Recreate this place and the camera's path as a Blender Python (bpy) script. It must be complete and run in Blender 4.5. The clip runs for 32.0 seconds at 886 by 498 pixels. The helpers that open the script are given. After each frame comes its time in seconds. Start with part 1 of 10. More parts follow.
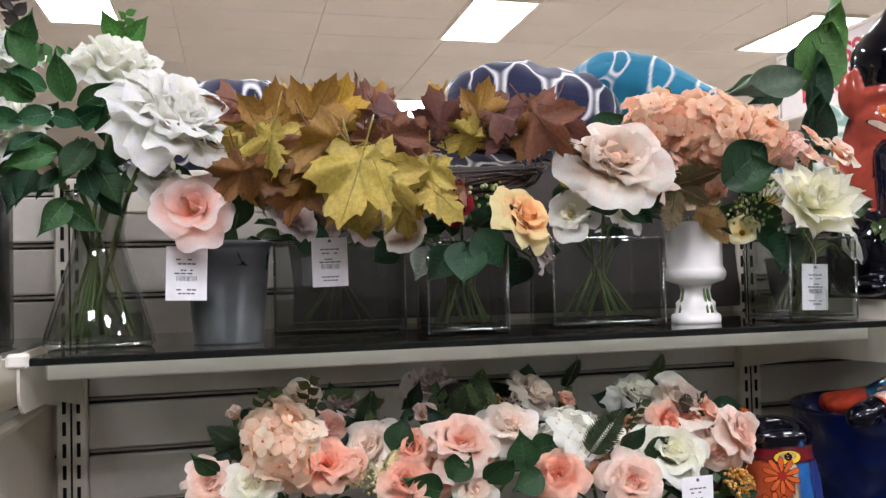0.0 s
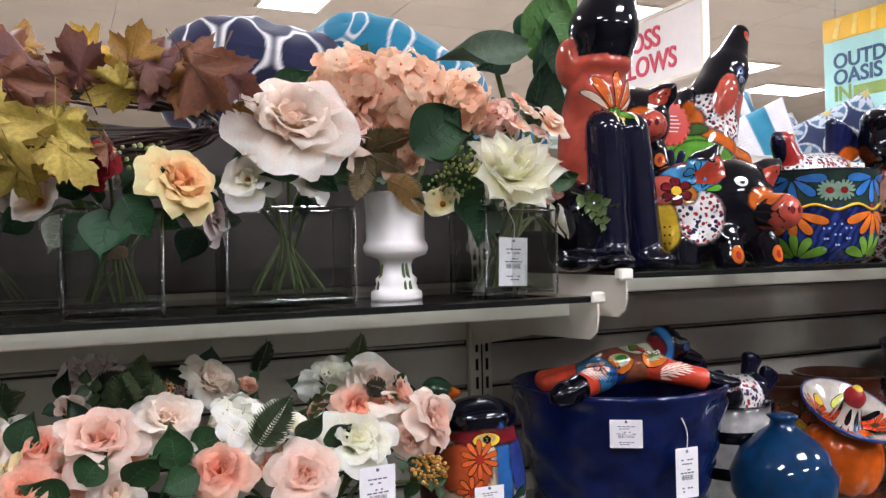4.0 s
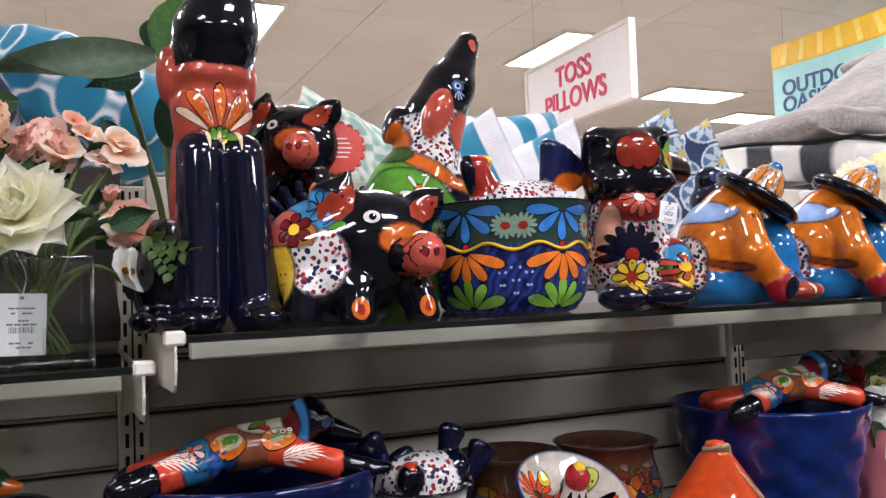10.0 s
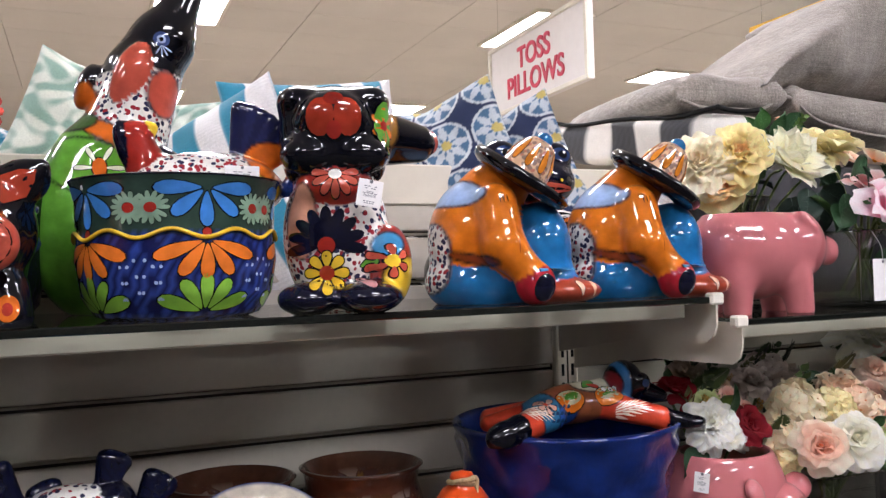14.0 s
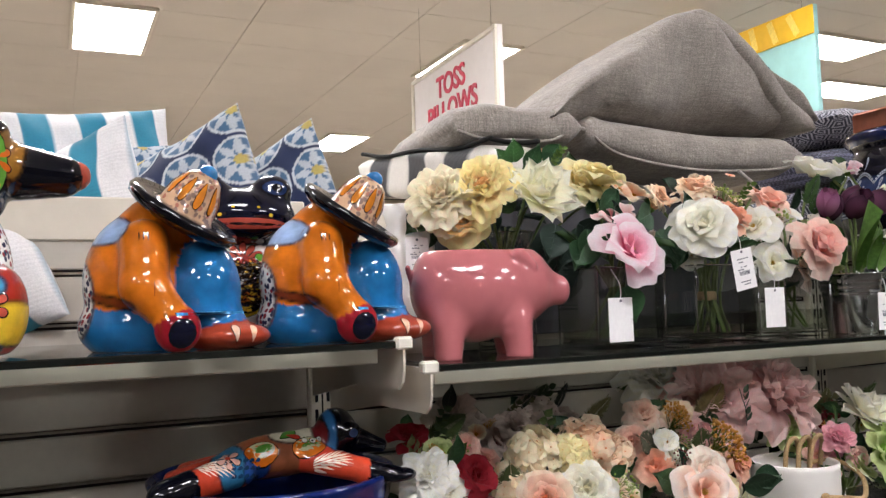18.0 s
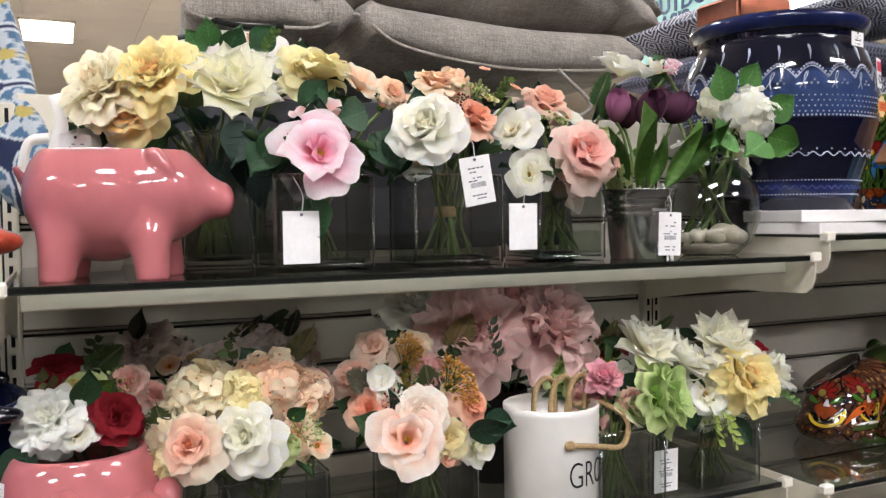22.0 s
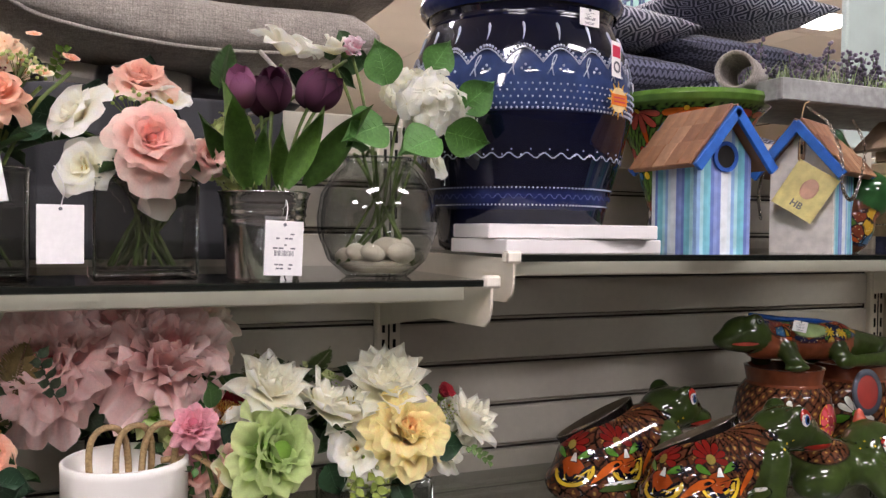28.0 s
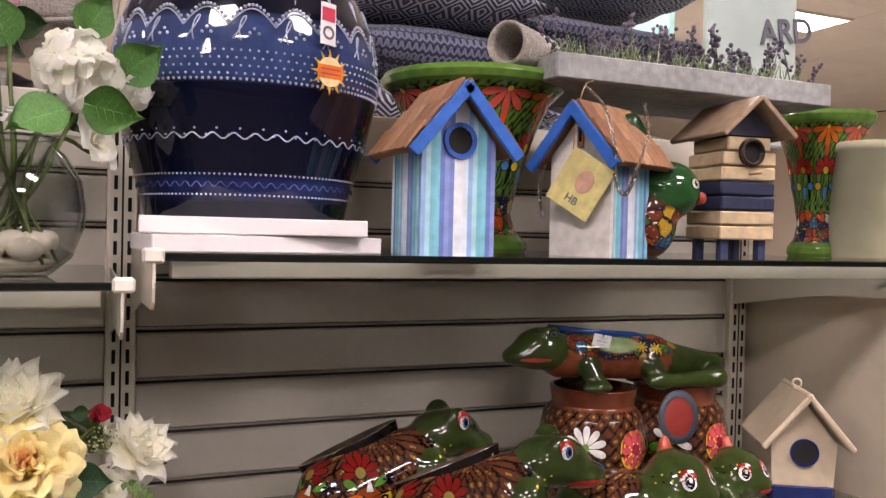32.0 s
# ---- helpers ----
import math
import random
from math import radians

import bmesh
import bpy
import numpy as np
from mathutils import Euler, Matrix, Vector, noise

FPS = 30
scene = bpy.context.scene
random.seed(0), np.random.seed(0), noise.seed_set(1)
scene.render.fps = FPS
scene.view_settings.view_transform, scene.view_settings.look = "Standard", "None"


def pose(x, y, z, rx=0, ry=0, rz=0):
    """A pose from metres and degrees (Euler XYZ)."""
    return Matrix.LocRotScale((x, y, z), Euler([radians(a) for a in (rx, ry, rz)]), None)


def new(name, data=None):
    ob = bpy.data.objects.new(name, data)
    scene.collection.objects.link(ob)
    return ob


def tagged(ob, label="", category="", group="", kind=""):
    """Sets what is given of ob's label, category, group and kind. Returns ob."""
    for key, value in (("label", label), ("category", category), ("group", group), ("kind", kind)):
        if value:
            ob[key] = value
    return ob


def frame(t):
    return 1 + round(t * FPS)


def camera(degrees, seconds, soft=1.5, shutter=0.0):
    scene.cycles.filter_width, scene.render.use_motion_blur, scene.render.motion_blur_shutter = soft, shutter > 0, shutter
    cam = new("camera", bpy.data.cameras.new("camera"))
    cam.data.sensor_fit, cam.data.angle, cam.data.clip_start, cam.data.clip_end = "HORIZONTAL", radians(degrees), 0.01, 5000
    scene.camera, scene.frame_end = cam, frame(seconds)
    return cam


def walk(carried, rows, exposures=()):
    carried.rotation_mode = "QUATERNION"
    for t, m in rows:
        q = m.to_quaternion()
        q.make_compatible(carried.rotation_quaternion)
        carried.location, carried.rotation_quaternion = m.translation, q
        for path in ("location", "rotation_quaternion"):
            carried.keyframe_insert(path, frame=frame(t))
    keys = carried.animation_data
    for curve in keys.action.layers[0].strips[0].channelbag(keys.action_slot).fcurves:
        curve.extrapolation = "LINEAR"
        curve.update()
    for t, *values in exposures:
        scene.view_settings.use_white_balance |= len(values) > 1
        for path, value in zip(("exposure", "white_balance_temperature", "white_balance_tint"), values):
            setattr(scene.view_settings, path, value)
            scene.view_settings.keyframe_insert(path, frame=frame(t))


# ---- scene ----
# ---- camera ----
cam = camera(55.9, 32.0, soft=1.4)
METRES, EYE, LEAN, TURN = 3.55, 1.45, 0.8, -14.0
ROWS = [
    (0.0, 0.0, 0.0, 0.0, 0.02, 1.99, 0.64),
    (0.5, 0.0042, 0.0015, -0.0009, -0.9, 1.72, 0.57),
    (1.0, 0.0075, 0.0013, -0.0011, -1.97, 1.46, 0.43),
    (1.5, 0.0139, 0.0014, -0.0014, -3.2, 1.22, 0.31),
    (2.0, 0.0211, 0.0008, -0.0027, -4.59, 0.92, 0.26),
    (2.5, 0.0248, 0.0021, -0.0026, -5.98, 0.6, 0.16),
    (3.0, 0.0319, 0.0073, -0.0031, -7.55, 0.39, 0.06),
    (3.5, 0.0476, 0.0164, -0.0028, -9.15, 0.23, 0.16),
    (4.0, 0.0657, 0.0273, -0.0025, -10.71, 0.41, 0.57),
    (4.5, 0.0796, 0.0351, -0.0022, -12.01, 0.53, 0.95),
    (6.5, 0.1523, 0.0285, 0.0017, -11.39, 1.86, -0.04),
    (7.0, 0.1615, 0.0289, 0.001, -10.74, 1.82, 0.44),
    (7.5, 0.1698, 0.0327, 0.0016, -10.28, 1.76, 0.75),
    (8.0, 0.1829, 0.0376, 0.0013, -10.29, 1.93, 0.82),
    (8.5, 0.1967, 0.0449, 0.0015, -10.38, 2.34, 0.87),
    (9.0, 0.2108, 0.0565, 0.0025, -10.38, 2.76, 1.11),
    (9.5, 0.2223, 0.0638, 0.0028, -10.54, 2.86, 1.44),
    (10.0, 0.2367, 0.0706, 0.0023, -10.27, 2.79, 1.32),
    (10.5, 0.2613, 0.0762, 0.0023, -9.59, 2.61, 0.42),
    (11.0, 0.2887, 0.0757, 0.0042, -9.0, 2.35, -0.6),
    (11.5, 0.3106, 0.0745, 0.0043, -8.75, 2.19, -0.85),
    (12.0, 0.3223, 0.0777, 0.0041, -8.82, 1.97, -0.43),
    (12.5, 0.3325, 0.086, 0.0027, -8.81, 1.63, 0.04),
    (13.0, 0.3465, 0.099, 0.0025, -8.65, 1.44, 0.21),
    (13.5, 0.3589, 0.1129, 0.0035, -8.84, 1.57, 0.55),
    (15.5, 0.4092, 0.1272, 0.0052, -10.93, 3.1, 0.63),
    (16.0, 0.4346, 0.1251, 0.0086, -10.85, 3.53, -0.18),
    (16.5, 0.4541, 0.1218, 0.0084, -10.73, 3.95, -0.48),
    (17.0, 0.4671, 0.1201, 0.0083, -10.73, 4.05, -0.16),
    (17.5, 0.4773, 0.1183, 0.0077, -10.81, 4.08, 0.52),
    (18.0, 0.4851, 0.1194, 0.0071, -11.0, 3.9, 1.04),
    (18.5, 0.4943, 0.1274, 0.0055, -11.09, 3.31, 1.1),
    (19.0, 0.5089, 0.1395, 0.0052, -10.95, 2.42, 1.27),
    (19.5, 0.5256, 0.1504, 0.0045, -11.03, 1.21, 1.93),
    (20.0, 0.5425, 0.1561, 0.0044, -11.31, 0.1, 2.41),
    (20.5, 0.5674, 0.1593, 0.0045, -11.28, -0.83, 1.83),
    (21.0, 0.5926, 0.1578, 0.0058, -10.59, -1.37, 0.94),
    (21.5, 0.612, 0.1559, 0.0054, -10.36, -1.66, 0.17),
    (22.0, 0.6247, 0.1554, 0.0049, -10.68, -1.77, -0.05),
    (22.5, 0.6355, 0.1576, 0.0049, -11.09, -1.92, -0.1),
    (23.0, 0.6463, 0.1641, 0.004, -11.58, -1.96, -0.03),
    (23.5, 0.663, 0.1745, 0.0029, -11.81, -1.94, -0.16),
    (24.0, 0.6787, 0.186, 0.0046, -11.68, -1.72, -0.05),
    (24.5, 0.6901, 0.1959, 0.0048, -11.39, -1.5, 0.35),
    (25.0, 0.699, 0.2021, 0.0044, -11.36, -1.49, 0.78),
    (25.5, 0.7112, 0.2068, 0.0039, -11.6, -1.61, 0.7),
    (26.0, 0.7272, 0.2094, 0.0046, -11.67, -1.66, -0.02),
    (26.5, 0.7481, 0.2073, 0.0075, -11.47, -1.44, -0.87),
    (28.5, 0.809, 0.2033, 0.006, -9.3, -0.94, -1.28),
    (29.0, 0.8208, 0.21, 0.006, -9.44, -0.98, -0.86),
    (29.5, 0.8391, 0.2208, 0.0063, -10.0, -0.81, -0.25),
    (30.0, 0.8552, 0.2306, 0.0066, -10.67, -0.48, 0.18),
    (30.5, 0.8692, 0.234, 0.0069, -11.04, -0.28, 0.05),
    (31.0, 0.89, 0.2365, 0.0074, -10.74, -0.38, -0.77),
    (31.5, 0.9093, 0.238, 0.0077, -9.92, -0.68, -1.67),
    (32.0, 0.9234, 0.237, 0.0077, -9.26, -0.8, -2.13),
]
STAND = pose(0, 0, EYE) @ pose(0, 0, 0, 0, LEAN, 0) @ pose(0, 0, 0, 0, 0, TURN)
walk(cam, [(t, STAND @ pose(METRES * x, METRES * y, METRES * z, 90 + pitch, roll, yaw)) for t, x, y, z, yaw, pitch, roll in ROWS],
     exposures=[(0, 0.17, 6250, 15), (4, 0.20, 6250, 16), (8, 0.12, 6250, 17), (13, 0.08, 6400, 16), (17, -0.10, 6700, 14), (20, 0.06, 6700, 10), (23, 0.20, 6650, 10), (26, 0.17, 6750, 16), (29, 0.09, 6950, 20), (32, 0.26, 7250, 24)])

# ---- light: a closed shop, lit by its ceiling panels alone ----
LAMP = 42.0
world = bpy.data.worlds.new("shop_air")
scene.world = world
world.use_nodes = True
world.node_tree.nodes["Background"].inputs[0].default_value = (1.0, 0.93, 0.86, 1)
world.node_tree.nodes["Background"].inputs[1].default_value = 0.008


# ---- colour and materials ----
def hexc(h):
    h = h.lstrip("#")
    out = []
    for i in (0, 2, 4):
        v = int(h[i:i + 2], 16) / 255
        out.append(v / 12.92 if v <= 0.04045 else ((v + 0.055) / 1.055) ** 2.4)
    return np.array(out)


def mat(name, rough=0.5, base=None, metal=0.0, grain=(60, 0.12), stain=(6, 0.1), bump=None, coat=0.0, translucent=0.0, spec=0.5, sheen=0.0):
    """A surface: its colour comes from base or from the paint on the mesh, varied at two scales."""
    m = bpy.data.materials.new(name)
    m.use_nodes = True
    nt = m.node_tree
    b = nt.nodes["Principled BSDF"]
    add = nt.nodes.new
    link = nt.links.new
    co = add("ShaderNodeTexCoord")
    if base is None:
        src = add("ShaderNodeAttribute")
        src.attribute_name = "paint"
        colour = src.outputs["Color"]
    else:
        src = add("ShaderNodeRGB")
        src.outputs[0].default_value = (*base, 1)
        colour = src.outputs[0]
    for scale, amount in (grain, stain):
        if amount <= 0:
            continue
        n = add("ShaderNodeTexNoise")
        n.inputs["Scale"].default_value, n.inputs["Detail"].default_value = scale, 4
        link(co.outputs["Object"], n.inputs["Vector"])
        r = add("ShaderNodeMapRange")
        r.inputs[1].default_value, r.inputs[2].default_value = 0.3, 0.7
        r.inputs[3].default_value, r.inputs[4].default_value = 1 - amount, 1 + amount
        link(n.outputs[0], r.inputs[0])
        mx = add("ShaderNodeMix")
        mx.data_type, mx.blend_type = "RGBA", "MULTIPLY"
        mx.inputs[0].default_value = 1
        link(colour, mx.inputs[6])
        link(r.outputs[0], mx.inputs[7])
        colour = mx.outputs[2]
    link(colour, b.inputs["Base Color"])
    b.inputs["Roughness"].default_value, b.inputs["Metallic"].default_value = rough, metal
    b.inputs["Coat Weight"].default_value, b.inputs["Coat Roughness"].default_value = coat, 0.04
    b.inputs["Specular IOR Level"].default_value = spec
    if sheen:
        b.inputs["Sheen Weight"].default_value = sheen
    if bump:
        n = add("ShaderNodeTexNoise")
        n.inputs["Scale"].default_value, n.inputs["Detail"].default_value = bump[0], 5
        link(co.outputs["Object"], n.inputs["Vector"])
        bn = add("ShaderNodeBump")
        bn.inputs["Strength"].default_value, bn.inputs["Distance"].default_value = bump[1], bump[2] if len(bump) > 2 else 0.002
        link(n.outputs[0], bn.inputs["Height"])
        link(bn.outputs[0], b.inputs["Normal"])
    if translucent:
        tr = add("ShaderNodeBsdfTranslucent")
        link(colour, tr.inputs[0])
        ms = add("ShaderNodeMixShader")
        ms.inputs[0].default_value = translucent
        link(b.outputs[0], ms.inputs[1])
        link(tr.outputs[0], ms.inputs[2])
        link(ms.outputs[0], nt.nodes["Material Output"].inputs[0])
    return m


def clear_glass(name, tint, gloss=1.0, rough=0.02):
    """Thin clear glass: it lets light through and mirrors by Fresnel."""
    m = bpy.data.materials.new(name)
    m.use_nodes = True
    nt = m.node_tree
    nt.nodes.remove(nt.nodes["Principled BSDF"])
    tr, gl, fr = nt.nodes.new("ShaderNodeBsdfTransparent"), nt.nodes.new("ShaderNodeBsdfGlossy"), nt.nodes.new("ShaderNodeLayerWeight")
    tr.inputs[0].default_value = (*tint, 1)
    gl.inputs["Roughness"].default_value = rough
    fr.inputs[0].default_value = 0.5
    pw = nt.nodes.new("ShaderNodeMath")
    pw.operation = "POWER"
    pw.inputs[1].default_value = 4.0
    mu = nt.nodes.new("ShaderNodeMath")
    mu.operation = "MULTIPLY_ADD"
    mu.inputs[1].default_value, mu.inputs[2].default_value = 0.8 * gloss, 0.045 * gloss
    ms = nt.nodes.new("ShaderNodeMixShader")
    nt.links.new(fr.outputs["Facing"], pw.inputs[0])
    nt.links.new(pw.outputs[0], mu.inputs[0])
    nt.links.new(mu.outputs[0], ms.inputs[0])
    nt.links.new(tr.outputs[0], ms.inputs[1])
    nt.links.new(gl.outputs[0], ms.inputs[2])
    nt.links.new(ms.outputs[0], nt.nodes["Material Output"].inputs[0])
    return m


def glow(name, colour, strength):
    m = bpy.data.materials.new(name)
    m.use_nodes = True
    b = m.node_tree.nodes["Principled BSDF"]
    b.inputs["Base Color"].default_value = (0.8, 0.8, 0.8, 1)
    b.inputs["Emission Color"].default_value = (*colour, 1)
    b.inputs["Emission Strength"].default_value = strength
    return m


def glaze(name):
    """Hand-painted glazed clay: paint on the mesh, flecked and patchwork zones, a glass-smooth coat."""
    m = mat(name, 0.3, grain=(45, 0.2), stain=(9, 0.2), bump=(34, 0.55, 0.004), coat=1.0, spec=0.04)
    nt = m.node_tree
    b = nt.nodes["Principled BSDF"]
    add, link = nt.nodes.new, nt.links.new
    colour = b.inputs["Base Color"].links[0].from_socket
    co = add("ShaderNodeTexCoord")

    def mixed(fac, a, c):
        mx = add("ShaderNodeMix")
        mx.data_type = "RGBA"
        link(fac, mx.inputs[0])
        link(a, mx.inputs[6])
        if isinstance(c, tuple):
            mx.inputs[7].default_value = c
        else:
            link(c, mx.inputs[7])
        return mx.outputs[2]

    def product(a, c):
        mu = add("ShaderNodeMath")
        mu.operation = "MULTIPLY"
        link(a, mu.inputs[0])
        link(c, mu.inputs[1])
        return mu.outputs[0]

    def below(sock, edge, soft):
        r = add("ShaderNodeMapRange")
        r.inputs[1].default_value, r.inputs[2].default_value, r.inputs[3].default_value, r.inputs[4].default_value = edge - soft, edge + soft, 1, 0
        link(sock, r.inputs[0])
        return r.outputs[0]

    def zone(attr):
        a = add("ShaderNodeAttribute")
        a.attribute_name = attr
        return a.outputs["Fac"]

    wob = add("ShaderNodeTexNoise")
    wob.inputs["Scale"].default_value = 60
    link(co.outputs["Object"], wob.inputs["Vector"])
    va = add("ShaderNodeVectorMath")
    va.operation = "MULTIPLY_ADD"
    va.inputs[1].default_value = (0.008, 0.008, 0.008)
    link(wob.outputs["Color"], va.inputs[0])
    link(co.outputs["Object"], va.inputs[2])
    # flecks of dark red and blue on white
    v1 = add("ShaderNodeTexVoronoi")
    v1.inputs["Scale"].default_value = 135
    link(va.outputs[0], v1.inputs["Vector"])
    rp = add("ShaderNodeValToRGB")
    rp.color_ramp.interpolation = "CONSTANT"
    rp.color_ramp.elements[0].color = (0.30, 0.02, 0.03, 1)
    rp.color_ramp.elements[1].color = (0.02, 0.02, 0.06, 1)
    rp.color_ramp.elements[1].position = 0.45
    link(v1.outputs["Color"], rp.inputs[0])
    colour = mixed(product(zone("fleck"), below(v1.outputs["Distance"], 0.46, 0.04)), colour, rp.outputs[0])
    # patchwork of petals and panels with dark outlines
    v2 = add("ShaderNodeTexVoronoi")
    v2.inputs["Scale"].default_value = 48
    link(va.outputs[0], v2.inputs["Vector"])
    cr = add("ShaderNodeValToRGB")
    cr.color_ramp.interpolation = "CONSTANT"
    pal = [(0.0, "6e3220"), (0.30, "a8481e"), (0.40, "2f5878"), (0.48, "3f6428"), (0.57, "d0c8b8"), (0.62, "b08a2c"), (0.70, "1a2240"), (0.84, "8e3024")]
    el = cr.color_ramp.elements
    for i, (p, h) in enumerate(pal):
        e = el[i] if i < 2 else el.new(p)
        e.position = p
        e.color = (*hexc(h), 1)
    link(v2.outputs["Color"], cr.inputs[0])
    v3 = add("ShaderNodeTexVoronoi")
    v3.feature = "DISTANCE_TO_EDGE"
    v3.inputs["Scale"].default_value = 48
    link(va.outputs[0], v3.inputs["Vector"])
    cell = mixed(below(v3.outputs["Distance"], 0.05, 0.025), cr.outputs[0], (0.012, 0.010, 0.015, 1))
    v4 = add("ShaderNodeTexVoronoi")
    v4.inputs["Scale"].default_value = 170
    link(co.outputs["Object"], v4.inputs["Vector"])
    cell = mixed(below(v4.outputs["Distance"], 0.15, 0.05), cell, (0.75, 0.62, 0.30, 1))
    colour = mixed(zone("patch"), colour, cell)
    link(colour, b.inputs["Base Color"])
    return m


CERAMIC = glaze("painted_glaze")
PINKGLAZE = mat("pink_glaze", 0.3, grain=(40, 0.03), stain=(7, 0.05), bump=(30, 0.25, 0.002), coat=1.0, spec=0.05)
PETAL = mat("silk_petal", 0.7, grain=(220, 0.04), stain=(25, 0.05), bump=(180, 0.15, 0.001), translucent=0.44, spec=0.2)
LEAF = mat("silk_leaf", 0.5, grain=(120, 0.2), stain=(18, 0.2), bump=(150, 0.2, 0.001), translucent=0.15, spec=0.35)
STEM = mat("green_stem", 0.6, hexc("55662f"), grain=(90, 0.3))
GLASS = clear_glass("clear_glass", (0.87, 0.885, 0.875), 1.5)
SHELFGLASS = clear_glass("shelf_glass", (0.70, 0.73, 0.71), 1.2)
GLASSEDGE = mat("dark_glass_edge", 0.12, hexc("101412"), spec=0.8)
GLASSRIM = clear_glass("glass_edge", (0.62, 0.68, 0.64), 5.0, 0.12)
WATER = clear_glass("resin_water", (0.86, 0.9, 0.84))
CREAM = mat("cream_enamel", 0.35, hexc("d8d0c0"), grain=(30, 0.03), stain=(5, 0.06), bump=(200, 0.05))
SLAT = mat("slat_laminate", 0.28, hexc("bfb8ac"), grain=(70, 0.03), stain=(3, 0.06), bump=(300, 0.04))
# Board behind the slats: its dark colour paints the shade in the grooves.
GROOVE_SHADE = mat("groove_shade_board", 0.7, hexc("37322c"))
PANEL = mat("end_panel_paint", 0.5, hexc("c9bcaa"), grain=(40, 0.03), stain=(3, 0.06), bump=(160, 0.06))
PLASTIC = mat("white_plastic", 0.4, hexc("e6e0d2"), grain=(50, 0.03))
SLOT = mat("slot_dark", 0.9, hexc("0c0b0a"))
PAPER = mat("white_card", 0.65, hexc("efeceb"), grain=(150, 0.03), stain=(20, 0.03))
INK = mat("grey_print", 0.7, hexc("6c6c74"))
RED = mat("red_print", 0.5, hexc("cf3350"), grain=(50, 0.05))
TILE = mat("ceiling_tile", 0.85, hexc("d9d2c9"), grain=(140, 0.06), stain=(1.2, 0.05), bump=(120, 0.3))
FLOOR = mat("floor_tile", 0.3, hexc("a89e90"), grain=(30, 0.1), stain=(2, 0.1))
UNSEEN_DARK = mat("unseen_wall_dark", 0.8, hexc("4a433d"), grain=(30, 0.06), stain=(1, 0.15))
WALLP = mat("wall_paint", 0.7, hexc("d6c8b6"), grain=(30, 0.04), stain=(1, 0.06), bump=(90, 0.1))
FABRIC = mat("printed_cotton", 0.85, grain=(400, 0.1), stain=(12, 0.08), bump=(500, 0.4, 0.001), sheen=0.2)
LINEN = mat("grey_linen", 0.9, hexc("9c948c"), grain=(420, 0.34), stain=(16, 0.12), bump=(70, 0.7, 0.004), sheen=0.2)


def threads(m, amount):
    """Slubbed threads running both ways across a cloth."""
    nt = m.node_tree
    b = nt.nodes["Principled BSDF"]
    co = nt.nodes.new("ShaderNodeTexCoord")
    colour = b.inputs["Base Color"].links[0].from_socket
    for scale in ((30, 30, 700), (700, 30, 30)):
        mp, n, r, mx = (nt.nodes.new(k) for k in ("ShaderNodeMapping", "ShaderNodeTexNoise", "ShaderNodeMapRange", "ShaderNodeMix"))
        mp.inputs["Scale"].default_value = scale
        n.inputs["Scale"].default_value, n.inputs["Detail"].default_value = 1.0, 3
        nt.links.new(co.outputs["Object"], mp.inputs[0])
        nt.links.new(mp.outputs[0], n.inputs["Vector"])
        r.inputs[1].default_value, r.inputs[2].default_value, r.inputs[3].default_value, r.inputs[4].default_value = .35, .65, 1 - amount, 1 + amount
        nt.links.new(n.outputs[0], r.inputs[0])
        mx.data_type, mx.blend_type = "RGBA", "MULTIPLY"
        mx.inputs[0].default_value = 1
        nt.links.new(colour, mx.inputs[6])
        nt.links.new(r.outputs[0], mx.inputs[7])
        colour = mx.outputs[2]
    nt.links.new(colour, b.inputs["Base Color"])


threads(LINEN, .16)
WOODP = mat("painted_wood", 0.55, grain=(60, 0.14), stain=(8, 0.12), bump=(80, 0.3, 0.002))
TIN = mat("polished_tin", 0.16, hexc("c9c9c9"), metal=1.0, grain=(40, 0.08), stain=(6, 0.1), bump=(50, 0.05))
ZINC = mat("grey_zinc", 0.34, hexc("76787a"), metal=0.7, grain=(25, 0.2), stain=(7, 0.2), bump=(40, 0.1))
TWINE = mat("jute_twine", 0.9, hexc("a98d66"), grain=(300, 0.3), bump=(400, 0.6, 0.002))
STONE = mat("white_pebble", 0.4, hexc("e4d6c4"), grain=(60, 0.12), stain=(15, 0.1))
CHAIN = mat("chain_steel", 0.25, hexc("b6b0a5"), metal=1.0)
DARK = mat("dark_inside", 0.8, hexc("14100d"), stain=(8, 0.3))
PANE = glow("light_panel", (0.97, 0.98, 1.03), LAMP)


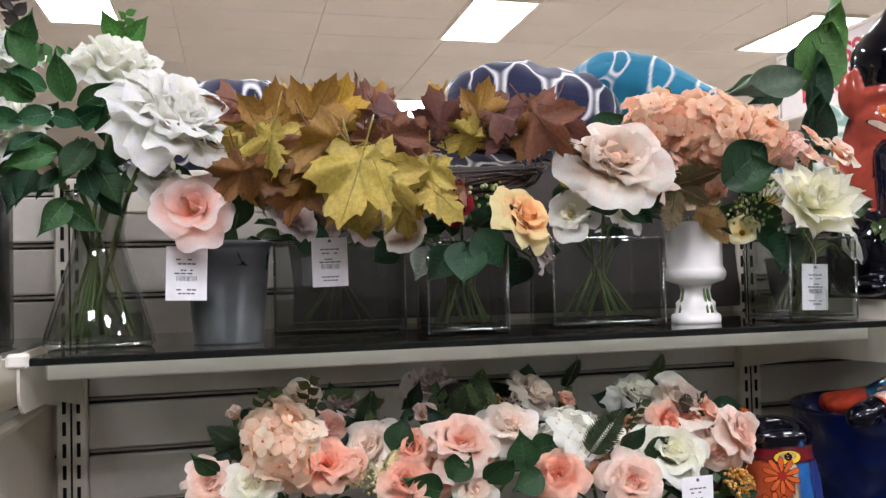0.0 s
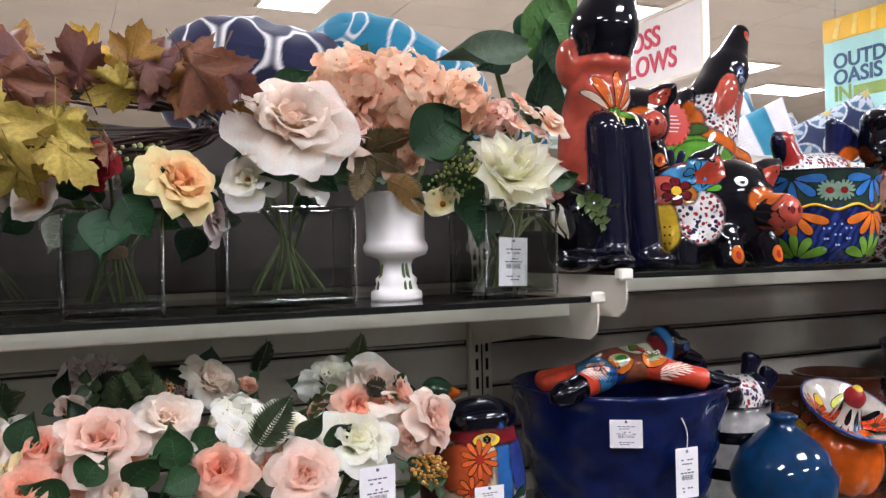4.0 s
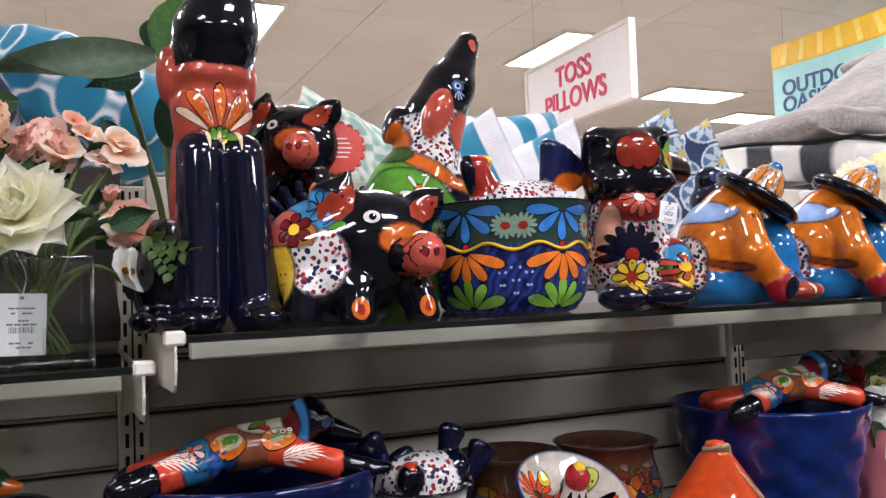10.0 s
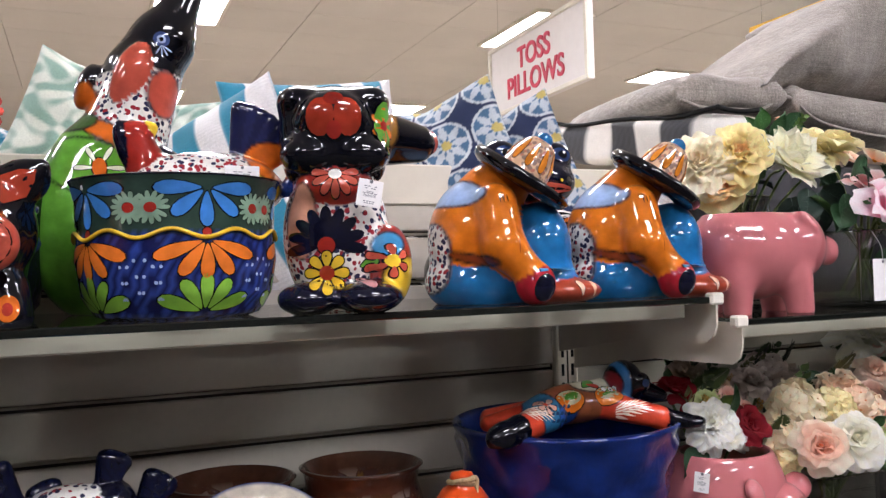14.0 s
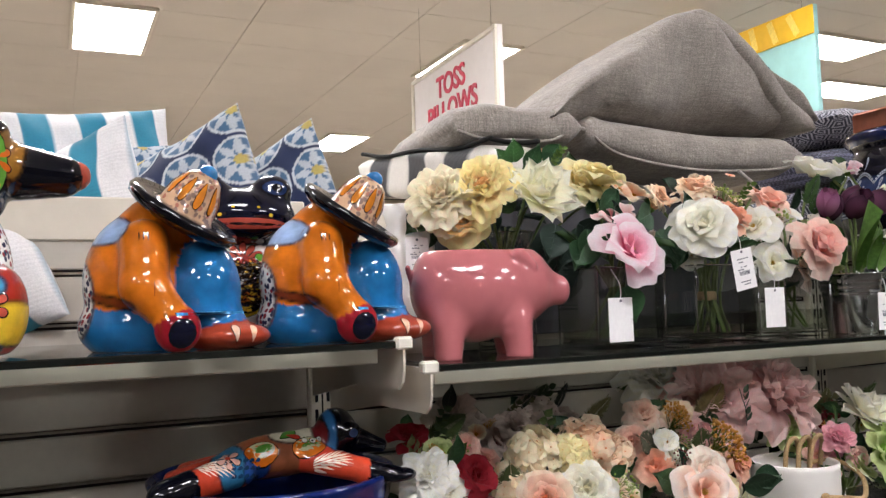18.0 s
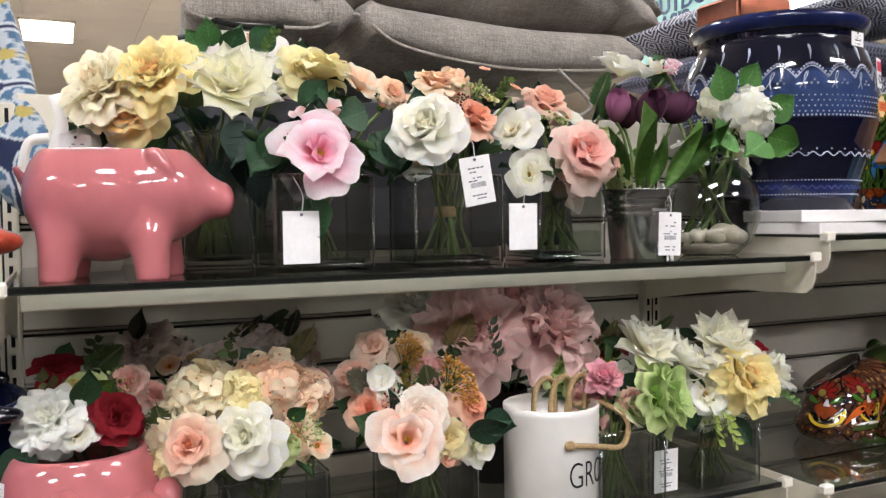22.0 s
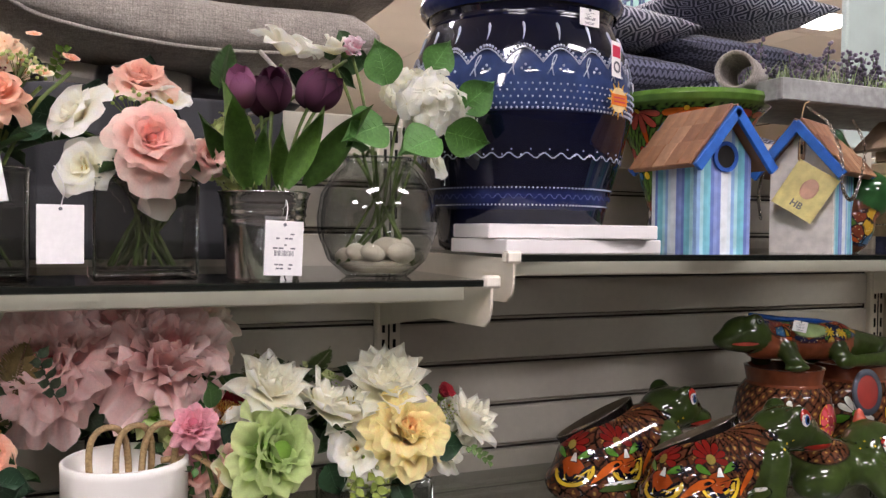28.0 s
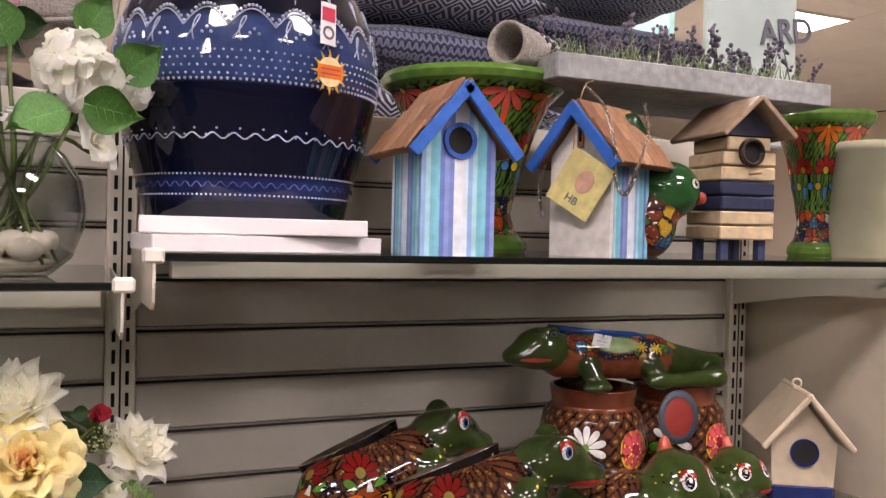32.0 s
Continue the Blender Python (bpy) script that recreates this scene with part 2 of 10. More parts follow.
# ---- mesh building ----
class Shape:
    """Collects vertices, faces and paint for one mesh."""

    def __init__(self):
        self.v, self.f, self.c, self.x, self.n = [], [], [], [], 0

    def add(self, verts, faces, colour=(1, 1, 1), m=None, fleck=0.0, patch=0.0):
        verts = np.asarray(verts, float)
        if m is not None:
            a = np.array(m)
            verts = verts @ a[:3, :3].T + a[:3, 3]
        colour = np.asarray(colour, float)
        if colour.ndim == 1:
            colour = np.tile(colour, (len(verts), 1))
        self.v.append(verts)
        self.c.append(colour)
        ex = np.zeros((len(verts), 2))
        ex[:, 0], ex[:, 1] = fleck, patch
        self.x.append(ex)
        n = self.n
        self.f.extend([tuple(i + n for i in f) for f in faces])
        self.n += len(verts)
        return self

    def join(self, other, m=None):
        v = np.vstack(other.v)
        if m is not None:
            a = np.array(m)
            v = v @ a[:3, :3].T + a[:3, 3]
        self.v.append(v)
        self.c.append(np.vstack(other.c))
        self.x.append(np.vstack(other.x))
        n = self.n
        self.f.extend([tuple(i + n for i in f) for f in other.f])
        self.n += len(v)
        return self

    def mesh(self, name, material, smooth=True):
        me = bpy.data.meshes.new(name)
        v = np.vstack(self.v)
        me.from_pydata(v.tolist(), [], self.f)
        at = me.color_attributes.new("paint", "FLOAT_COLOR", "POINT")
        at.data.foreach_set("color", np.hstack([np.vstack(self.c), np.ones((len(v), 1))]).ravel())
        ex = np.vstack(self.x)
        for i, key in enumerate(("fleck", "patch")):
            if ex[:, i].any():
                a = me.attributes.new(key, "FLOAT", "POINT")
                a.data.foreach_set("value", ex[:, i].copy())
        me.materials.append(material)
        if smooth:
            me.polygons.foreach_set("use_smooth", [True] * len(me.polygons))
        me.update()
        return me


def tidy(me):
    """Turn all faces outward."""
    bm = bmesh.new()
    bm.from_mesh(me)
    bmesh.ops.recalc_face_normals(bm, faces=bm.faces)
    bm.to_mesh(me)
    bm.free()
    return me


def part(name, data, material=None, parent=None, label="", m=None, smooth=True):
    """Links a shape or mesh as one object under a thing or a part."""
    if isinstance(data, Shape):
        data = data.mesh(name, material, smooth)
    ob = new(name, data)
    if parent is not None:
        ob.parent = parent
    if m is not None:
        ob.matrix_basis = m
    return tagged(ob, label)


def thing(name, m, label, category, group=""):
    ob = new(name)
    ob.empty_display_size = 0.05
    ob.matrix_basis = m
    return tagged(ob, label, category, group)


def solo(name, data, material, m, label, category, group="", smooth=True):
    return tagged(part(name, data, material, None, "", m, smooth), label, category, group)


def box(sx, sy, sz, bev=0.002, at=(0, 0, 0)):
    """A box with chamfered edges, centred on at."""
    h = np.array([sx, sy, sz]) / 2
    b = min(bev, *(h * 0.9))
    vs, idx = [], {}
    for s in [(i, j, k) for i in (-1, 1) for j in (-1, 1) for k in (-1, 1)]:
        for a in range(3):
            p = (h - b) * s
            p[a] = h[a] * s[a]
            idx[s, a] = len(vs)
            vs.append(p + np.array(at))
    fs = []
    for a in range(3):
        o = [i for i in range(3) if i != a]
        for sg in (-1, 1):
            loop = []
            for p, q in ((-1, -1), (1, -1), (1, 1), (-1, 1)):
                s = [0, 0, 0]
                s[a], s[o[0]], s[o[1]] = sg, p, q
                loop.append(idx[tuple(s), a])
            fs.append(loop if (sg > 0) == (a != 1) else loop[::-1])
    for a in range(3):
        o = [i for i in range(3) if i != a]
        for p in (-1, 1):
            for q in (-1, 1):
                s0, s1 = [0, 0, 0], [0, 0, 0]
                s0[a], s1[a] = -1, 1
                s0[o[0]] = s1[o[0]] = p
                s0[o[1]] = s1[o[1]] = q
                s0, s1 = tuple(s0), tuple(s1)
                fs.append([idx[s0, o[0]], idx[s1, o[0]], idx[s1, o[1]], idx[s0, o[1]]])
    for s in [(i, j, k) for i in (-1, 1) for j in (-1, 1) for k in (-1, 1)]:
        fs.append([idx[s, 0], idx[s, 1], idx[s, 2]])
    return vs, fs


def lathe(profile, seg=40, squash=1.0):
    vs, fs = [], []
    n = len(profile)
    for i in range(seg):
        a = 2 * math.pi * i / seg
        for r, z in profile:
            vs.append((r * math.cos(a), r * math.sin(a) * squash, z))
    for i in range(seg):
        j = (i + 1) % seg
        for k in range(n - 1):
            fs.append((i * n + k, j * n + k, j * n + k + 1, i * n + k + 1))
    return vs, fs


def curve_pts(pts, steps=8):
    """A smooth line through the points."""
    p = [np.array(q, float) for q in pts]
    p = [2 * p[0] - p[1]] + p + [2 * p[-1] - p[-2]]
    out = []
    for i in range(1, len(p) - 2):
        for s in range(steps):
            t = s / steps
            out.append(0.5 * (2 * p[i] + (p[i + 1] - p[i - 1]) * t + (2 * p[i - 1] - 5 * p[i] + 4 * p[i + 1] - p[i + 2]) * t * t
                              + (3 * p[i] - p[i - 1] - 3 * p[i + 1] + p[i + 2]) * t ** 3))
    out.append(p[-2])
    return out


def tube(pts, rad, seg=8):
    """A tube along the points; rad: one radius or one for each point."""
    pts = [Vector(p) for p in pts]
    n = len(pts)
    rads = [rad] * n if not hasattr(rad, "__len__") else list(rad)
    vs, fs = [], []
    ref = Vector((0.13, 0.21, 0.97))
    for i, p in enumerate(pts):
        d = (pts[min(i + 1, n - 1)] - pts[max(i - 1, 0)]).normalized()
        s = d.cross(ref)
        if s.length < 1e-4:
            s = d.cross(Vector((1, 0, 0)))
        s.normalize()
        u = s.cross(d)
        ref = u
        for k in range(seg):
            a = 2 * math.pi * k / seg
            vs.append(p + (s * math.cos(a) + u * math.sin(a)) * rads[i])
    for i in range(n - 1):
        for k in range(seg):
            l = (k + 1) % seg
            fs.append((i * seg + k, i * seg + l, (i + 1) * seg + l, (i + 1) * seg + k))
    fs.append(tuple(range(seg))[::-1])
    fs.append(tuple(range((n - 1) * seg, n * seg)))
    return [tuple(v) for v in vs], fs


def ball(c, r, seg=16, rings=10):
    r = (r, r, r) if not hasattr(r, "__len__") else r
    vs, fs = [(c[0], c[1], c[2] - r[2])], []
    for i in range(1, rings):
        a = math.pi * i / rings - math.pi / 2
        for k in range(seg):
            b = 2 * math.pi * k / seg
            vs.append((c[0] + r[0] * math.cos(a) * math.cos(b), c[1] + r[1] * math.cos(a) * math.sin(b), c[2] + r[2] * math.sin(a)))
    vs.append((c[0], c[1], c[2] + r[2]))
    last = len(vs) - 1
    for k in range(seg):
        l = (k + 1) % seg
        fs.append((0, 1 + l, 1 + k))
        fs.append((last, last - seg + k, last - seg + l))
        for i in range(rings - 2):
            a = 1 + i * seg
            fs.append((a + k, a + l, a + seg + l, a + seg + k))
    return vs, fs


def letters(text, size, depth, material, parent, m, name="lettering", align="CENTER", spacing=1.0, bold=0.018):
    cu = bpy.data.curves.new(name, "FONT")
    cu.body, cu.size, cu.extrude, cu.align_x, cu.align_y, cu.space_character = text, size, depth, align, "CENTER", spacing
    cu.offset = size * bold
    ob = new(name, cu)
    me = bpy.data.meshes.new_from_object(ob.evaluated_get(bpy.context.evaluated_depsgraph_get()))
    bpy.data.objects.remove(ob)
    me.materials.clear()
    me.materials.append(material)
    return part(name, me, None, parent, "", m)


TO_VIEW = pose(0, 0, 0, 90, 0, 0)   # lays a flat drawing upright, facing the aisle

# ---- fused clay bodies ----
def ell(c, r, col, rot=(0, 0, 0), **kw):
    return dict(kind="e", c=np.array(c, float), r=np.array(r, float), col=col, rot=rot, **kw)


def cone(a, b, ra, rb, col, **kw):
    return dict(kind="c", a=np.array(a, float), b=np.array(b, float), ra=ra, rb=rb, col=col, **kw)


def prim_dist(p, q):
    if p["kind"] == "e":
        d = q - p["c"]
        if any(p["rot"]):
            d = d @ np.array(Euler([radians(a) for a in p["rot"]]).to_matrix())
        k0 = np.linalg.norm(d / p["r"], axis=-1)
        k1 = np.linalg.norm(d / p["r"] ** 2, axis=-1)
        return k0 * (k0 - 1) / np.maximum(k1, 1e-9)
    ab = p["b"] - p["a"]
    h = np.clip(((q - p["a"]) @ ab) / (ab @ ab), 0, 1)
    return np.linalg.norm(q - p["a"] - h[..., None] * ab, axis=-1) - (p["ra"] + (p["rb"] - p["ra"]) * h)


def body(prims, blend=0.012, step=0.004, cut=None, zones=()):
    """One smooth closed skin round all the lumps; colours follow the nearest lump, then the painted zones. cut: height of an open rim."""
    lo, hi = np.full(3, 9.0), np.full(3, -9.0)
    for p in prims:
        if p["kind"] == "e":
            r = p["r"].max() if any(p["rot"]) else p["r"]
            lo, hi = np.minimum(lo, p["c"] - r), np.maximum(hi, p["c"] + r)
        else:
            for e, r in ((p["a"], p["ra"]), (p["b"], p["rb"])):
                lo, hi = np.minimum(lo, e - r), np.maximum(hi, e + r)
    lo, hi = lo - 3 * step, hi + 3 * step
    n = np.ceil((hi - lo) / step).astype(int) + 1
    ax = [lo[i] + step * np.arange(n[i]) for i in range(3)]
    q = np.stack(np.meshgrid(*ax, indexing="ij"), -1)
    f = None
    for p in prims:
        d = prim_dist(p, q)
        if f is None:
            f = d
        else:
            k = p.get("blend", blend)
            h = np.maximum(k - np.abs(f - d), 0) / k
            f = np.minimum(f, d) - h * h * k * 0.25
    f = np.maximum(f, -q[..., 2])          # flat foot
    if cut is not None:
        f = np.maximum(f, q[..., 2] - cut)
    ins = f < 0
    acc, cnt = np.zeros((*(n - 1), 3)), np.zeros(n - 1)
    cs = [slice(None, -1), slice(1, None)]
    for a in range(3):
        o = [i for i in range(3) if i != a]
        for u in (0, 1):
            for w in (0, 1):
                s0, s1 = [None] * 3, [None] * 3
                s0[a], s1[a] = cs[0], cs[1]
                s0[o[0]] = s1[o[0]] = cs[u]
                s0[o[1]] = s1[o[1]] = cs[w]
                f0, f1 = f[tuple(s0)], f[tuple(s1)]
                x = (f0 < 0) != (f1 < 0)
                t = np.where(x, f0 / np.where(x, f0 - f1, 1), 0)
                pt = np.zeros((*x.shape, 3))
                pt[..., a], pt[..., o[0]], pt[..., o[1]] = t, u, w
                acc += pt * x[..., None]
                cnt += x
    act = cnt > 0
    idx = np.full(act.shape, -1)
    idx[act] = np.arange(act.sum())
    base = np.stack(np.meshgrid(*[np.arange(k - 1) for k in n], indexing="ij"), -1)
    vs = lo + step * (base[act] + acc[act] / cnt[act][:, None])
    fs = []
    for a in range(3):
        b, c = (a + 1) % 3, (a + 2) % 3
        s0, s1 = [slice(None)] * 3, [slice(None)] * 3
        s0[a], s1[a] = cs[0], cs[1]
        x = ins[tuple(s0)] != ins[tuple(s1)]
        e = np.argwhere(x)
        e = e[(e[:, b] > 0) & (e[:, c] > 0) & (e[:, b] < n[b] - 1) & (e[:, c] < n[c] - 1)]
        flip = ins[tuple(e.T)]
        def cell(db, dc):
            g = e.copy()
            g[:, b] -= db
            g[:, c] -= dc
            return idx[tuple(g.T)]
        quad = np.stack([cell(1, 1), cell(0, 1), cell(0, 0), cell(1, 0)], 1)
        quad[~flip] = quad[~flip][:, ::-1]
        fs.extend(map(tuple, quad.tolist()))
    dist = np.stack([prim_dist(p, vs) - p.get("rank", 0) for p in prims], 1)
    near = dist.argmin(1)
    col = np.array([p["col"] for p in prims])[near]
    fleck = np.array([p.get("fleck", 0.0) for p in prims])[near]
    patch = np.array([p.get("patch", 0.0) for p in prims])[near]
    for z in zones:
        hit = prim_dist(z, vs)
        w = np.clip(0.5 - hit / (1.2 * step), 0, 1)
        rim = np.clip(1 - np.abs(hit) / (0.8 * step), 0, 1) if z.get("line", True) else 0 * w
        col = col * (1 - w[:, None]) + z["col"] * w[:, None]
        col = col * (1 - rim[:, None]) + INKBLUE * rim[:, None]
        fleck = fleck * (1 - w) + z.get("fleck", 0.0) * w
        patch = patch * (1 - w) + z.get("patch", 0.0) * w
    s = Shape()
    s.add(vs, fs, col)
    s.x[-1][:, 0], s.x[-1][:, 1] = fleck, patch
    return s


# ---- brush marks laid on a glazed form ----
from mathutils.bvhtree import BVHTree


def drop(cx, cy, ln, wd, ang, n=14):
    """A brush petal: pointed at its root (cx, cy), round at its tip."""
    a = radians(ang)
    out = []
    for i in range(n):
        t = 2 * math.pi * i / n
        s = 0.5 - 0.5 * math.cos(t)
        x, y = ln * s, wd * math.sin(t) * (0.35 + 0.65 * s)
        out.append((cx + x * math.cos(a) - y * math.sin(a), cy + x * math.sin(a) + y * math.cos(a)))
    return out


def oval(cx, cy, rx, ry=None, n=14):
    ry = rx if ry is None else ry
    return [(cx + rx * math.cos(2 * math.pi * i / n), cy + ry * math.sin(2 * math.pi * i / n)) for i in range(n)]


def rosette(cx, cy, n, r0, ln, wd, col, mid=None, start=90, span=360):
    out = []
    for i in range(n):
        a = start + (span * i / n if span == 360 else -span / 2 + span * i / max(n - 1, 1))
        out.append((drop(cx + r0 * math.cos(radians(a)), cy + r0 * math.sin(radians(a)), ln, wd, a), col))
    if mid is not None:
        out.append((oval(cx, cy, r0 * 1.3), mid))
    return out


def brush(shape, marks, centre, normal, up=(0, 0, 1), line=0.0016, lift=0.0009, into=None):
    """Lays marks (outline, colour) of a flat drawing on the form, seen along its normal."""
    into = into or shape
    tree = BVHTree.FromPolygons([tuple(p) for p in np.vstack(shape.v)], shape.f)
    nn = Vector(normal).normalized()
    rr = Vector(up).cross(nn).normalized()
    uu = nn.cross(rr)
    c0 = Vector(centre)

    def lay(loop, col, off):
        m = np.mean(loop, 0)
        rings = [[tuple(m)]] + [[tuple(m + (np.array(p) - m) * k) for p in loop] for k in (0.4, 0.75, 1.0)]
        vs = []
        for ring in rings:
            for u, v in ring:
                o = c0 + rr * u + uu * v + nn * 0.25
                hit, no, _, _ = tree.ray_cast(o, -nn, 0.5)
                if hit is None:
                    return
                if no.dot(nn) < 0:
                    no = -no
                vs.append(tuple(hit + no * off))
        n, fs = len(loop), []
        for i in range(n):
            j = (i + 1) % n
            fs.append((0, 1 + i, 1 + j))
            for k in range(2):
                fs.append((1 + k * n + i, 1 + (k + 1) * n + i, 1 + (k + 1) * n + j, 1 + k * n + j))
        into.add(vs, fs, col)

    for q, (loop, col) in enumerate(marks):
        if line:
            m = np.mean(loop, 0)
            fat = []
            for p in loop:
                d = np.array(p) - m
                fat.append(tuple(m + d * (1 + line / max(np.linalg.norm(d), 1e-6))))
            lay(fat, INKBLUE, lift * (0.6 + 0.02 * q))
        lay(loop, col, lift * (1 + 0.02 * q))
    return shape


INKBLUE, NAVY, BLACKBLUE = hexc("0b0b12"), hexc("0c0e22"), hexc("080912")
REDC, ORANGE, CORAL, SKY, GREENC = hexc("9c2a22"), hexc("cc641e"), hexc("b9503f"), hexc("3f8fc0"), hexc("5c9a34")
YELLOW, WHITE, MAROON, TERRA, FROG, COBALT = hexc("e3bb35"), hexc("e6e2dc"), hexc("6e1a20"), hexc("5e3624"), hexc("35441f"), hexc("24408c")

# ---- the shop: floor, walls, ceiling with its light panels ----
CEIL = 3.7
X0, X1, Y0, Y1 = -9.0, 16.0, -4.53, 17.0


def structure(name, shape, material, label, smooth=False):
    return tagged(part(name, shape, material, None, "", None, smooth), label, "", "", "structure")


structure("floor", Shape().add(*box(X1 - X0, Y1 - Y0, 0.1, 0.001, ((X0 + X1) / 2, (Y0 + Y1) / 2, -0.05))), FLOOR, "pale polished shop floor")
# South wall stays out of view; its dark colour holds down front reflections.
for nm, sx, sy, cx, cy in (("wall_north", X1 - X0, 0.2, (X0 + X1) / 2, Y1 + 0.1), ("wall_south", X1 - X0, 0.2, (X0 + X1) / 2, Y0 - 0.1),
                           ("wall_east", 0.2, Y1 - Y0, X1 + 0.1, (Y0 + Y1) / 2), ("wall_west", 0.2, Y1 - Y0, X0 - 0.1, (Y0 + Y1) / 2)):
    structure(nm, Shape().add(*box(sx, sy, CEIL, 0.001, (cx, cy, CEIL / 2))), UNSEEN_DARK if nm == "wall_south" else WALLP, "plain painted shop wall")
# Unseen dark strip, added so glazes mirror less of the lit floor.
FLOOR_DARK = mat("unseen_floor_dark", 0.95, hexc("3a3632"), grain=(90, 0.3), stain=(3, 0.2), bump=(200, 0.5, 0.003))
structure("floor_dimmer", Shape().add(*box(X1 - X0 - 0.4, 5.8, 0.012, 0.003, ((X0 + X1) / 2, -1.55, 0.006))), FLOOR_DARK, "unseen dark strip added to dim the aisle floor")
# ceiling: tiles of 0.61 by 1.22 m hung a little proud between thin bars
cl = Shape()
TX, TY = 1.22, 0.61
for i in range(int((X1 - X0) / TX) + 1):
    for j in range(int((Y1 - Y0) / TY) + 1):
        x, y = X0 + TX * (i + 0.5), Y0 + TY * (j + 0.5)
        if x < X1 and y < Y1:
            cl.add(*box(TX - 0.006, TY - 0.006, 0.015, 0.002, (x, y, CEIL + 0.0075)))
cl.add(*box(X1 - X0, Y1 - Y0, 0.05, 0.001, ((X0 + X1) / 2, (Y0 + Y1) / 2, CEIL + 0.045)))
structure("ceiling", cl, TILE, "off-white suspended ceiling of plain tiles")

PANELS = [(2.20, 7.0, 90), (-1.2, 7.0, 90), (5.30, 6.9, 90), (8.0, 8.1, 0), (10.0, 9.1, 0), (8.24, 5.35, 0), (9.9, 6.5, 0), (5.36, 11.0, 90), (2.22, 10.9, 90), (-1.2, 11.0, 90), (-1.2, 3.1, 0), (2.13, 3.1, 0), (5.33, 3.1, 0), (-1.2, -0.9, 0), (2.13, -0.9, 0), (5.33, -0.9, 0), (-1.2, -3.4, 0), (2.13, -3.4, 0), (5.33, -3.4, 0)]


def light_panel(x, y, turn):
    t = thing("ceiling_light", pose(x, y, CEIL, 0, 0, turn), "white rectangular ceiling light panel, switched on", "ceiling light", "ceiling light panels")
    fr = Shape()
    for sx, sy, cx, cy in ((1.2, 0.03, 0, 0.285), (1.2, 0.03, 0, -0.285), (0.03, 0.54, 0.585, 0), (0.03, 0.54, -0.585, 0)):
        fr.add(*box(sx, sy, 0.03, 0.003, (cx, cy, -0.015)))
    part("frame", fr, PLASTIC, t, smooth=False)
    part("diffuser", Shape().add(*box(1.138, 0.538, 0.012, 0.002, (0, 0, -0.014))), PANE, t, smooth=False)


for x, y, turn in PANELS:
    light_panel(x, y, turn)

# ---- the shelving: slatted back, slotted uprights, glass shelves on brackets ----
BACK = 1.45
UP = [-0.256, 0.970, 2.206, 3.440, 4.700]
GA, GB, LOW = 1.367, 1.400, 0.972          # glass tops: low pair, high pair, lower row
FRONTS = (1.042, 1.016, 1.002, 1.000)     # their front edges, bay by bay
PITCH, TOP = 0.0838, 1.636
wall = structure("wall_back", Shape().add(*box(6.3, 0.02, TOP - 0.01, 0.001, (1.6, BACK + 0.028, (TOP - 0.01) / 2))), GROOVE_SHADE, "backing board of the slatted shelving, darkened for groove shade")


def slat_shape(w, h):
    s = Shape().add(*box(w, 0.014, h - 0.0115, 0.0025))
    s.add(*box(w, 0.006, 0.0045, 0.0012, (0, 0.007, h / 2 + 0.001)))
    return s.mesh("slat", SLAT, False)


for b in range(4):
    w = UP[b + 1] - UP[b] - 0.046
    me = slat_shape(w, PITCH)
    for k in range(19):
        z = 1.345 + PITCH * (3 - k) - PITCH / 2
        if z > 0.1:
            o = part("slat", me, None, wall, m=pose((UP[b] + UP[b + 1]) / 2, BACK + 0.008, z))
    part("top_cap", Shape().add(*box(w, 0.03, 0.072, 0.003, (0, 0, 0))), CREAM, wall, "cream top rail", pose((UP[b] + UP[b + 1]) / 2, BACK + 0.011, TOP - 0.036), False)

for k in range(19):
    z = 1.345 + PITCH * (3 - k) - PITCH / 2
    if z > 0.1:
        part("slat", me, None, wall, m=pose(UP[0] - 0.615, BACK + 0.008, z))
um = Shape().add(*box(0.046, 0.022, 1.62, 0.003, (0, 0, 0.81))).mesh("upright", CREAM, False)
sm = Shape()
for k in range(30):
    for sx in (-0.0105, 0.0105):
        sm.add(*box(0.0055, 0.004, 0.022, 0.0005, (sx, 0, 0.60 + 0.0345 * k)))
sm.add(*box(0.003, 0.003, 1.6, 0.0003, (0, 0, 0.81)))
sm = sm.mesh("slotted_strip", SLOT, False)
for i, x in enumerate(UP):
    t = thing("shelf_upright", pose(x, BACK, 0), "cream steel upright with two rows of slots", "shelf upright", "shelf uprights")
    part("post", um, None, t)
    tagged(part("slotted_strip", sm, None, t, "dark slots", pose(0, -0.0105, 0)), kind="stuff")


def bracket_shape(reach):
    """A cream sheet-steel arm with a rounded nose."""
    s = Shape()
    pts = [(0, 0.0), (0, -0.10), (reach * 0.55, -0.062), (reach - 0.02, -0.056), (reach - 0.006, -0.046), (reach, -0.03), (reach, 0.0), (reach - 0.01, 0.004), (0.0, 0.004)]
    n = len(pts)
    for off in (-0.0016, 0.0016):
        s.add([(off, -y, z) for y, z in pts], [tuple(range(n))])
    s.f.extend([(i, (i + 1) % n, n + (i + 1) % n, n + i) for i in range(n)])
    return s.mesh("bracket", CREAM, False)


